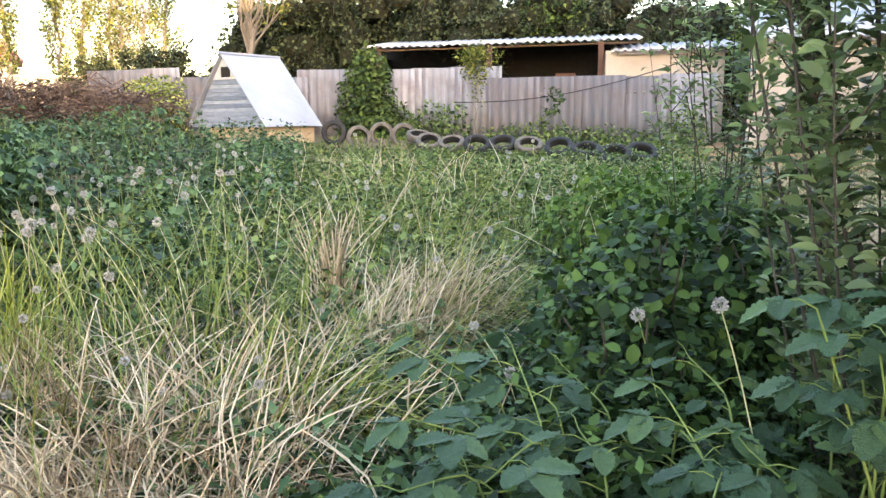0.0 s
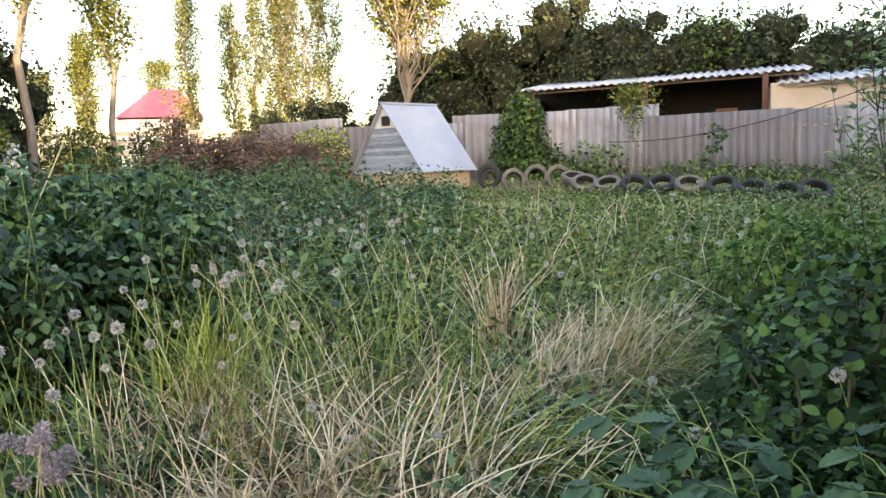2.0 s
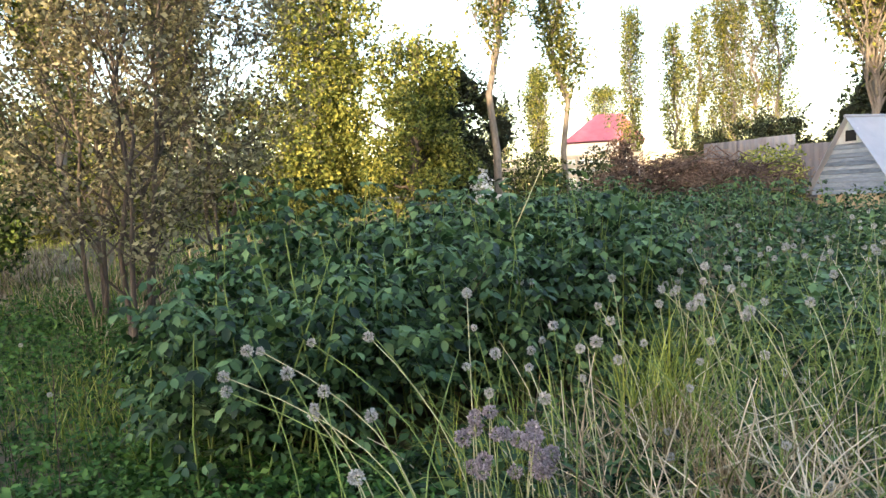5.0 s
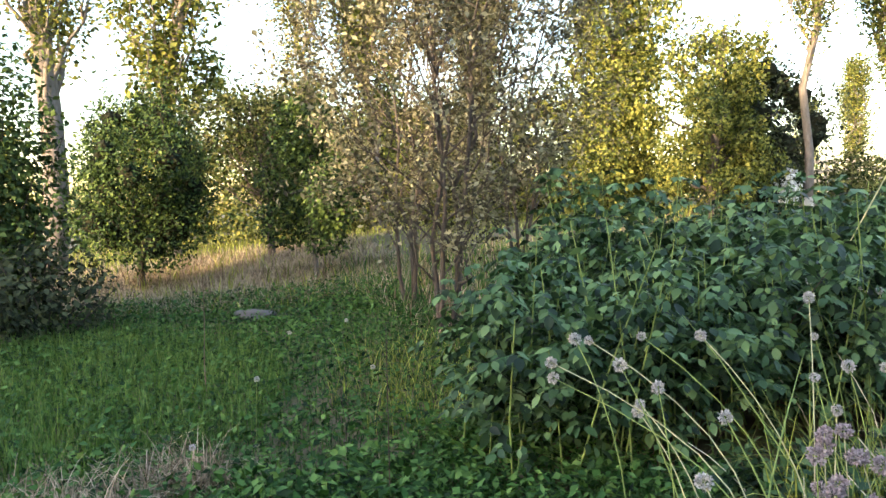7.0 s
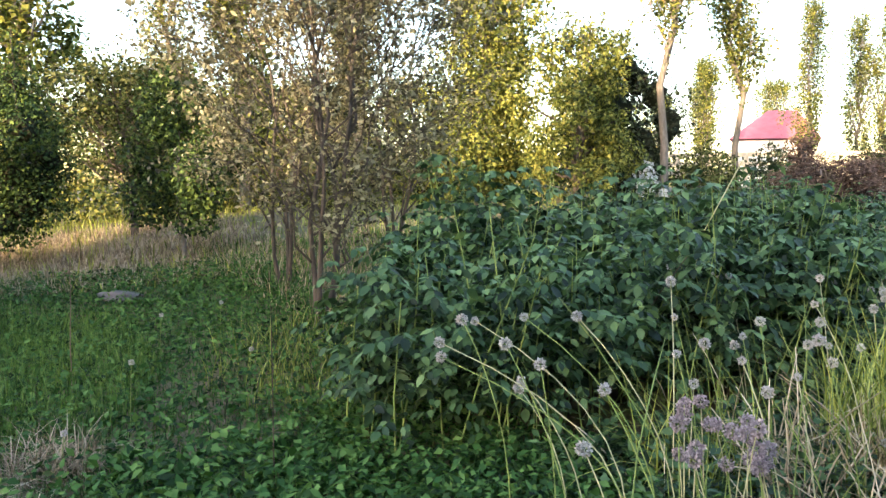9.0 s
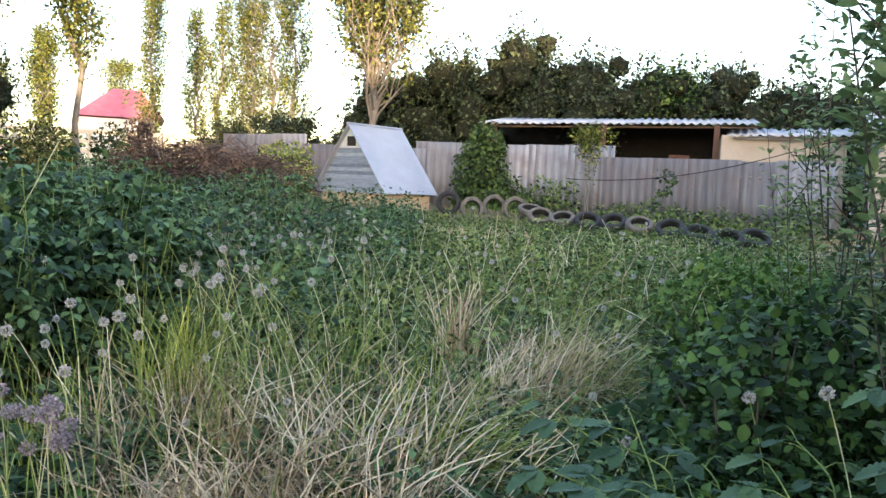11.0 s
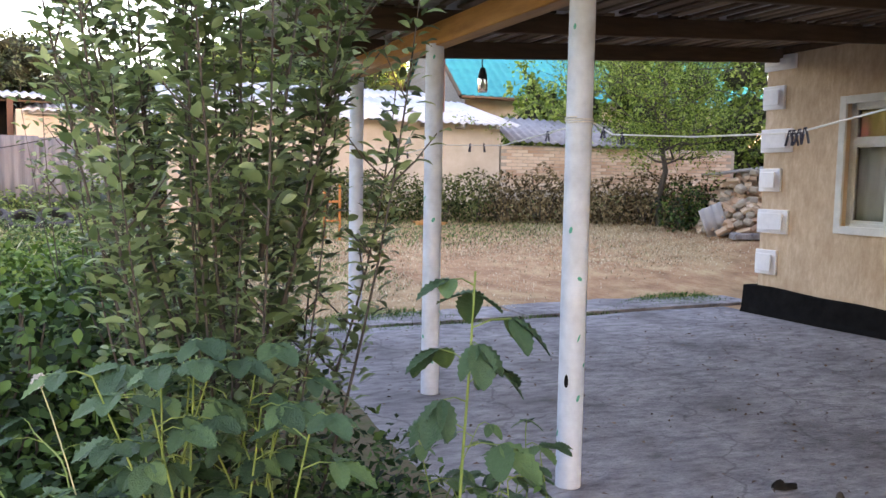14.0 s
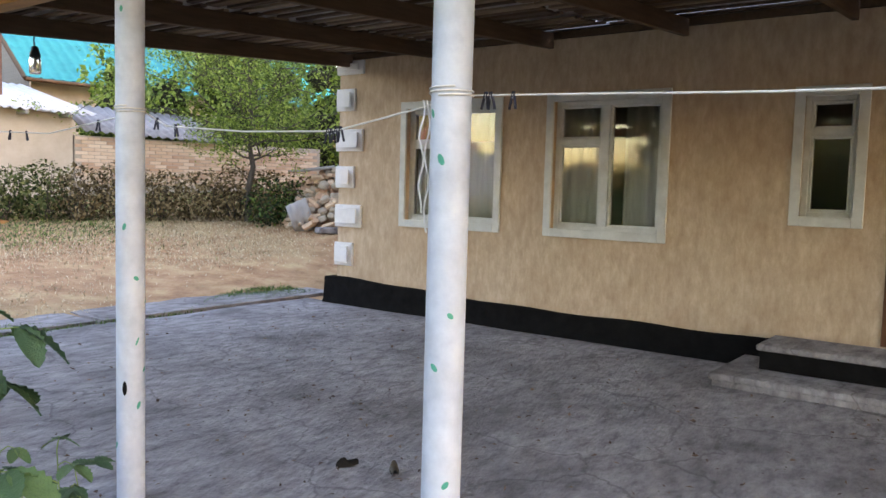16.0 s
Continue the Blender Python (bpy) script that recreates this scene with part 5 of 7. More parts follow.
def lump_tree(name, label, x, y, h, R, z0, lumps, n, leaf, leaf_mat, bark, r0, tall=1.0, sprays=10, size=(0.26, 0.42), core=0.0, category="tree"):
    """A tree whose crown is built of many leafy boughs with gaps between them."""
    g = float(gz(x, y))
    root = thing(name, label, category, (x, y, g))
    top = h - 0.35 * R * tall
    tp = bent((0, 0, -0.1), (rng.normal(0, 0.05 * R), rng.normal(0, 0.05 * R), top), 9, 0.03)
    items = [(tp, np.linspace(r0, r0 * 0.2, 9), 8)]
    cs, rs = [], []
    for k in range(lumps):
        t = (k + rng.random()) / lumps
        rl = R * rng.uniform(*size) * (1.1 - 0.35 * t)
        a = k * 2.399 + rng.uniform(-0.6, 0.6)
        q = (R - 0.6 * rl) * math.sin(math.pi * (0.22 + 0.70 * t)) ** 0.8 * rng.uniform(0.45, 1.0)
        c = np.array([q * math.cos(a), q * math.sin(a), z0 + (h - z0 - rl * tall) * t + 0.3 * rl])
        cs.append(c)
        rs.append(rl)
        p0 = np.array([np.interp(max(0.2, c[2] - 0.5 * q), tp[:, 2], tp[:, i]) for i in range(3)])
        items.append((bent(p0, c, 5, 0.12), np.linspace(r0 * 0.3, r0 * 0.07, 5), 5))
    cs, rs = np.array(cs), np.array(rs)
    idx = rng.choice(lumps, n, p=rs ** 2 / (rs ** 2).sum())
    d = rand_unit(n)
    lob = 1 + 0.2 * np.sin(d[:, 0] * 5 + idx) * np.sin(d[:, 1] * 5 + 2 * idx) + 0.13 * np.sin(d[:, 2] * 7 + 3 * idx)
    r = np.where(rng.random(n) < 0.7, rng.normal(0.93, 0.07, n), rng.random(n) ** 0.5) * lob
    pos = cs[idx] + d * (rs[idx] * r)[:, None] * np.array([1, 1, tall])
    for s in range(sprays):
        k = rng.integers(lumps // 3, lumps)
        q = unit(cs[k] * np.array([1, 1, 0.3]) + np.array([0, 0, 0.8]) + 0.5 * rng.standard_normal(3))
        tip = cs[k] + q * rs[k] * rng.uniform(1.5, 2.2)
        sp = bent(cs[k], tip, 5, 0.1)
        items.append((sp, np.linspace(r0 * 0.1, r0 * 0.04, 5), 4))
        m_ = 40
        u = rng.uniform(0.4, 1.0, m_)
        e = np.stack([np.interp(u, np.linspace(0, 1, 5), sp[:, i]) for i in range(3)], 1) + 0.05 * R * rng.standard_normal((m_, 3))
        pos, d = np.concatenate([pos, e]), np.concatenate([d, rand_unit(m_)])
    keep = pos[:, 2] > 0.1
    pos, d = pos[keep], d[keep]
    m_ = len(pos)
    way = d * 0.5 + rand_unit(m_) + np.array([0, 0, -0.3])
    L = leaf * rng.uniform(0.6, 1.3, m_)
    part("trunk", tubes_mesh("trunk", items, bark), root)
    # Added dark lumps fill the crown and paint in shade between the leaves.
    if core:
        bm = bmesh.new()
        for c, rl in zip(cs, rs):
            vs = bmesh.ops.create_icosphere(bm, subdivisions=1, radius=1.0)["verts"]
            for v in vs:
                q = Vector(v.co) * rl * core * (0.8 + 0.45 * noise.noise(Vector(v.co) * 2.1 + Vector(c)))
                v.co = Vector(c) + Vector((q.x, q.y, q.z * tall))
        part("shade_core", bm_mesh("shade_core", bm, M["crown_shade"]), root)
    part("crown", leaves_mesh("crown", pos, way, d + np.array([0, 0, 0.6]) + 0.5 * rand_unit(m_), L, L * rng.uniform(0.5, 0.8, m_), leaf_mat), root)
    return root


def shoot_tree(name, label, x, y, h, R, shoots, leaf, leaf_mat, bark, step=0.03, category="tree"):
    """A bush of upright shoots, each set with leaves in a spiral up its length."""
    g = float(gz(x, y))
    root = thing(name, label, category, (x, y, g))
    items, P, W = [], [], []
    for k in range(shoots):
        a = k * 2.399 + rng.uniform(-0.4, 0.4)
        q = R * math.sqrt((k + 0.5) / shoots)
        z0 = rng.uniform(0.0, 0.2) if k % 3 == 0 else rng.uniform(0.2, 1.1)
        L = min(h * rng.uniform(0.45, 1.02) * (1.05 - 0.3 * q / R), h - z0)
        p0 = np.array([0.45 * q * math.cos(a), 0.45 * q * math.sin(a), z0])
        p1 = np.array([q * math.cos(a), q * math.sin(a), z0 + L * 0.45])
        p2 = p1 + np.array([0.14 * R * math.cos(a) + rng.normal(0, 0.05), 0.14 * R * math.sin(a) + rng.normal(0, 0.05), L * 0.55])
        s = np.linspace(0, 1, 9)[:, None]
        path = (1 - s) ** 2 * p0 + 2 * s * (1 - s) * p1 + s * s * p2
        items.append((path, np.linspace(0.0065, 0.002, 9) * rng.uniform(0.7, 1.2), 5))
        n = int(L / step * 1.5)
        u = np.linspace(0.06, 1.0, n) + rng.normal(0, 0.004, n)
        c = np.stack([np.interp(u, s[:, 0], path[:, i]) for i in range(3)], 1)
        th = np.arange(n) * 2.4 + a
        o = np.stack([np.cos(th), np.sin(th), rng.uniform(0.15, 0.95, n)], 1)
        P.append(c + o * rng.uniform(0.01, 0.045, n)[:, None])
        W.append(o)
        for tw in range(5):
            b = path[rng.integers(2, 7)]
            q_ = rng.uniform(0, 2 * math.pi)
            e = b + np.array([math.cos(q_) * 0.12, math.sin(q_) * 0.12, 0.13]) * rng.uniform(0.6, 1.5)
            items.append((np.stack([b, (b + e) / 2 + (0, 0, -0.012), e]), np.array([0.004, 0.003, 0.002]), 4))
            m_ = 9
            u = np.linspace(0.25, 1, m_)[:, None]
            th = np.arange(m_) * 2.4
            o = np.stack([np.cos(th), np.sin(th), rng.uniform(0.0, 0.8, m_)], 1)
            P.append(b + (e - b) * u + o * 0.015)
            W.append(o)
    P, W = np.concatenate(P), np.concatenate(W)
    n = len(P)
    L = leaf * rng.uniform(0.55, 1.25, n)
    part("trunk", tubes_mesh("trunk", items, bark), root)
    part("crown", leaves_mesh("crown", P, W + 0.25 * rng.standard_normal((n, 3)), np.array([0, 0, 1.0]) + 0.35 * rng.standard_normal((n, 3)), L, L * rng.uniform(0.42, 0.58, n), leaf_mat, True, 0.3, 0.2), root)
    return root


# poplars of the row, nearer ones first
tree("poplar", "slim poplar with a bare pale trunk and limewashed foot", -12.24, 13.31, 12.5, 0.50, 2.9, 64, 14000, 0.11, M["poplar"], M["poplar_bark"], 0.095, "column", 0.3, clump=0.27, gap=0.35)
tree("poplar", "slim poplar with thin grey-green foliage", -13.17, 16.61, 12.0, 0.48, 1.9, 64, 12500, 0.115, M["poplar"], M["poplar_bark"], 0.085, "column", 0.0, clump=0.27, gap=0.4)
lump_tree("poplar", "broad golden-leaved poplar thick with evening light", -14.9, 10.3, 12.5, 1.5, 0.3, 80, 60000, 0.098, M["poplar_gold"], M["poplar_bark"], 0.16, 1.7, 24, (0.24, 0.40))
tree("poplar", "tall poplar with a fine spreading head behind the hut", -8.4, 23.5, 12.0, 1.65, 1.75, 150, 42000, 0.155, M["poplar"], M["poplar_bark"], 0.13, "column", clump=0.42, subs=4)
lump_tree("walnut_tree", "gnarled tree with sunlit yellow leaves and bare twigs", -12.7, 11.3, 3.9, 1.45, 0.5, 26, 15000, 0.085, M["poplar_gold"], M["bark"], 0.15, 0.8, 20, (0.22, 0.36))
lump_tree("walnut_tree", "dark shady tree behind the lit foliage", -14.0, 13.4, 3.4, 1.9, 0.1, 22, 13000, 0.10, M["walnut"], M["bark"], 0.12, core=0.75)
tree("poplar", "poplar standing behind the fruit trees", -17.5, 8.2, 12.0, 0.55, 1.6, 50, 12000, 0.14, M["poplar"], M["poplar_bark"], 0.14, "column", clump=0.30, gap=0.4)
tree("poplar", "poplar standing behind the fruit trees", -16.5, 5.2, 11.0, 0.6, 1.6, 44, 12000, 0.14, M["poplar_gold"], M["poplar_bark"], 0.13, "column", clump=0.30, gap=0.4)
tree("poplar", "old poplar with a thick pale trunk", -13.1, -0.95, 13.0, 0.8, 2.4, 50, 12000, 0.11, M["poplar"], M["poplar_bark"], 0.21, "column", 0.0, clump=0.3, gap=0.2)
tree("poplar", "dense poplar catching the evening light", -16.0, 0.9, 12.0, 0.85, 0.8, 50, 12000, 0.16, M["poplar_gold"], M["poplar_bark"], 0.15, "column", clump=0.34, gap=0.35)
tree("poplar", "distant pale poplar above the orchard", -29.0, 5.4, 13.0, 0.8, 2.0, 60, 7000, 0.15, M["poplar"], M["poplar_bark"], 0.16, "column", clump=0.4)
for px, py, ph, ps, mt in ((-26.6, 36.9, 9.6, 1.0, "poplar_gold"), (-27.5, 42.2, 9.4, 1.0, "poplar_gold"), (-26.4, 43.2, 10.5, 1.0, "poplar_gold"), (-25.2, 43.6, 11.2, 1.2, "poplar"),
                           (-24.0, 43.0, 11.0, 1.2, "poplar"), (-21.4, 40.6, 12.5, 1.5, "poplar"), (-19.9, 40.0, 11.0, 1.2, "poplar_gold"), (-39.5, 50.0, 7.5, 1.6, "poplar_gold"), (-48.0, 47.0, 7.0, 1.5, "poplar_gold"), (-30.5, 33.5, 6.5, 0.9, "poplar_gold")):
    tree("poplar", "distant poplar pale in the low sun", px, py, ph, ps * 0.7, 0.8, 56, 6500, 0.15, M[mt], M["poplar_bark"], 0.13, "column", clump=0.30, gap=0.45)

# tall trees beyond the turquoise roof and the dark ones behind the shed: x, y, height, spread, leaf
BROAD = [(-8.9, 26.6, 3.9, 2.3, "walnut"), (-6.6, 26.0, 4.6, 2.6, "walnut"), (-4.2, 26.6, 5.7, 2.7, "walnut"), (-1.9, 26.2, 4.9, 2.5, "walnut"), (0.2, 27.0, 4.7, 2.4, "green_tree"), (2.2, 26.4, 4.7, 2.5, "walnut"),
         (4.4, 26.8, 4.2, 2.4, "walnut"), (6.4, 26.2, 4.0, 2.2, "walnut"), (-7.6, 29.5, 4.6, 2.6, "walnut"), (-2.9, 29.6, 5.0, 2.7, "walnut"), (1.0, 30.0, 4.8, 2.6, "walnut"), (8.6, 27.4, 4.4, 2.2, "walnut"),
         (10.4, 28.5, 4.4, 2.3, "green_tree"), (7.0, 24.0, 4.6, 2.0, "acacia"), (10.2, 25.2, 5.4, 2.3, "green_tree"), (10.6, 31.0, 6.4, 2.6, "acacia"), (13.4, 34.5, 7.0, 2.8, "acacia"), (16.5, 37.0, 8.0, 3.2, "acacia"), (19.5, 38.0, 8.0, 3.2, "acacia")]
for px, py, ph, ps, mt in BROAD:
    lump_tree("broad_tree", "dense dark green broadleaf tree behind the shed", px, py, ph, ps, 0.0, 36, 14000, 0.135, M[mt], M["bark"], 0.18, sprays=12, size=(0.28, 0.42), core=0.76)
tree("acacia_tree", "feathery light green acacia beside the brick shed", 12.4, 12.1, 3.5, 1.8, 1.15, 36, 15000, 0.075, M["acacia"], M["bark"], 0.07, clump=0.22, subs=5, up=0.3, gap=0.3, slim=(0.3, 0.45))
for px, py, ph, pr in ((17.2, 17.6, 4.6, 2.6), (19.6, 15.2, 4.8, 2.6), (22.0, 12.4, 4.6, 2.6), (15.6, 19.8, 3.2, 2.0)):
    lump_tree("broad_tree", "leafy bright green tree behind the brick shed", px, py, ph, pr, 0.0, 26, 7000, 0.16, M["acacia"], M["bark"], 0.15, sprays=8, size=(0.26, 0.42), core=0.7)

# the orchard on the far side
tree("fruit_tree", "many-stemmed fruit tree with thin grey-green leaves", -5.6, 3.1, 4.4, 1.15, 0.35, 60, 16000, 0.056, M["oleaster"], M["bark"], 0.036, clump=0.16, subs=6, up=1.2, stems=4, gap=0.45, lean=(0.05, 0.22))
tree("fruit_tree", "thin fruit tree with sparse grey-green leaves", -7.1, 3.25, 4.3, 1.1, 0.4, 50, 10500, 0.06, M["oleaster"], M["bark"], 0.032, clump=0.17, subs=5, up=1.3, stems=3, gap=0.5)
tree("fruit_tree", "thin fruit tree with sparse grey-green leaves", -7.4, 4.6, 4.1, 1.1, 0.4, 46, 9000, 0.06, M["oleaster"], M["bark"], 0.032, clump=0.18, subs=5, up=1.3, stems=3, gap=0.25)
lump_tree("plum_tree", "low dark green plum tree with a short trunk", -11.2, 0.45, 2.75, 1.15, 0.45, 26, 22000, 0.055, M["green_tree"], M["bark"], 0.06, 1.0, 16, core=0.55)
tree("apple_tree", "small apple tree with a dark trunk and upright shoots", -13.2, 2.5, 2.7, 1.05, 0.5, 40, 7000, 0.09, M["hedge"], M["bark"], 0.07, clump=0.24, up=1.0, subs=4, gap=0.3)
lump_tree("maple_sapling", "bright green young tree with a thin pale stem", -10.1, 2.75, 2.5, 0.8, 0.5, 16, 11000, 0.062, M["green_tree"], M["poplar_bark"], 0.035, 1.1, 8)
tree("fruit_tree", "far orchard tree in soft light", -19.0, 3.4, 2.6, 1.3, 0.8, 24, 5000, 0.15, M["green_tree"], M["bark"], 0.1, clump=0.35)
tree("fruit_tree", "far orchard tree in soft light", -20.0, 0.6, 2.8, 1.4, 0.8, 24, 5000, 0.15, M["poplar"], M["bark"], 0.1, clump=0.35)
tree("fruit_tree", "far orchard tree in soft light", -22.0, 7.5, 3.2, 1.8, 0.8, 24, 6000, 0.16, M["poplar"], M["bark"], 0.1, clump=0.4)
tree("fruit_tree", "far orchard tree in soft light", -21.0, -4.0, 3.2, 1.8, 0.8, 24, 6000, 0.16, M["poplar"], M["bark"], 0.1, clump=0.4)

for px, py, ph, pr, mt in ((-18.3, 7.4, 2.9, 1.7, "poplar_gold"), (-18.9, 4.6, 2.5, 1.6, "poplar"), (-17.6, 9.8, 3.2, 1.7, "poplar_gold"), (-20.5, 6.0, 3.0, 1.8, "poplar")):
    lump_tree("orchard_tree", "bushy orchard tree closing the view behind the fruit trees", px, py, ph, pr, 0.0, 24, 8000, 0.105, M[mt], M["bark"], 0.08, sprays=10, core=0.6)

# the apple tree by the patio, seen close
shoot_tree("apple_tree", "bushy young apple tree with upright shoots beside the patio", 2.08, 3.55, 3.0, 0.56, 40, 0.062, M["apple"], M["bark"], 0.016)
shoot_tree("pear_sapling", "tall thin sapling with narrow leaves", 1.95, 6.1, 2.8, 0.40, 14, 0.06, M["apple"], M["bark"], 0.04)
tree("young_tree", "young thin tree with yellow-green leaves by the tyres", -0.9, 17.0, 1.75, 0.28, 0.45, 18, 1100, 0.075, M["poplar_gold"], M["poplar_bark"], 0.018, "column", clump=0.10)
tree("sapling", "dark-leaved sapling by the tyres", 0.62, 16.2, 1.15, 0.3, 0.3, 8, 130, 0.11, M["green_tree"], M["bark"], 0.01, clump=0.07)


# ---- shrubs and climbers: leaves over a filled form ----
def leaf_mass(name, label, category, boxes_, n, leaf, leaf_mat, kind="", twig_mat=None, shell=0.55, fine=False, twigs=0):
    """Leaves in and on a set of ellipsoids (x, y, z above ground, rx, ry, rz)."""
    x0, y0 = boxes_[0][0], boxes_[0][1]
    root = thing(name, label, category, (x0, y0, float(gz(x0, y0))), kind=kind)
    vol = np.array([b[3] * b[4] + b[4] * b[5] + b[3] * b[5] for b in boxes_])
    idx = rng.choice(len(boxes_), n, p=vol / vol.sum())
    B = np.array(boxes_)[idx]
    d = rand_unit(n)
    r = np.where(rng.random(n) < shell, rng.uniform(0.85, 1.08, n), rng.random(n) ** 0.5)
    r = r * (1 + 0.18 * np.sin(d[:, 0] * 7 + idx) * np.sin(d[:, 2] * 6 + 2 * idx))
    pos = B[:, :3] + d * B[:, 3:6] * r[:, None]
    pos[:, 2] += gz(B[:, 0], B[:, 1])
    keep = pos[:, 2] > gz(pos[:, 0], pos[:, 1]) + 0.02
    pos, d = pos[keep], d[keep]
    m = len(pos)
    way = d * 0.6 + rand_unit(m) + np.array([0, 0, -0.3])
    upv = d + np.array([0, 0, 0.8]) + 0.5 * rand_unit(m)
    L = leaf * rng.uniform(0.6, 1.3, m)
    pos = pos - np.array([x0, y0, float(gz(x0, y0))])
    part("foliage", leaves_mesh("foliage", pos, way, upv, L, L * rng.uniform(0.6, 0.85, m), leaf_mat, fine), root)
    if twigs:
        items = []
        for k in range(twigs):
            b = boxes_[rng.integers(len(boxes_))]
            q = rand_unit(1)[0] * np.array(b[3:6]) * rng.uniform(0.7, 1.15)
            q[2] = abs(q[2])
            g = float(gz(b[0], b[1]))
            p0 = np.array([b[0] + q[0] * 0.3 - x0, b[1] + q[1] * 0.3 - y0, g - float(gz(x0, y0)) - 0.02])
            p1 = np.array([b[0] + q[0] - x0, b[1] + q[1] - y0, b[2] + q[2] + g - float(gz(x0, y0))])
            items.append((bent(p0, p1, 5, 0.1), np.linspace(0.011, 0.004, 5), 5))
        part("branchwork", tubes_mesh("branchwork", items, twig_mat or M["bark"]), root)
    return root


leaf_mass("ivy_post", "fence post smothered in dark climbing vine", "climber", [(-3.5, 18.35, 0.8, 0.62, 0.45, 0.85), (-3.45, 18.4, 1.5, 0.42, 0.35, 0.5), (-3.3, 18.2, 0.4, 0.75, 0.5, 0.5)], 5200, 0.11, M["vine"], twigs=14)
leaf_mass("fence_weeds", "green weeds growing up the fence foot", "weeds", [(-1.9, 18.3, 0.3, 0.7, 0.35, 0.55), (-2.6, 18.2, 0.2, 0.4, 0.3, 0.4), (0.0, 18.2, 0.1, 1.0, 0.3, 0.25), (1.5, 18.0, 0.1, 1.2, 0.3, 0.25), (3.2, 17.7, 0.2, 0.5, 0.4, 0.45)], 3600, 0.09, M["weed"], "stuff", twigs=20)
leaf_mass("vine_clump", "vine-covered stump with hanging leaves", "climber", [(-8.3, -0.95, 1.55, 0.65, 0.8, 1.45), (-8.4, -1.3, 1.2, 0.8, 0.8, 1.3)], 15000, 0.075, M["vine"], twigs=40)
leaf_mass("shrub", "dark shrub at the edge of the lawn", "shrub", [(-7.6, -0.3, 0.45, 0.7, 0.6, 0.5), (-6.9, -0.9, 0.35, 0.6, 0.6, 0.45)], 3600, 0.07, M["walnut"], twigs=20)
leaf_mass("hedge", "rough clipped hedge, green and drying brown", "hedge", [(5.2 + 0.62 * k, 16.95 - 0.39 * k, 0.42 + 0.05 * math.sin(k * 1.9), 0.55, 0.42, 0.55 + 0.05 * math.sin(k * 2.3)) for k in range(8)], 10000, 0.075, M["hedge"], twigs=60)
leaf_mass("hedge", "dry brown stretch of hedge before the brick shed", "hedge", [(10.1 + 0.58 * k, 13.9 - 0.37 * k, 0.40 + 0.06 * math.sin(k * 1.7), 0.52, 0.42, 0.55 + 0.06 * math.sin(k * 2.1)) for k in range(7)], 8000, 0.075, M["hedge_dry"], twigs=70)
leaf_mass("shrub", "green weeds beside the brick heap", "shrub", [(12.5, 11.6, 0.35, 0.5, 0.4, 0.5), (13.0, 11.5, 0.3, 0.4, 0.4, 0.45)], 1600, 0.07, M["green_tree"], twigs=20)
leaf_mass("shrub", "dark round bush behind the garden", "shrub", [(-12.6, 17.2, 0.5, 0.55, 0.5, 0.65), (-11.6, 17.0, 0.35, 0.55, 0.5, 0.45)], 2800, 0.09, M["walnut"])
leaf_mass("shrub", "rough grey-green bush under the poplars", "shrub", [(-11.6, 13.9, 0.4, 0.8, 0.6, 0.75), (-12.6, 14.9, 0.5, 0.7, 0.6, 0.8)], 4200, 0.08, M["hedge"], twigs=30)
for k in range(5):
    lump_tree("shrub", "dark bush along the back of the fence", -14.6 + 1.5 * k, 25.4 + 0.5 * math.sin(k * 2.2), (1.9, 2.3, 2.2, 1.7, 1.8)[k], 1.25, 0.0, 14, 6500, 0.10, M["walnut"], M["bark"], 0.06, sprays=5, core=0.7, category="shrub")
leaf_mass("yellow_vine", "yellow-green vine tumbling over the brush heap", "climber", [(-7.45, 16.9, 0.55, 0.45, 0.4, 0.6), (-8.3, 17.6, 0.7, 0.6, 0.4, 0.4), (-7.2, 16.4, 0.3, 0.4, 0.35, 0.4)], 3000, 0.085, M["grass_yellow"])
leaf_mass("white_phlox", "cluster of white garden flowers", "flowers", [(-11.9, 12.5, 0.55, 0.22, 0.22, 0.35)], 320, 0.08, M["flower_white"], twigs=16, twig_mat=M["stem"])
leaf_mass("orchard_thicket", "golden-green undergrowth beneath the poplars", "undergrowth", [(-14.6 - 0.5 * k, 11.6 - 1.5 * k, 0.6, 1.0, 1.0, 0.9 + 0.2 * math.sin(k * 2)) for k in range(8)], 12000, 0.10, M["poplar"], "stuff")
leaf_mass("orchard_thicket", "far green undergrowth closing the orchard", "undergrowth", [(-27.0 + 1.2 * math.sin(k), -9 + 3.0 * k, 0.6, 2.0, 2.0, 1.0) for k in range(14)], 14000, 0.2, M["green_tree"], "stuff")
leaf_mass("far_trees", "distant belt of trees and bushes beyond the fields", "far trees", [(-44 + 5.0 * k, 52 + 3 * math.sin(k * 1.7), 0.6, 4, 3, 1.5 + 0.5 * math.sin(k * 2.1)) for k in range(20)], 16000, 0.4, M["poplar"], "stuff")
leaf_mass("currant_bush", "dense currant bush with dark lobed leaves", "bush", [(1.45, 4.5, 0.35, 0.5, 0.55, 0.42), (1.75, 5.1, 0.4, 0.45, 0.5, 0.42), (1.3, 4.0, 0.25, 0.35, 0.4, 0.35), (1.9, 4.4, 0.4, 0.4, 0.5, 0.45)], 7000, 0.055, M["currant"], fine=True, twigs=40)
leaf_mass("currant_bush", "bright green young currant bush", "bush", [(1.35, 6.6, 0.3, 0.5, 0.45, 0.42), (1.75, 7.4, 0.3, 0.5, 0.5, 0.4)], 4200, 0.055, M["raspberry_young"], twigs=20)


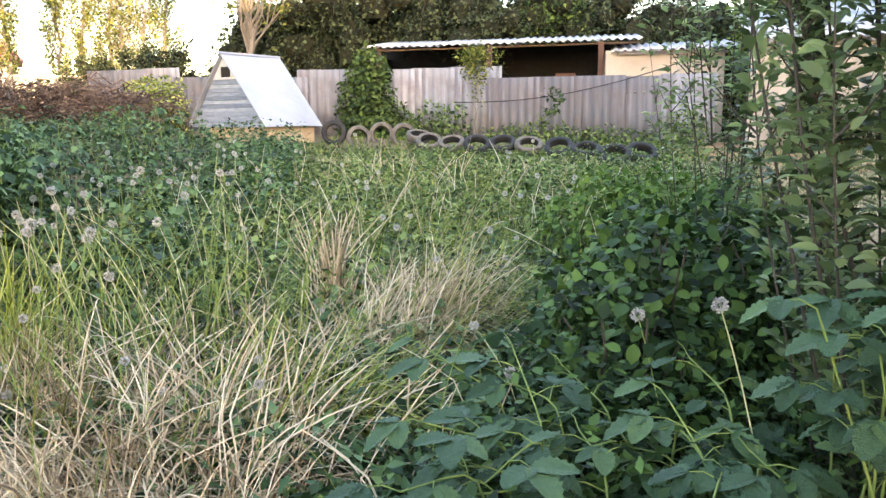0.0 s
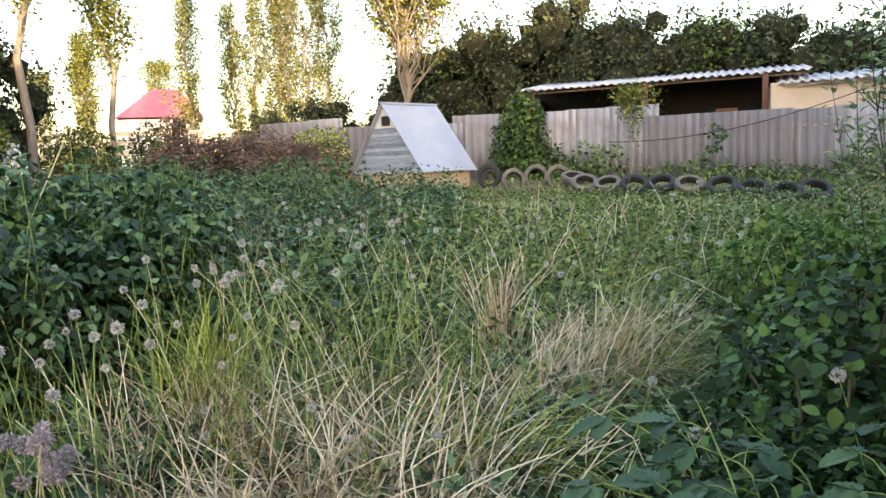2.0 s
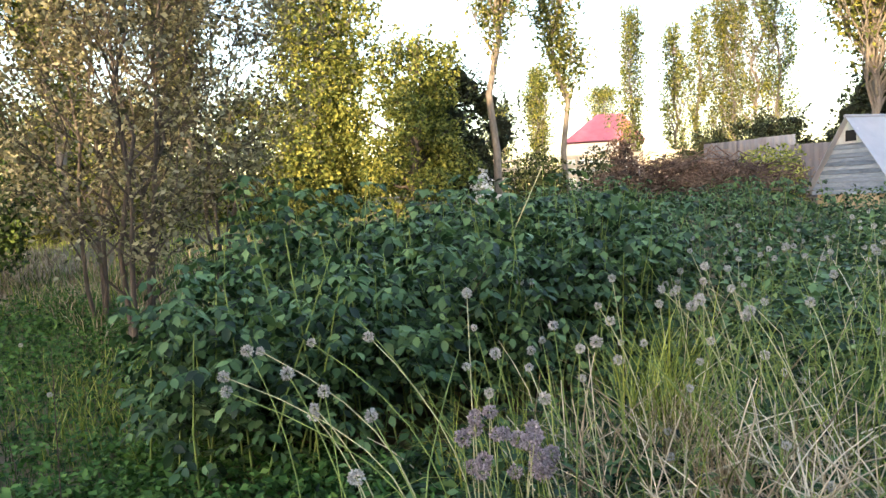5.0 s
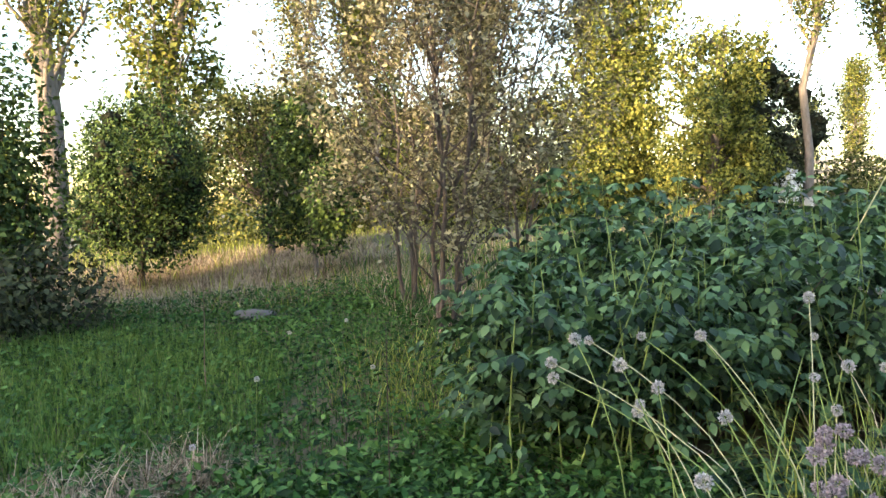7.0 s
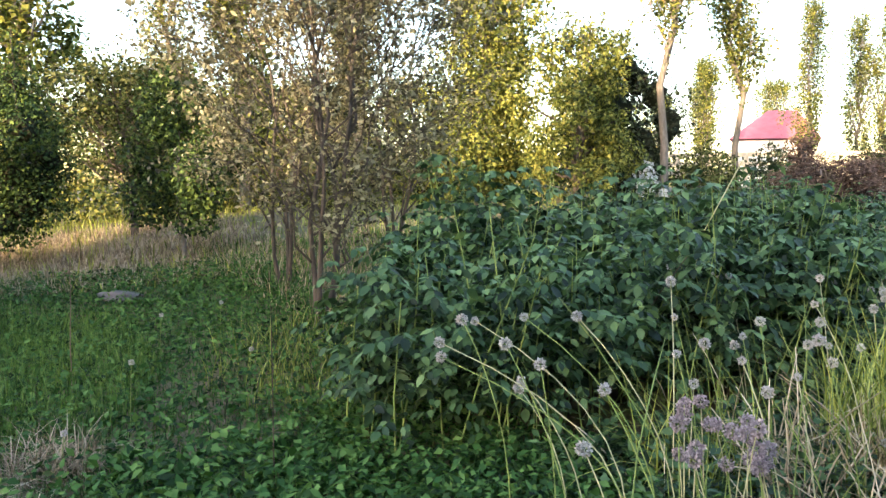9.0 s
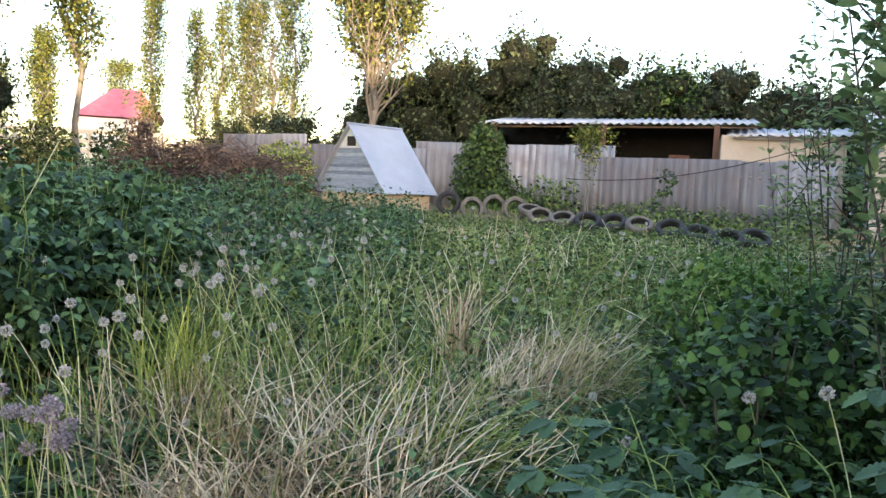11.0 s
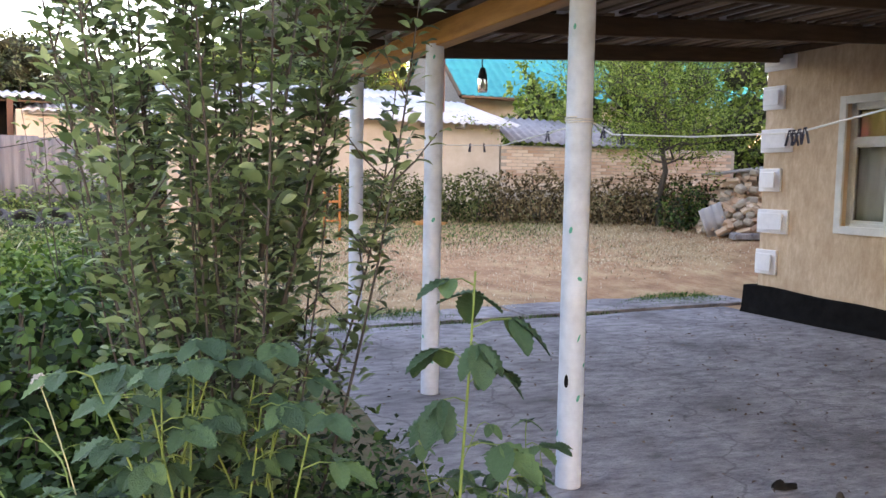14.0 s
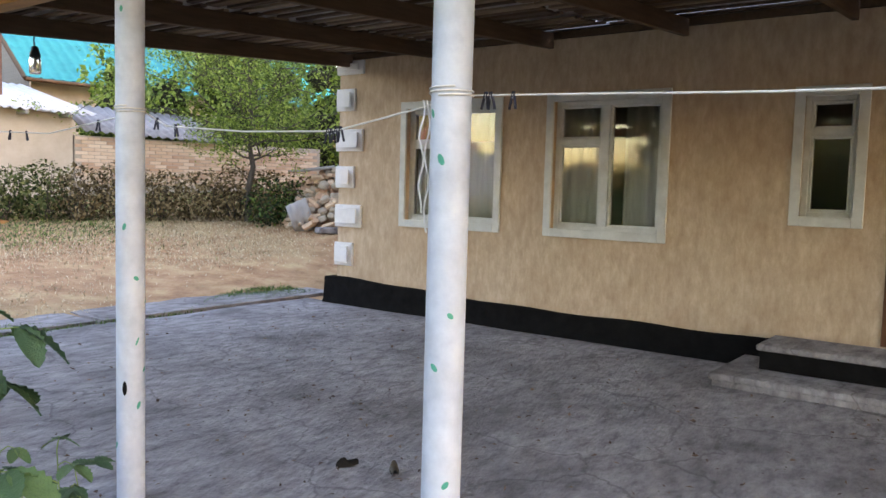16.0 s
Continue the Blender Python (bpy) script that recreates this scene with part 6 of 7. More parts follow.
# brush heap of dead vines and sticks
def build_brush():
    heap = thing("brush_heap", "big heap of dead brown vines and branches", "brush heap")
    items = []
    for k in range(950):
        t = rng.random()
        c = np.array([-10.6 + 3.6 * t, 15.3 + 0.9 * t, 0]) + rng.standard_normal(3) * (0.25, 0.4, 0)
        top = 1.05 * math.sin(math.pi * (0.1 + 0.8 * t)) ** 0.5
        c[2] = float(gz(c[0], c[1])) + rng.uniform(0.05, top)
        a = rng.uniform(0, 2 * math.pi)
        L = rng.uniform(0.4, 1.1)
        d = np.array([math.cos(a), math.sin(a), rng.uniform(-0.35, 0.45)]) * L * 0.5
        p = bent(c - d, c + d, 5, 0.25)
        p[:, 2] = np.maximum(p[:, 2], gz(p[:, 0], p[:, 1]) + 0.01)
        items.append((p, np.linspace(0.013, 0.005, 5) * rng.uniform(0.5, 1.3), 4))
    part("brush", tubes_mesh("brush", items, M["stick"]), heap)
    n = 2600
    t = rng.random(n)
    pos = np.stack([-10.6 + 3.6 * t + 0.3 * rng.standard_normal(n), 15.3 + 0.9 * t + 0.4 * rng.standard_normal(n), np.zeros(n)], 1)
    pos[:, 2] = gz(pos[:, 0], pos[:, 1]) + rng.uniform(0.05, 0.95, n) * np.sin(np.pi * (0.1 + 0.8 * t)) ** 0.5
    L = rng.uniform(0.05, 0.11, n)
    part("dead_leaves", leaves_mesh("dead_leaves", pos, rand_unit(n), rand_unit(n), L, L * 0.6, M["stick"]), heap)
    stump = thing("vine_stump", "broken post wrapped in dead brown vine", "post", on_ground(-10.5, 15.5))
    part("post", tubes_mesh("post", [(bent((0, 0, -0.1), (0.03, 0, 1.3), 5, 0.02), 0.09, 7)], M["bark"]), stump)
    n = 1100
    a = rng.uniform(0, 2 * np.pi, n)
    z = rng.uniform(0.1, 1.4, n)
    pos = np.stack([np.cos(a) * 0.2, np.sin(a) * 0.2, z], 1) + 0.07 * rng.standard_normal((n, 3))
    part("dead_vine", leaves_mesh("dead_vine", pos, rand_unit(n), rand_unit(n), 0.09, 0.05, M["stick"]), stump)


build_brush()


# ---- herb layer ----
def scatter(n, x0, x1, y0, y1, keep=None):
    x, y = rng.uniform(x0, x1, n), rng.uniform(y0, y1, n)
    if keep is not None:
        k = keep(x, y)
        x, y = x[k], y[k]
    return np.stack([x, y, gz(x, y)], 1)


def inside(poly):
    P = np.array(poly)

    def f(x, y):
        c = np.zeros(len(x), bool)
        j = len(P) - 1
        for i in range(len(P)):
            a = ((P[i, 1] > y) != (P[j, 1] > y)) & (x < (P[j, 0] - P[i, 0]) * (y - P[i, 1]) / (P[j, 1] - P[i, 1] + 1e-9) + P[i, 0])
            c ^= a
            j = i
        return c
    return f


THICKET = inside([(-2.3, 2.25), (-1.95, 3.4), (-2.0, 4.6), (-2.6, 7.0), (-3.4, 10.0), (-4.6, 13.2), (-7.0, 14.8), (-10.5, 14.6), (-9.5, 9.5), (-7.0, 6.0), (-5.0, 4.4), (-3.6, 2.9), (-2.9, 2.2)])


def compound(nodes, heading, leaf, k=3):
    """Leaflets of compound leaves: arrays of place, way, normal and length."""
    n = len(nodes)
    out = []
    side = unit(np.cross(heading, np.array([0, 0, 1.0])))
    nor = unit(np.cross(side, heading))
    L = leaf * rng.uniform(0.7, 1.25, n)
    for i in range(k):
        if i == 0:
            w, p, s = heading, nodes + heading * (L * 0.35)[:, None], 1.0
        else:
            sg = 1 if i % 2 else -1
            back = 0.0 if i < 3 else -0.45
            w = unit(side * sg + heading * 0.35)
            p, s = nodes + heading * (L * back)[:, None], 0.82
        w = w + 0.25 * rng.standard_normal((n, 3)) + np.array([0, 0, -0.45])
        out.append((p, w, nor + 0.3 * rng.standard_normal((n, 3)), L * s))
    return [np.concatenate([o[j] for o in out]) for j in range(4)]


def build_thicket():
    root = thing("raspberry_thicket", "dense dark green raspberry thicket", "raspberry bushes", kind="stuff")
    base = np.concatenate([scatter(1800, -5.2, -1.9, 2.2, 6.5, THICKET), scatter(2200, -10.5, -1.9, 6.0, 14.8, THICKET)])
    d = np.hypot(base[:, 0] - 1, base[:, 1] - 1)
    base = base[rng.random(len(base)) < np.clip(1.25 - d / 18, 0.35, 1)]
    n = len(base)
    d = np.hypot(base[:, 0] - 1, base[:, 1] - 1)
    H_ = rng.uniform(0.8, 1.12, n) * np.clip(1.22 - 0.035 * d, 0.72, 1.2)
    H_ *= rng.uniform(0.72, 1.18, n)
    H_ *= 0.86 + 0.22 * np.sin(base[:, 0] * 1.9 + 1) * np.sin(base[:, 1] * 1.5)
    H_ *= 1 + 0.38 * np.exp(-((base[:, 0] + 3.6) ** 2 / 1.4 + (base[:, 1] - 3.5) ** 2 / 1.8))
    lean = rng.standard_normal((n, 2)) * 0.16
    stems, nodes, head = [], [], []
    for i in range(n):
        top = base[i] + np.array([lean[i, 0], lean[i, 1], H_[i]])
        if i % 3 == 0:
            stems.append((np.stack([base[i] - (0, 0, 0.03), base[i] * 0.5 + top * 0.5 + 0.02 * rng.standard_normal(3), top]), np.array([0.006, 0.005, 0.003]), 4))
        k = 12 if d[i] < 6 else 7
        t = rng.uniform(0.22, 1.0, k) ** 0.75
        a = rng.uniform(0, 2 * np.pi, k)
        h = np.stack([np.cos(a), np.sin(a), rng.uniform(-0.6, 0.2, k)], 1)
        nodes.append(base[i] + (top - base[i]) * t[:, None] + h * rng.uniform(0.06, 0.15, k)[:, None])
        head.append(h)
    nodes, head = np.concatenate(nodes), unit(np.concatenate(head))
    p, w, u, L = compound(nodes, head, 0.066, 5)
    near = np.hypot(p[:, 0] - 1, p[:, 1] - 1) < 4.4
    part("leaves", leaves_mesh("leaves", p[near], w[near], u[near], L[near], L[near] * 0.6, M["raspberry"], True), root)
    far = ~near
    part("leaves", leaves_mesh("leaves", p[far], w[far], u[far], L[far] * 1.15, L[far] * 0.85, M["raspberry"]), root)
    part("canes", tubes_mesh("canes", stems, M["stem"]), root)


build_thicket()

IN_HUT = inside([(-7.2, 16.4), (-4.6, 15.2), (-3.6, 17.6), (-6.3, 18.6)])


def garden_bed(x, y):
    return ~THICKET(x, y) & ~IN_HUT(x, y) & (x < 3.1 + 0.2 * np.sin(3 * y)) & (np.hypot(x - 1.1, y - 0.6) > 1.3)


def weeds(name, label, base, h, leaf, n_leaf, leaf_mat, spread=0.09):
    """Small leafy herbs on the given feet."""
    n = len(base)
    k = n_leaf
    H_ = np.repeat(h * rng.uniform(0.45, 1.2, n), k)
    t = rng.random(n * k)
    a = rng.uniform(0, 2 * np.pi, n * k)
    o = np.stack([np.cos(a), np.sin(a), np.zeros(n * k)], 1)
    pos = np.repeat(base, k, 0) + o * spread * rng.uniform(0.1, 1, n * k)[:, None] + np.array([0, 0, 1.0]) * (H_ * t)[:, None]
    way = o + np.stack([np.zeros(n * k)] * 2 + [rng.uniform(-0.2, 0.7, n * k)], 1) + 0.4 * rng.standard_normal((n * k, 3))
    L = leaf * rng.uniform(0.6, 1.4, n * k)
    me = leaves_mesh(name, pos, way, np.array([0, 0, 1.0]) + 0.5 * rng.standard_normal((n * k, 3)), L, L * rng.uniform(0.4, 0.7, n * k), leaf_mat)
    return solid(name, me, label, "weeds", "stuff")


def grass(name, label, base, h, lean, width, material, heading=None, segs=3):
    n = len(base)
    a = rng.uniform(0, 2 * np.pi, n)
    way = np.stack([np.cos(a), np.sin(a), np.zeros(n)], 1)
    if heading is not None:
        way = way * 0.7 + np.array(heading)
    me = blades_mesh(name, base, way, h * rng.uniform(0.5, 1.25, n), lean * rng.uniform(0.3, 1.5, n), width * rng.uniform(0.6, 1.3, n), material, segs)
    return solid(name, me, label, "grass", "stuff")


# main bed between the camera and the fence
weeds("bed_weeds", "mixed green weeds covering the old garden bed", scatter(5200, -4.5, 3.2, 5.0, 11.5, garden_bed), 0.36, 0.06, 11, M["weed"], 0.14)
weeds("bed_weeds", "low weeds towards the tyre edging", scatter(2000, -4.8, 3.2, 10.5, 16.0, garden_bed), 0.16, 0.06, 9, M["weed"], 0.14)
weeds("bed_weeds", "low green weeds among the straw", scatter(2400, -2.2, 2.4, 2.3, 6.0, garden_bed), 0.12, 0.045, 9, M["raspberry"], 0.10)
grass("bed_grass", "yellow-green grass in the garden bed", scatter(12000, -5.0, 3.2, 5.6, 11.0, garden_bed), 0.42, 0.8, 0.006, M["grass_yellow"])
grass("bed_grass", "short yellow-green grass before the tyres", scatter(11000, -5.0, 3.2, 10.0, 17.5, garden_bed), 0.13, 0.7, 0.008, M["grass_yellow"])
grass("bed_grass", "green grass in the garden bed", scatter(13000, -5.0, 3.2, 5.2, 17.5, garden_bed), 0.20, 0.6, 0.006, M["grass"])
grass("dry_grass", "short dry yellow grass near the tyres", scatter(10000, -5.0, 3.2, 8.0, 13.6, garden_bed), 0.24, 0.7, 0.008, M["straw"])


def tuft(cx, cy, r, n, h, lean, w, material, heading, label, name="straw_tuft", segs=4):
    a, q = rng.uniform(0, 2 * np.pi, n), r * rng.random(n) ** 0.6
    x, y = cx + q * np.cos(a), cy + q * np.sin(a)
    return grass(name, label, np.stack([x, y, gz(x, y)], 1), h, lean, w, material, heading, segs)


def stalks(label, cx, cy, rx, ry, n, h, spread, material, head=None, r0=0.0032, name="dry_stalks"):
    """Single stiff stalks, many of them kinked, crossing one another."""
    items = []
    for k in range(n):
        x, y = cx + rx * rng.standard_normal() * 0.6, cy + ry * rng.standard_normal() * 0.6
        z = float(gz(x, y)) - 0.01
        a = rng.uniform(0, 2 * math.pi) if head is None else math.radians(head + rng.normal(0, 45))
        L, ln = h * rng.uniform(0.5, 1.25), abs(rng.normal(0, spread))
        d = np.array([math.cos(a) * math.sin(ln), math.sin(a) * math.sin(ln), math.cos(ln)])
        p0 = np.array([x, y, z])
        p1 = p0 + d * L * 0.55
        bend = np.array([math.cos(a), math.sin(a), -0.3]) * L * 0.2 * rng.uniform(0, 1.6)
        p2 = p1 + d * L * 0.45 + bend
        p2[2] = max(p2[2], float(gz(p2[0], p2[1])) + 0.02)
        mid = (p0 + p1) / 2 + rng.standard_normal(3) * 0.012
        items.append((np.stack([p0, mid, p1, (p1 + p2) / 2 + np.array([0, 0, 0.02 * L]), p2]), r0 * rng.uniform(0.6, 1.25) * np.array([1, 0.95, 0.85, 0.7, 0.45]), 4))
    return solid(name, tubes_mesh(name, items, material), label, "dry stalks", "stuff")


ST = "dry pale straw leaning in a loose tuft"
SK = "stiff pale dry stalks crossing one another"
# the standing stubble and fallen stalks nearest the path
for cx, cy, n, h, ln, hd in ((-1.4, 3.8, 40, 0.34, 0.5, (-0.2, 0.1, 0)), (-1.1, 3.9, 230, 0.40, 0.45, (0.3, 0, 0)), (-0.78, 3.75, 230, 0.38, 0.55, (0.4, -0.2, 0)), (-0.5, 4.1, 120, 0.36, 0.8, (-0.2, -0.1, 0)),
                             (-0.2, 3.75, 240, 0.36, 0.9, (0.5, -0.1, 0)), (-0.85, 4.6, 70, 0.36, 0.6, (0.1, 0.1, 0)), (-0.25, 4.5, 120, 0.34, 0.9, (0.2, 0, 0)), (-0.6, 3.4, 130, 0.34, 1.1, (-0.5, -0.4, 0)), (-1.15, 3.45, 50, 0.36, 0.9, (-0.6, 0, 0))):
    tuft(cx, cy, 0.11, n, h, ln, 0.009, M["straw"], hd, "collapsed clump of tan dry straw")
for cx, cy, n, h, ln, hd in ((-1.2, 3.6, 50, 0.62, 1.6, (-0.7, -0.3, 0)), (-0.8, 3.9, 60, 0.66, 1.5, (0.8, 0.1, 0)), (-0.4, 3.8, 70, 0.66, 1.6, (-0.8, -0.2, 0)), (-0.1, 4.1, 70, 0.62, 1.6, (0.9, -0.2, 0)), (-0.5, 4.4, 50, 0.64, 1.3, (0.8, 0.3, 0)),
                             (0.05, 3.65, 90, 0.62, 1.7, (0.9, 0.1, 0)), (-0.95, 4.3, 45, 0.62, 1.3, (-0.6, 0.2, 0)), (-0.5, 3.5, 70, 0.6, 1.8, (0.7, -0.5, 0))):
    tuft(cx, cy, 0.2, n, h, ln, 0.009, M["straw"], hd, ST, segs=6)
for cx, cy, n, h, ln, hd in ((-0.85, 3.2, 90, 0.4, 1.1, (-0.5, -0.2, 0)), (-0.55, 3.1, 120, 0.4, 1.2, (0.5, -0.2, 0)), (-0.3, 3.3, 130, 0.42, 1.2, (-0.4, -0.3, 0)), (0.0, 3.2, 120, 0.4, 1.3, (0.6, -0.2, 0)), (0.15, 3.5, 110, 0.42, 1.2, (0.6, 0.2, 0))):
    tuft(cx, cy, 0.2, n, h, ln, 0.009, M["straw"], hd, ST, segs=5)
stalks(SK, -0.45, 3.35, 0.7, 0.4, 150, 0.5, 1.0, M["straw_stalk"], r0=0.0042)
stalks(SK, -0.7, 3.85, 0.9, 0.45, 220, 0.5, 0.85, M["straw_stalk"], r0=0.0042)
stalks(SK, -0.1, 3.7, 0.5, 0.35, 150, 0.5, 1.2, M["straw_stalk"], 10, r0=0.0042)
stalks(SK, -0.6, 4.7, 0.9, 0.5, 70, 0.5, 0.7, M["straw_stalk"])
# the leaning tussock and the pale sheaf behind it
for cx, cy, n, h, ln, hd in ((0.08, 4.60, 260, 0.42, 1.2, (0.5, 0.2, 0)), (0.25, 4.78, 330, 0.55, 1.25, (0.6, 0.3, 0)), (0.42, 5.02, 330, 0.6, 1.2, (0.6, 0.4, 0)), (0.30, 5.25, 220, 0.55, 1.0, (0.3, 0.5, 0)), (0.55, 5.35, 220, 0.55, 1.1, (0.6, 0.2, 0)), (0.2, 4.55, 260, 0.36, 1.5, (0.0, -0.7, 0)), (0.45, 4.8, 200, 0.4, 1.5, (0.4, -0.7, 0))):
    tuft(cx, cy, 0.2, n, h, ln, 0.008, M["straw"], hd, "collapsed clump of tan dry straw", segs=5)
stalks(SK, 0.3, 4.9, 0.35, 0.3, 200, 0.5, 1.1, M["straw_stalk"], 30)
tuft(-0.18, 5.22, 0.06, 90, 0.5, 0.12, 0.011, M["straw"], (0.1, -0.1, 0), "pale upright sheaf of dry stalks")
stalks(SK, -0.18, 5.22, 0.07, 0.05, 55, 0.58, 0.12, M["straw_stalk"], r0=0.005)
stalks(SK, -1.1, 6.0, 1.6, 1.4, 130, 0.65, 0.45, M["straw_stalk"], r0=0.0032)
stalks("thin yellowish stalks standing in the weeds", -0.6, 8.5, 2.4, 2.6, 220, 0.6, 0.5, M["straw_stalk"], r0=0.0038)
stalks("thin green stalks rising from the weeds", -1.0, 4.6, 1.4, 1.3, 210, 0.85, 0.35, M["stem"], r0=0.003)
stalks("thin brown stalks at the thicket's edge", -3.4, 6.5, 0.8, 3.0, 200, 0.9, 0.3, M["stick"], r0=0.003)
GR = "yellow-green grassy allium leaves arching over"
tuft(0.2, 3.85, 0.22, 170, 0.68, 1.45, 0.010, M["grass_yellow"], (0.9, 0.15, 0), GR, "leaf_tuft", 6)
tuft(-1.3, 4.1, 0.22, 240, 0.8, 0.7, 0.009, M["grass_yellow"], (0.35, 0.1, 0), GR, "leaf_tuft", 6)
tuft(-0.5, 4.15, 0.8, 420, 0.7, 1.0, 0.007, M["grass_yellow"], (0.3, 0, 0), GR, "leaf_tuft", 6)
tuft(0.5, 4.95, 0.3, 480, 0.62, 1.35, 0.007, M["grass_yellow"], (0.95, 0.1, 0), GR, "leaf_tuft", 6)
tuft(0.35, 5.6, 0.5, 260, 0.7, 1.0, 0.007, M["grass_yellow"], (0.5, 0.1, 0), GR, "leaf_tuft", 5)
tuft(-1.5, 3.3, 0.3, 140, 0.6, 0.9, 0.008, M["grass_yellow"], (-0.4, -0.2, 0), GR, "leaf_tuft", 5)
# dark leafy understorey beneath the straw, and taller weeds between bed and thicket
weeds("understorey", "dark green leafy weeds beneath the straw", scatter(4000, -2.0, 1.2, 2.8, 6.8, lambda x, y: garden_bed(x, y) & ~((x < 0.35) & (y < 3.5) & (x > -1.0))), 0.24, 0.06, 11, M["raspberry"], 0.12)
EDGE = inside([(-1.9, 4.2), (-1.0, 5.2), (-1.4, 8.0), (-2.4, 11.0), (-3.6, 14.4), (-4.9, 14.6), (-4.4, 12.6), (-3.4, 9.6), (-2.6, 7.0), (-2.1, 5.0)])
weeds("nettle_bed", "tall nettle-like weeds beside the thicket", scatter(2600, -5.0, -0.9, 4.0, 14.8, EDGE), 0.55, 0.07, 16, M["raspberry"], 0.11)
weeds("bed_weeds", "clumps of taller dark weeds in the bed", scatter(3000, -3.5, 2.6, 5.2, 13.0, lambda x, y: garden_bed(x, y) & (np.sin(2.1 * x + 1.3 * y) + np.sin(1.7 * y - 0.9 * x) > 0.5)), 0.40, 0.055, 13, M["weed"], 0.12)

# the lawn and stubble of the orchard side
LAWN = inside([(-0.3, 0.2), (-0.7, 2.6), (-1.6, 3.0), (-2.3, 2.4), (-3.0, 2.3), (-4.5, 3.3), (-9.5, 3.5), (-9.5, -2.5), (-4.0, -1.8)])
grass("lawn_grass", "lush green grass of the small lawn", scatter(52000, -9.5, -0.3, -2.5, 3.6, LAWN), 0.13, 0.6, 0.006, M["grass"], segs=2)
weeds("lawn_weeds", "broad-leaved weeds in the lawn", scatter(6500, -9.0, -0.4, -2.5, 3.6, LAWN), 0.17, 0.045, 9, M["lawn_leaf"], 0.09)
weeds("mallow_weeds", "round-leaved mallow at the lawn's edge", scatter(900, -2.6, -0.4, -0.6, 2.5, LAWN), 0.15, 0.05, 8, M["lawn_leaf"], 0.10)
grass("tall_green_grass", "taller bright green weeds in the lawn", scatter(17000, -7.5, -3.2, -1.5, 2.2, inside([(-3.3, -0.2), (-3.6, 1.2), (-4.8, 1.7), (-6.4, 1.5), (-7.4, 0.6), (-7.0, -1.2), (-5.0, -1.3)])), 0.22, 0.4, 0.007, M["raspberry_young"])
grass("dry_stubble", "dry pinkish straw stubble in the orchard", scatter(26000, -14.5, -8.2, -1.5, 4.2), 0.17, 1.1, 0.010, M["dry_weed"], segs=2)
grass("orchard_grass", "rough grass under the orchard trees", scatter(16000, -24.0, -8.0, -7.0, 14.0), 0.25, 0.8, 0.016, M["grass_yellow"], segs=2)
tuft(-3.17, 0.93, 0.2, 420, 0.3, 1.3, 0.006, M["dry_weed"], (0, 0, 0), "brown dry grass clump in the lawn")
tuft(-2.85, 0.42, 0.35, 500, 0.3, 1.2, 0.006, M["dry_weed"], (0, 0, 0), "brown dry grass clump in the lawn")
weeds("mallow_weeds", "dark round-leaved mallow in the lawn", scatter(260, -3.1, -2.0, 1.1, 2.1), 0.17, 0.055, 8, M["lawn_leaf"], 0.10)
weeds("lawn_weeds", "low weeds at the foot of the thicket", scatter(900, -3.4, -0.9, 2.1, 3.0), 0.2, 0.045, 9, M["lawn_leaf"], 0.10)
grass("orchard_grass", "rough grass under the fruit trees", scatter(11000, -10.5, -4.2, 2.9, 9.5, lambda x, y: ~THICKET(x, y)), 0.3, 0.8, 0.01, M["grass"], segs=2)
grass("orchard_grass", "yellowed rough grass under the fruit trees", scatter(5000, -10.5, -4.2, 2.9, 9.5, lambda x, y: ~THICKET(x, y)), 0.32, 0.8, 0.01, M["dry_weed"], segs=2)
tuft(-1.9, 0.15, 0.5, 700, 0.28, 1.1, 0.005, M["dry_weed"], (0, 0, 0), "brown dry grass clump in the lawn")
tuft(-2.2, 0.75, 0.22, 260, 0.28, 1.1, 0.005, M["dry_weed"], (0, 0, 0), "brown dry grass clump in the lawn")
grass("shrub_grass", "tall dry grass at the thicket's foot", scatter(1800, -5.5, -3.0, 1.5, 3.6, lambda x, y: np.hypot((x + 4.2) / 1.2, (y - 2.75) / 0.8) + 0.2 * np.sin(9 * x) < 1), 0.3, 0.6, 0.006, M["grass_yellow"])

# yard grass
def worn(x, y):
    """How far from the trodden bare middle of the yard."""
    return (y - 10.4) * 0.8 + 0.5 * np.sin(1.3 * x + 0.7 * y) + 0.4 * np.sin(0.6 * x - 1.7 * y) + 1.6 * (x < 5.6 + 0.5 * np.sin(2 * y))


grass("yard_grass", "pale dry grass lying over the yard", scatter(90000, 3.0, 15.5, 8.2, 16.5, lambda x, y: np.abs(worn(x, y) - 0.9 + 0.6 * rng.standard_normal(len(x))) < 0.9), 0.06, 1.2, 0.010, M["straw"], segs=2)
grass("yard_grass", "olive green grass creeping over the yard", scatter(70000, 3.0, 15.5, 8.0, 16.5, lambda x, y: worn(x, y) + 0.5 * rng.standard_normal(len(x)) > 1.6), 0.06, 1.0, 0.014, M["weed"], segs=2)
grass("edge_grass", "green grass along the patio edge", scatter(16000, 2.6, 9.5, 7.75, 8.7, lambda x, y: y < 8.1 + 0.3 * np.sin(1.6 * x) + 0.25 * (x < 5.5)), 0.07, 0.9, 0.009, M["grass"])
grass("edge_grass", "green grass behind the apple tree", scatter(9000, 0.6, 3.4, 6.5, 12.0), 0.22, 0.7, 0.008, M["grass"])


# ---- alliums ----
def head_mesh(r, material, n=90):
    d = rand_unit(n)
    pos = d * r * rng.uniform(0.35, 0.78, n)[:, None]
    L = r * rng.uniform(0.28, 0.45, n)
    return leaves_mesh("flower_head", pos, d + 0.25 * rand_unit(n), rand_unit(n), L, L * 0.85, material, fold=0.4)


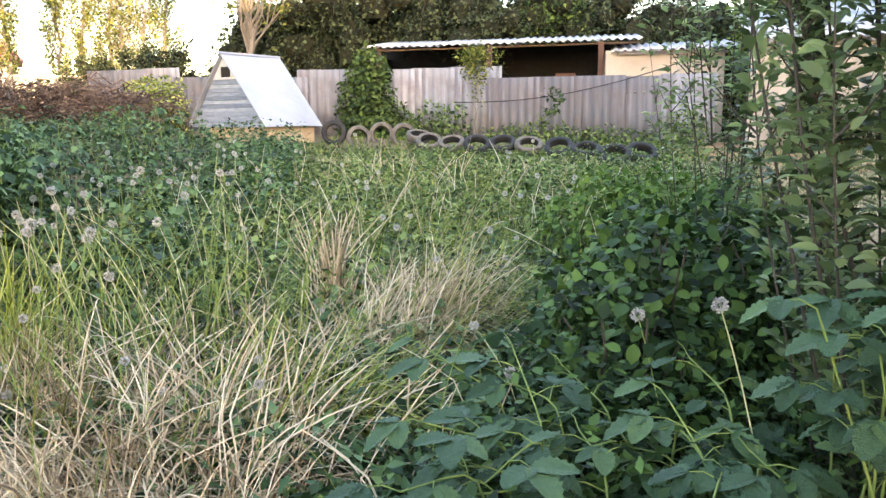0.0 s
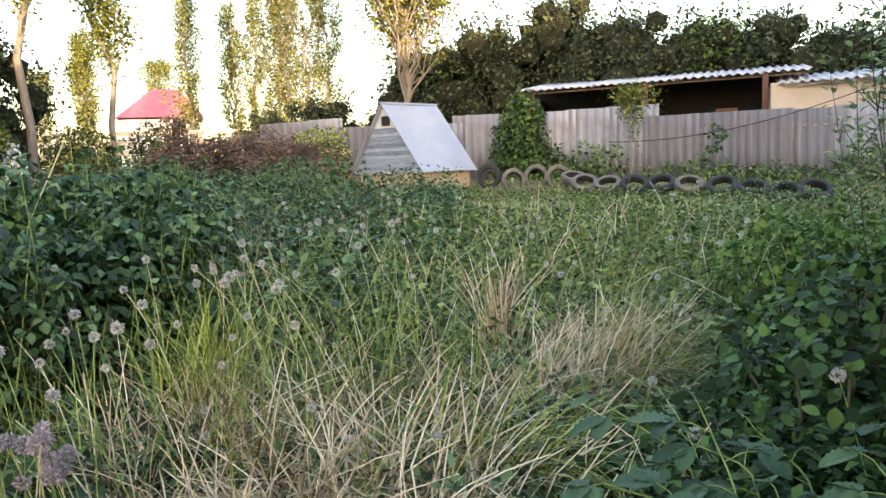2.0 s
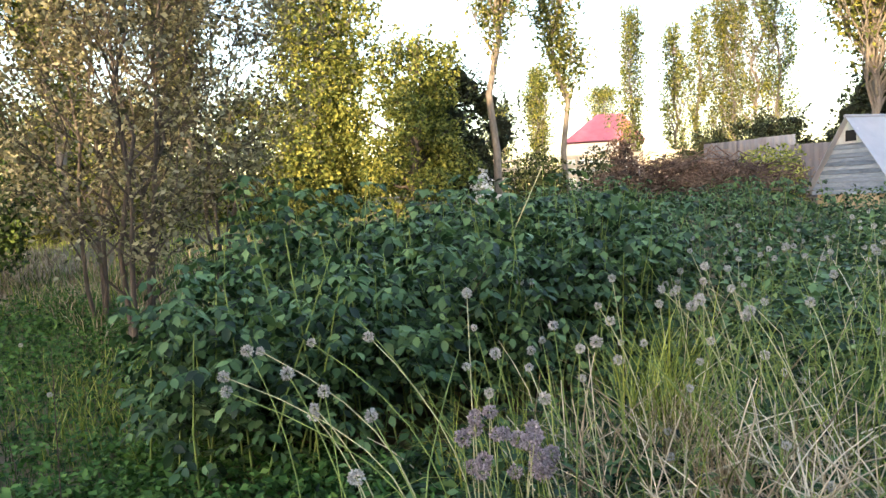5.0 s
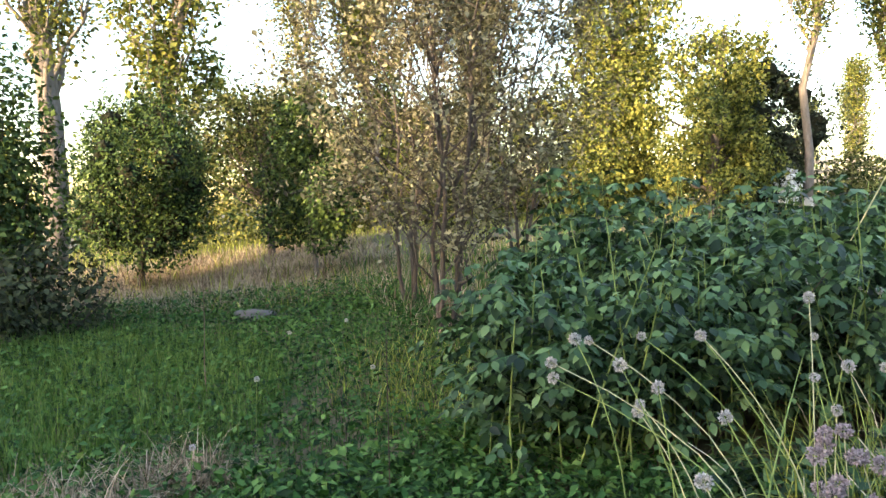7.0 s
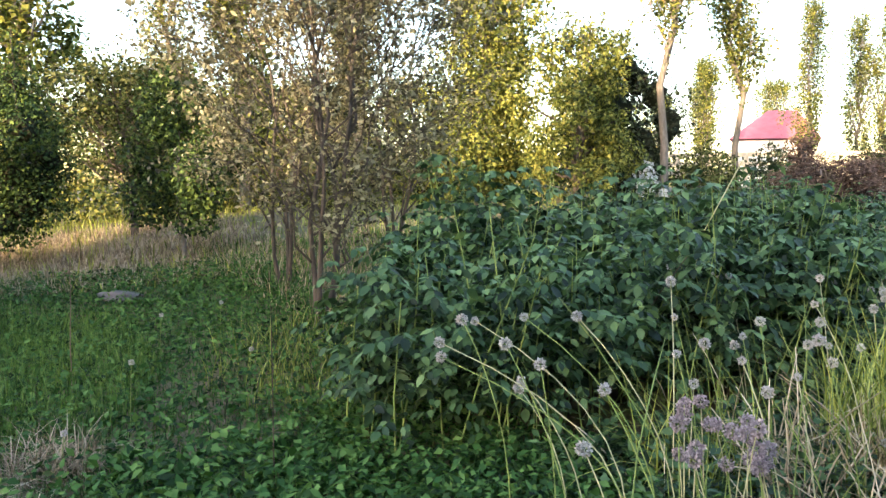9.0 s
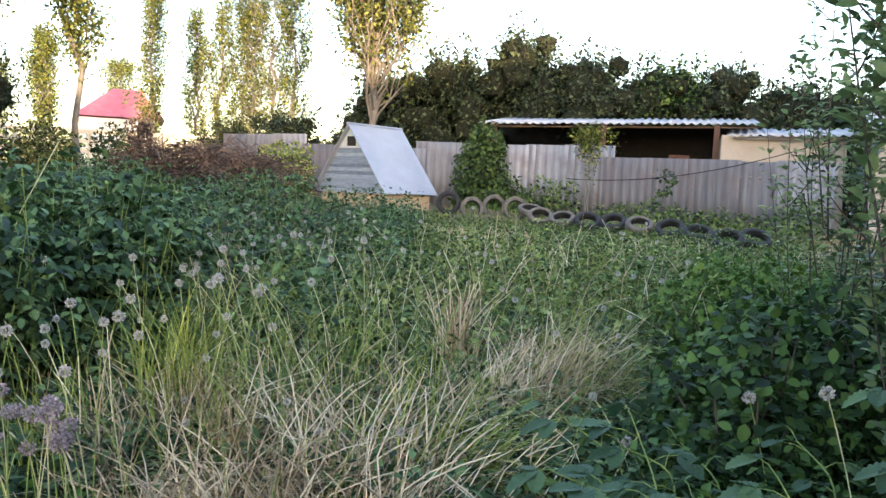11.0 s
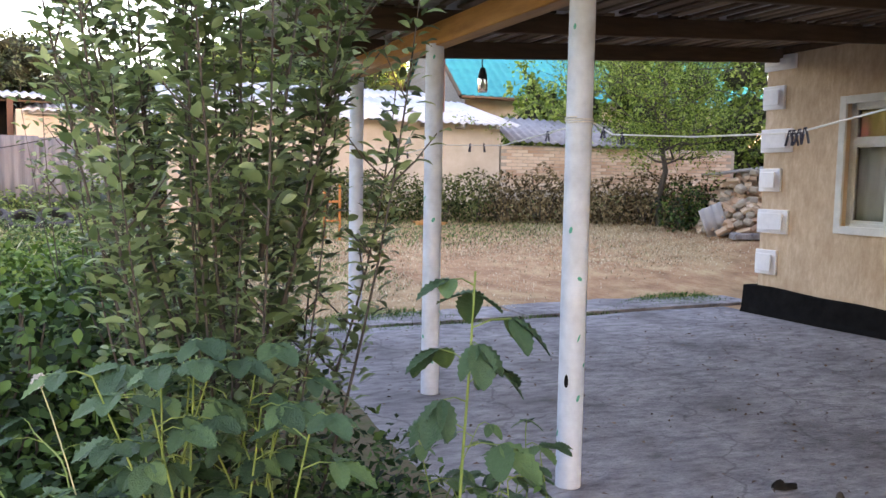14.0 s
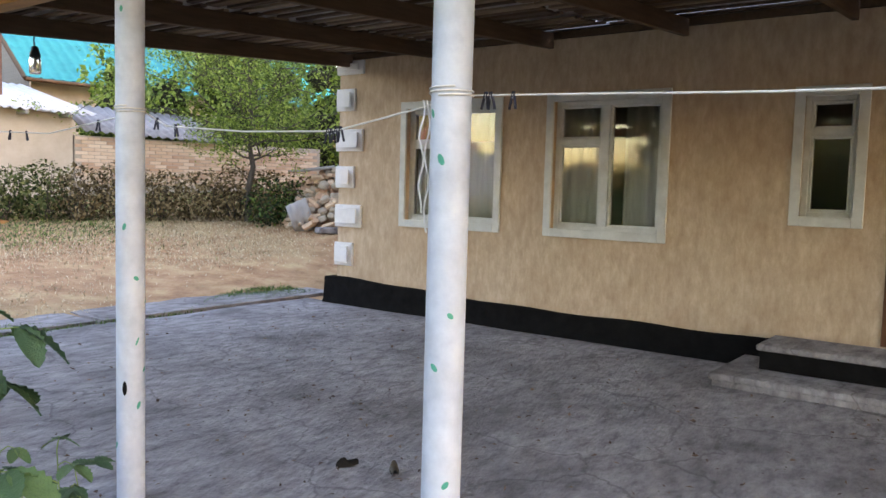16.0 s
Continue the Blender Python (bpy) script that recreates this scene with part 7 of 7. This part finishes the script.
HEADS = [head_mesh(r, M["flower"], 190) for r in (0.022, 0.019, 0.024, 0.017)]
HEADS_P = [head_mesh(r, M["flower_purple"], 170) for r in (0.031, 0.027)]


def allium(head, foot, me, arch=0.0, dry=False):
    fx, fy, fz = foot
    t = thing("allium", "dry allium with a round pale seed head on a thin stalk" if me in HEADS else "purple allium flower head on a thin stalk", "flower", foot, group="alliums")
    h = np.array(head) - np.array(foot)
    s = np.linspace(0, 1, 8)[:, None]
    path = h * np.array([1, 1, 0]) * s ** (1.3 + arch) + np.array([0, 0, h[2]]) * (s ** (1.0 - 0.35 * min(arch, 1)))
    part("stalk", tubes_mesh("stalk", [(path - (0, 0, 0.01) * (1 - s), np.linspace(0.0030, 0.0019, 8), 5)], M["stem_pale"] if dry else M["stem"]), t)
    part("flower_head", me, t, m=pose(*path[-1], rng.uniform(0, 180), rng.uniform(0, 180), 0))


def allium_at(hx, hy, hz, dx=0.0, dy=0.0, me=None, arch=0.3):
    fx, fy = hx + dx, hy + dy
    allium((hx, hy, hz), (fx, fy, float(gz(fx, fy))), me or HEADS[int(rng.integers(4))], arch, rng.random() < 0.5)


# heads near the path, then the loose drift of them behind
for hx, hy, hz, dx, dy, ar in ((1.316, 3.734, 0.73, 0.10, -0.25, 0.3), (1.474, 3.206, 0.893, 0.14, -0.12, 0.3), (0.907, 3.755, 0.509, 0.18, -0.2, 0.2), (-1.587, 2.241, 0.925, 0.45, 0.35, 0.9),
                               (-1.640, 2.125, 0.848, 0.55, 0.42, 1.0), (-1.636, 2.130, 0.795, 0.6, 0.4, 1.0), (-1.666, 3.254, 1.012, 0.3, -0.25, 0.8), (-1.505, 2.395, 0.941, 0.4, 0.3, 0.8),
                               (-1.519, 2.643, 0.926, 0.35, 0.2, 0.6), (-1.689, 4.256, 0.98, 0.1, 0.0, 0.2), (-1.887, 5.307, 0.751, 0.1, 0, 0.2), (-1.904, 5.814, 0.948, 0, 0, 0.2)):
    allium_at(hx, hy, hz, dx, dy, None, ar)
for k in range(30):
    hx, hy = rng.uniform(-1.75, -0.75), rng.uniform(2.1, 4.3)
    allium_at(hx, hy, float(gz(hx, hy)) + rng.uniform(0.5, 0.86), rng.uniform(0.0, 0.3), rng.uniform(-0.15, 0.2), None, rng.uniform(0, 0.8))
for k in range(36):
    hx, hy = rng.uniform(-3.1, -0.6), rng.uniform(4.3, 8.5)
    allium_at(hx, hy, float(gz(hx, hy)) + rng.uniform(0.45, 0.78), rng.uniform(-0.1, 0.15), rng.uniform(-0.1, 0.1), None, 0.2)
for k in range(26):
    hx, hy = rng.uniform(-2.3, -0.7), rng.uniform(3.7, 5.3)
    allium_at(hx, hy, float(gz(hx, hy)) + rng.uniform(0.6, 0.88), rng.uniform(-0.05, 0.3), rng.uniform(-0.15, 0.1), None, rng.uniform(0, 0.6))
for k in range(38):
    hx, hy = rng.uniform(-3.0, 1.2), rng.uniform(5.2, 10.5)
    allium_at(hx, hy, float(gz(hx, hy)) + rng.uniform(0.45, 0.75), rng.uniform(-0.15, 0.15), rng.uniform(-0.1, 0.1), None, 0.3)
for k in range(22):
    hx, hy = rng.uniform(-1.4, 0.9), rng.uniform(3.2, 7.0)
    allium_at(hx, hy, float(gz(hx, hy)) + rng.uniform(0.2, 0.5), rng.uniform(-0.2, 0.2), rng.uniform(-0.15, 0.15), None, 0.5)
for k in range(22):
    a = rng.uniform(0, 6.28)
    hx, hy = -0.97 + 0.26 * math.cos(a) * rng.random(), 2.80 + 0.22 * math.sin(a) * rng.random()
    allium_at(hx, hy, rng.uniform(0.50, 0.70), rng.uniform(-0.05, 0.1), rng.uniform(-0.1, 0.1), HEADS_P[k % 2], 0.2)

# a long pale wand sticking out of the thicket
rope("dry_wand", [(-2.62, 4.28, 0.55), (-2.55, 4.36, 1.15), (-2.40, 4.50, 1.58)], 0.0035, M["stem_pale"], "long pale dry stalk leaning out of the thicket", "stalk")


# ---- close raspberry canes with their leaves ----
def leaflet(width, seed):
    r = random.Random(seed)
    n = 13
    v, f = [], []
    curl = r.uniform(0.10, 0.22)
    for k in range(n + 1):
        t = k / n
        w = width * 1.9 * t ** 0.55 * (1 - t) ** 0.75 * (1.0 if k % 2 else 0.86)
        w = max(w, 0.0008)
        z = -curl * t * t
        ruf = 0.016 * (1 if k % 2 else -1)
        v += [(-w, t, z + 0.22 * w + ruf), (-w * 0.5, t - 0.02, z + 0.16 * w - ruf * 0.6), (0, t - 0.03 * (t > 0), z), (w * 0.5, t - 0.02, z + 0.16 * w - ruf * 0.6), (w, t, z + 0.22 * w + ruf)]
    for k in range(n):
        for i in range(4):
            f.append((5 * k + i, 5 * k + i + 1, 5 * k + 6 + i, 5 * k + 5 + i))
    return as_mesh("leaf", v, f, M["bramble"], True)


LEAFLETS = [leaflet(w, k) for k, w in enumerate((0.40, 0.44, 0.37, 0.42))]


def cane(label, pts, leaves_at, size, seed, radius=0.005, tip_leaf=True):
    """A cane through pts with compound leaves; leaves_at: (share of the way, heading in degrees, droop in degrees)."""
    r = random.Random(seed)
    plant = thing("raspberry_cane", label, "raspberry plant", pts[0])
    P = np.array(pts) - np.array(pts[0])
    seg = np.concatenate([[0], np.cumsum(np.linalg.norm(np.diff(P, axis=0), axis=1))])
    seg /= seg[-1]
    tt = np.linspace(0, 1, 14)
    path = np.stack([np.interp(tt, seg, P[:, i]) for i in range(3)], 1)
    path[1:-1] = (path[:-2] + 2 * path[1:-1] + path[2:]) / 4
    stalks = []
    for t, head, droop in leaves_at:
        p = np.array([np.interp(t, tt, path[:, i]) for i in range(3)])
        a = radians(head)
        L = size * r.uniform(0.8, 1.2)
        q = p + np.array([math.cos(a), math.sin(a), 0.25]) * L * 0.75
        stalks.append((np.stack([p, (p + q) / 2 + (0, 0, 0.01), q]), np.array([0.0022, 0.0018, 0.0014]), 4))
        for off, s in ((0, 1.0), (62, 0.82), (-62, 0.82)):
            m = Matrix.Translation(Vector(q)) @ Matrix.Rotation(a - math.pi / 2 + radians(off + r.uniform(-8, 8)), 4, "Z") @ Matrix.Rotation(radians(-droop + r.uniform(-12, 12)), 4, "X") @ Matrix.Rotation(radians(r.uniform(-14, 14)), 4, "Y")
            part("leaf", r.choice(LEAFLETS), plant, m=m @ Matrix.Diagonal((L * s, L * s, L * s, 1)))
    part("stem", tubes_mesh("stem", [(path, np.linspace(radius, radius * 0.45, 14), 6)] + stalks, M["stem"]), plant)
    return plant


CL = "arching raspberry cane with large ribbed dark leaves"
r_ = random.Random(21)
for k in range(26):
    x0, y0 = 0.95 + 0.85 * r_.random(), 2.75 + 0.55 * r_.random()
    a = radians(r_.choice((195, 170, 215, 150, 240, 120, 290)) + r_.uniform(-15, 15))
    L = r_.uniform(0.22, 0.42)
    z0 = float(gz(x0, y0))
    tip = (x0 + L * math.cos(a), y0 + L * math.sin(a), z0 + r_.uniform(0.36, 0.56))
    mid = (x0 + 0.35 * L * math.cos(a), y0 + 0.35 * L * math.sin(a), z0 + r_.uniform(0.34, 0.5))
    lv = [(t, math.degrees(a) + (70 if i % 2 else -70) + r_.uniform(-20, 20), r_.uniform(0, 30)) for i, t in enumerate((0.45, 0.6, 0.74, 0.88))] + [(1.0, math.degrees(a), 15)]
    cane(CL, [(x0, y0, z0), mid, tip], lv, 0.115, 100 + k)
for k in range(16):
    x0, y0 = 1.70 + 0.45 * r_.random(), 2.75 + 0.5 * r_.random()
    a = radians(r_.uniform(150, 330))
    L = r_.uniform(0.08, 0.25)
    z0 = float(gz(x0, y0))
    lv = [(t, math.degrees(a) + i * 137 + r_.uniform(-20, 20), r_.uniform(0, 35)) for i, t in enumerate((0.4, 0.55, 0.7, 0.82, 0.92))] + [(1.0, math.degrees(a), 15)]
    cane("upright raspberry cane with drooping green leaves", [(x0, y0, z0), (x0 + 0.3 * L * math.cos(a), y0 + 0.3 * L * math.sin(a), z0 + 0.5), (x0 + L * math.cos(a), y0 + L * math.sin(a), z0 + r_.uniform(0.72, 0.98))], lv, 0.10, 200 + k)
# the single tall cane at the patio's edge
cane("single tall raspberry cane with drooping leaves by the patio", [(2.44, 2.60, 0.0), (2.43, 2.58, 0.6), (2.45, 2.57, 1.0), (2.46, 2.57, 1.22)],
     [(0.72, 200, 45), (0.76, 20, 30), (0.80, 110, 25), (0.84, 250, 40), (0.88, 330, 30), (0.92, 60, 25), (0.97, 180, 10), (0.62, 300, 35), (0.66, 130, 35)], 0.125, 300, 0.006)
for k in range(16):
    x0, y0 = 2.25 + 0.6 * r_.random(), 2.3 + 0.85 * r_.random()
    z0 = max(0.0, float(gz(x0, y0)))
    a = r_.uniform(0, 360)
    cane("young raspberry shoot with small toothed leaves", [(x0, y0, z0), (x0 + 0.03, y0, z0 + 0.3), (x0 + r_.uniform(-0.1, 0.15), y0 + r_.uniform(-0.1, 0.1), z0 + r_.uniform(0.42, 0.68))],
         [(t, a + i * 137, r_.uniform(5, 30)) for i, t in enumerate((0.35, 0.5, 0.62, 0.74, 0.85, 0.93, 1.0))], 0.075, 400 + k, 0.0035)
for k in range(14):
    x0, y0 = 2.15 + 0.75 * r_.random(), 2.0 + 0.55 * r_.random()
    z0 = max(0.0, float(gz(x0, y0)))
    a = r_.uniform(0, 360)
    cane("young raspberry shoot with small toothed leaves", [(x0, y0, z0), (x0 + 0.03, y0, z0 + 0.15), (x0 + r_.uniform(-0.08, 0.16), y0 + r_.uniform(-0.1, 0.1), z0 + r_.uniform(0.25, 0.46))],
         [(t, a + i * 137, r_.uniform(5, 30)) for i, t in enumerate((0.35, 0.5, 0.62, 0.74, 0.85, 0.93, 1.0))], 0.068, 500 + k, 0.003)
# thin leafy undergrowth at the cane feet
weeds("cane_undergrowth", "small green herbs under the raspberry canes", scatter(1500, 0.9, 2.9, 2.2, 4.0, lambda x, y: (x < 2.75) & (np.hypot(x - 1.3, y - 0.9) > 1.5)), 0.45, 0.045, 9, M["currant"], 0.09)
# white hose on the ground among the canes
rope("garden_hose", [(0.35, 3.25, 0.14), (0.8, 3.32, 0.20), (1.3, 3.28, 0.17), (1.7, 3.1, 0.12)], 0.009, M["rope"], "white plastic hose lying among the canes", "hose")
# stone and stray litter in the yard and lawn
bm = bmesh.new()
bmesh.ops.create_icosphere(bm, subdivisions=3, radius=1.0)
for v in bm.verts:
    v.co *= 0.8 + 0.35 * noise.noise(v.co * 1.6)
    v.co = Vector((v.co.x * 0.32, v.co.y * 0.22, v.co.z * 0.07))
stone = bm_mesh("stone", bm, M["slate"], True)
# Lawn stone stands in for a pale patch of path.
solid("stone", stone, "flat grey stone standing in for a pale path patch", "stone", "", pose(-7.7, 1.7, float(gz(-7.7, 1.7)) + 0.05, 0, 0, 20))
solid("stone", stone, "flat grey stone in the grass by the patio", "stone", "", pose(3.0, 8.3, float(gz(3.0, 8.3)) + 0.03, 0, 0, 70))
rag = bmesh.new()
bmesh.ops.create_icosphere(rag, subdivisions=3, radius=1.0)
for v in rag.verts:
    q = 0.75 + 0.5 * noise.noise(v.co * 2.3)
    v.co = Vector((v.co.x * 0.38 * q, v.co.y * 0.25 * q, max(-0.02, v.co.z * 0.13 * q)))
M["rag"] = mat("orange_rag", [(0.3, (0.42, 0.17, 0.05)), (0.7, (0.58, 0.28, 0.10))], 0.9, 9, 5, 0.3)
solid("rag", bm_mesh("rag", rag, M["rag"], True), "crumpled orange cloth lying before the hedge", "cloth", "", pose(8.6, 14.3, float(gz(8.6, 14.3)), 0, 0, -30))
# white puffs of dandelion in the lawn
for x, y, z in ((-3.55, 1.30, 0.42), (-3.0, 0.95, 0.25), (-5.2, 1.7, 0.3), (-5.5, 2.2, 0.28), (-4.2, 2.1, 0.25)):
    g = float(gz(x, y))
    d = thing("dandelion", "white dandelion clock on a thin stalk in the lawn", "flower", (x, y, g), group="dandelions")
    part("stalk", tubes_mesh("stalk", [([(0, 0, -0.01), (0.01, 0, z * 0.5), (0, 0.01, z)], 0.002, 5)], M["stem"]), d)
    part("flower_head", HEADS[3], d, m=pose(0, 0.01, z))
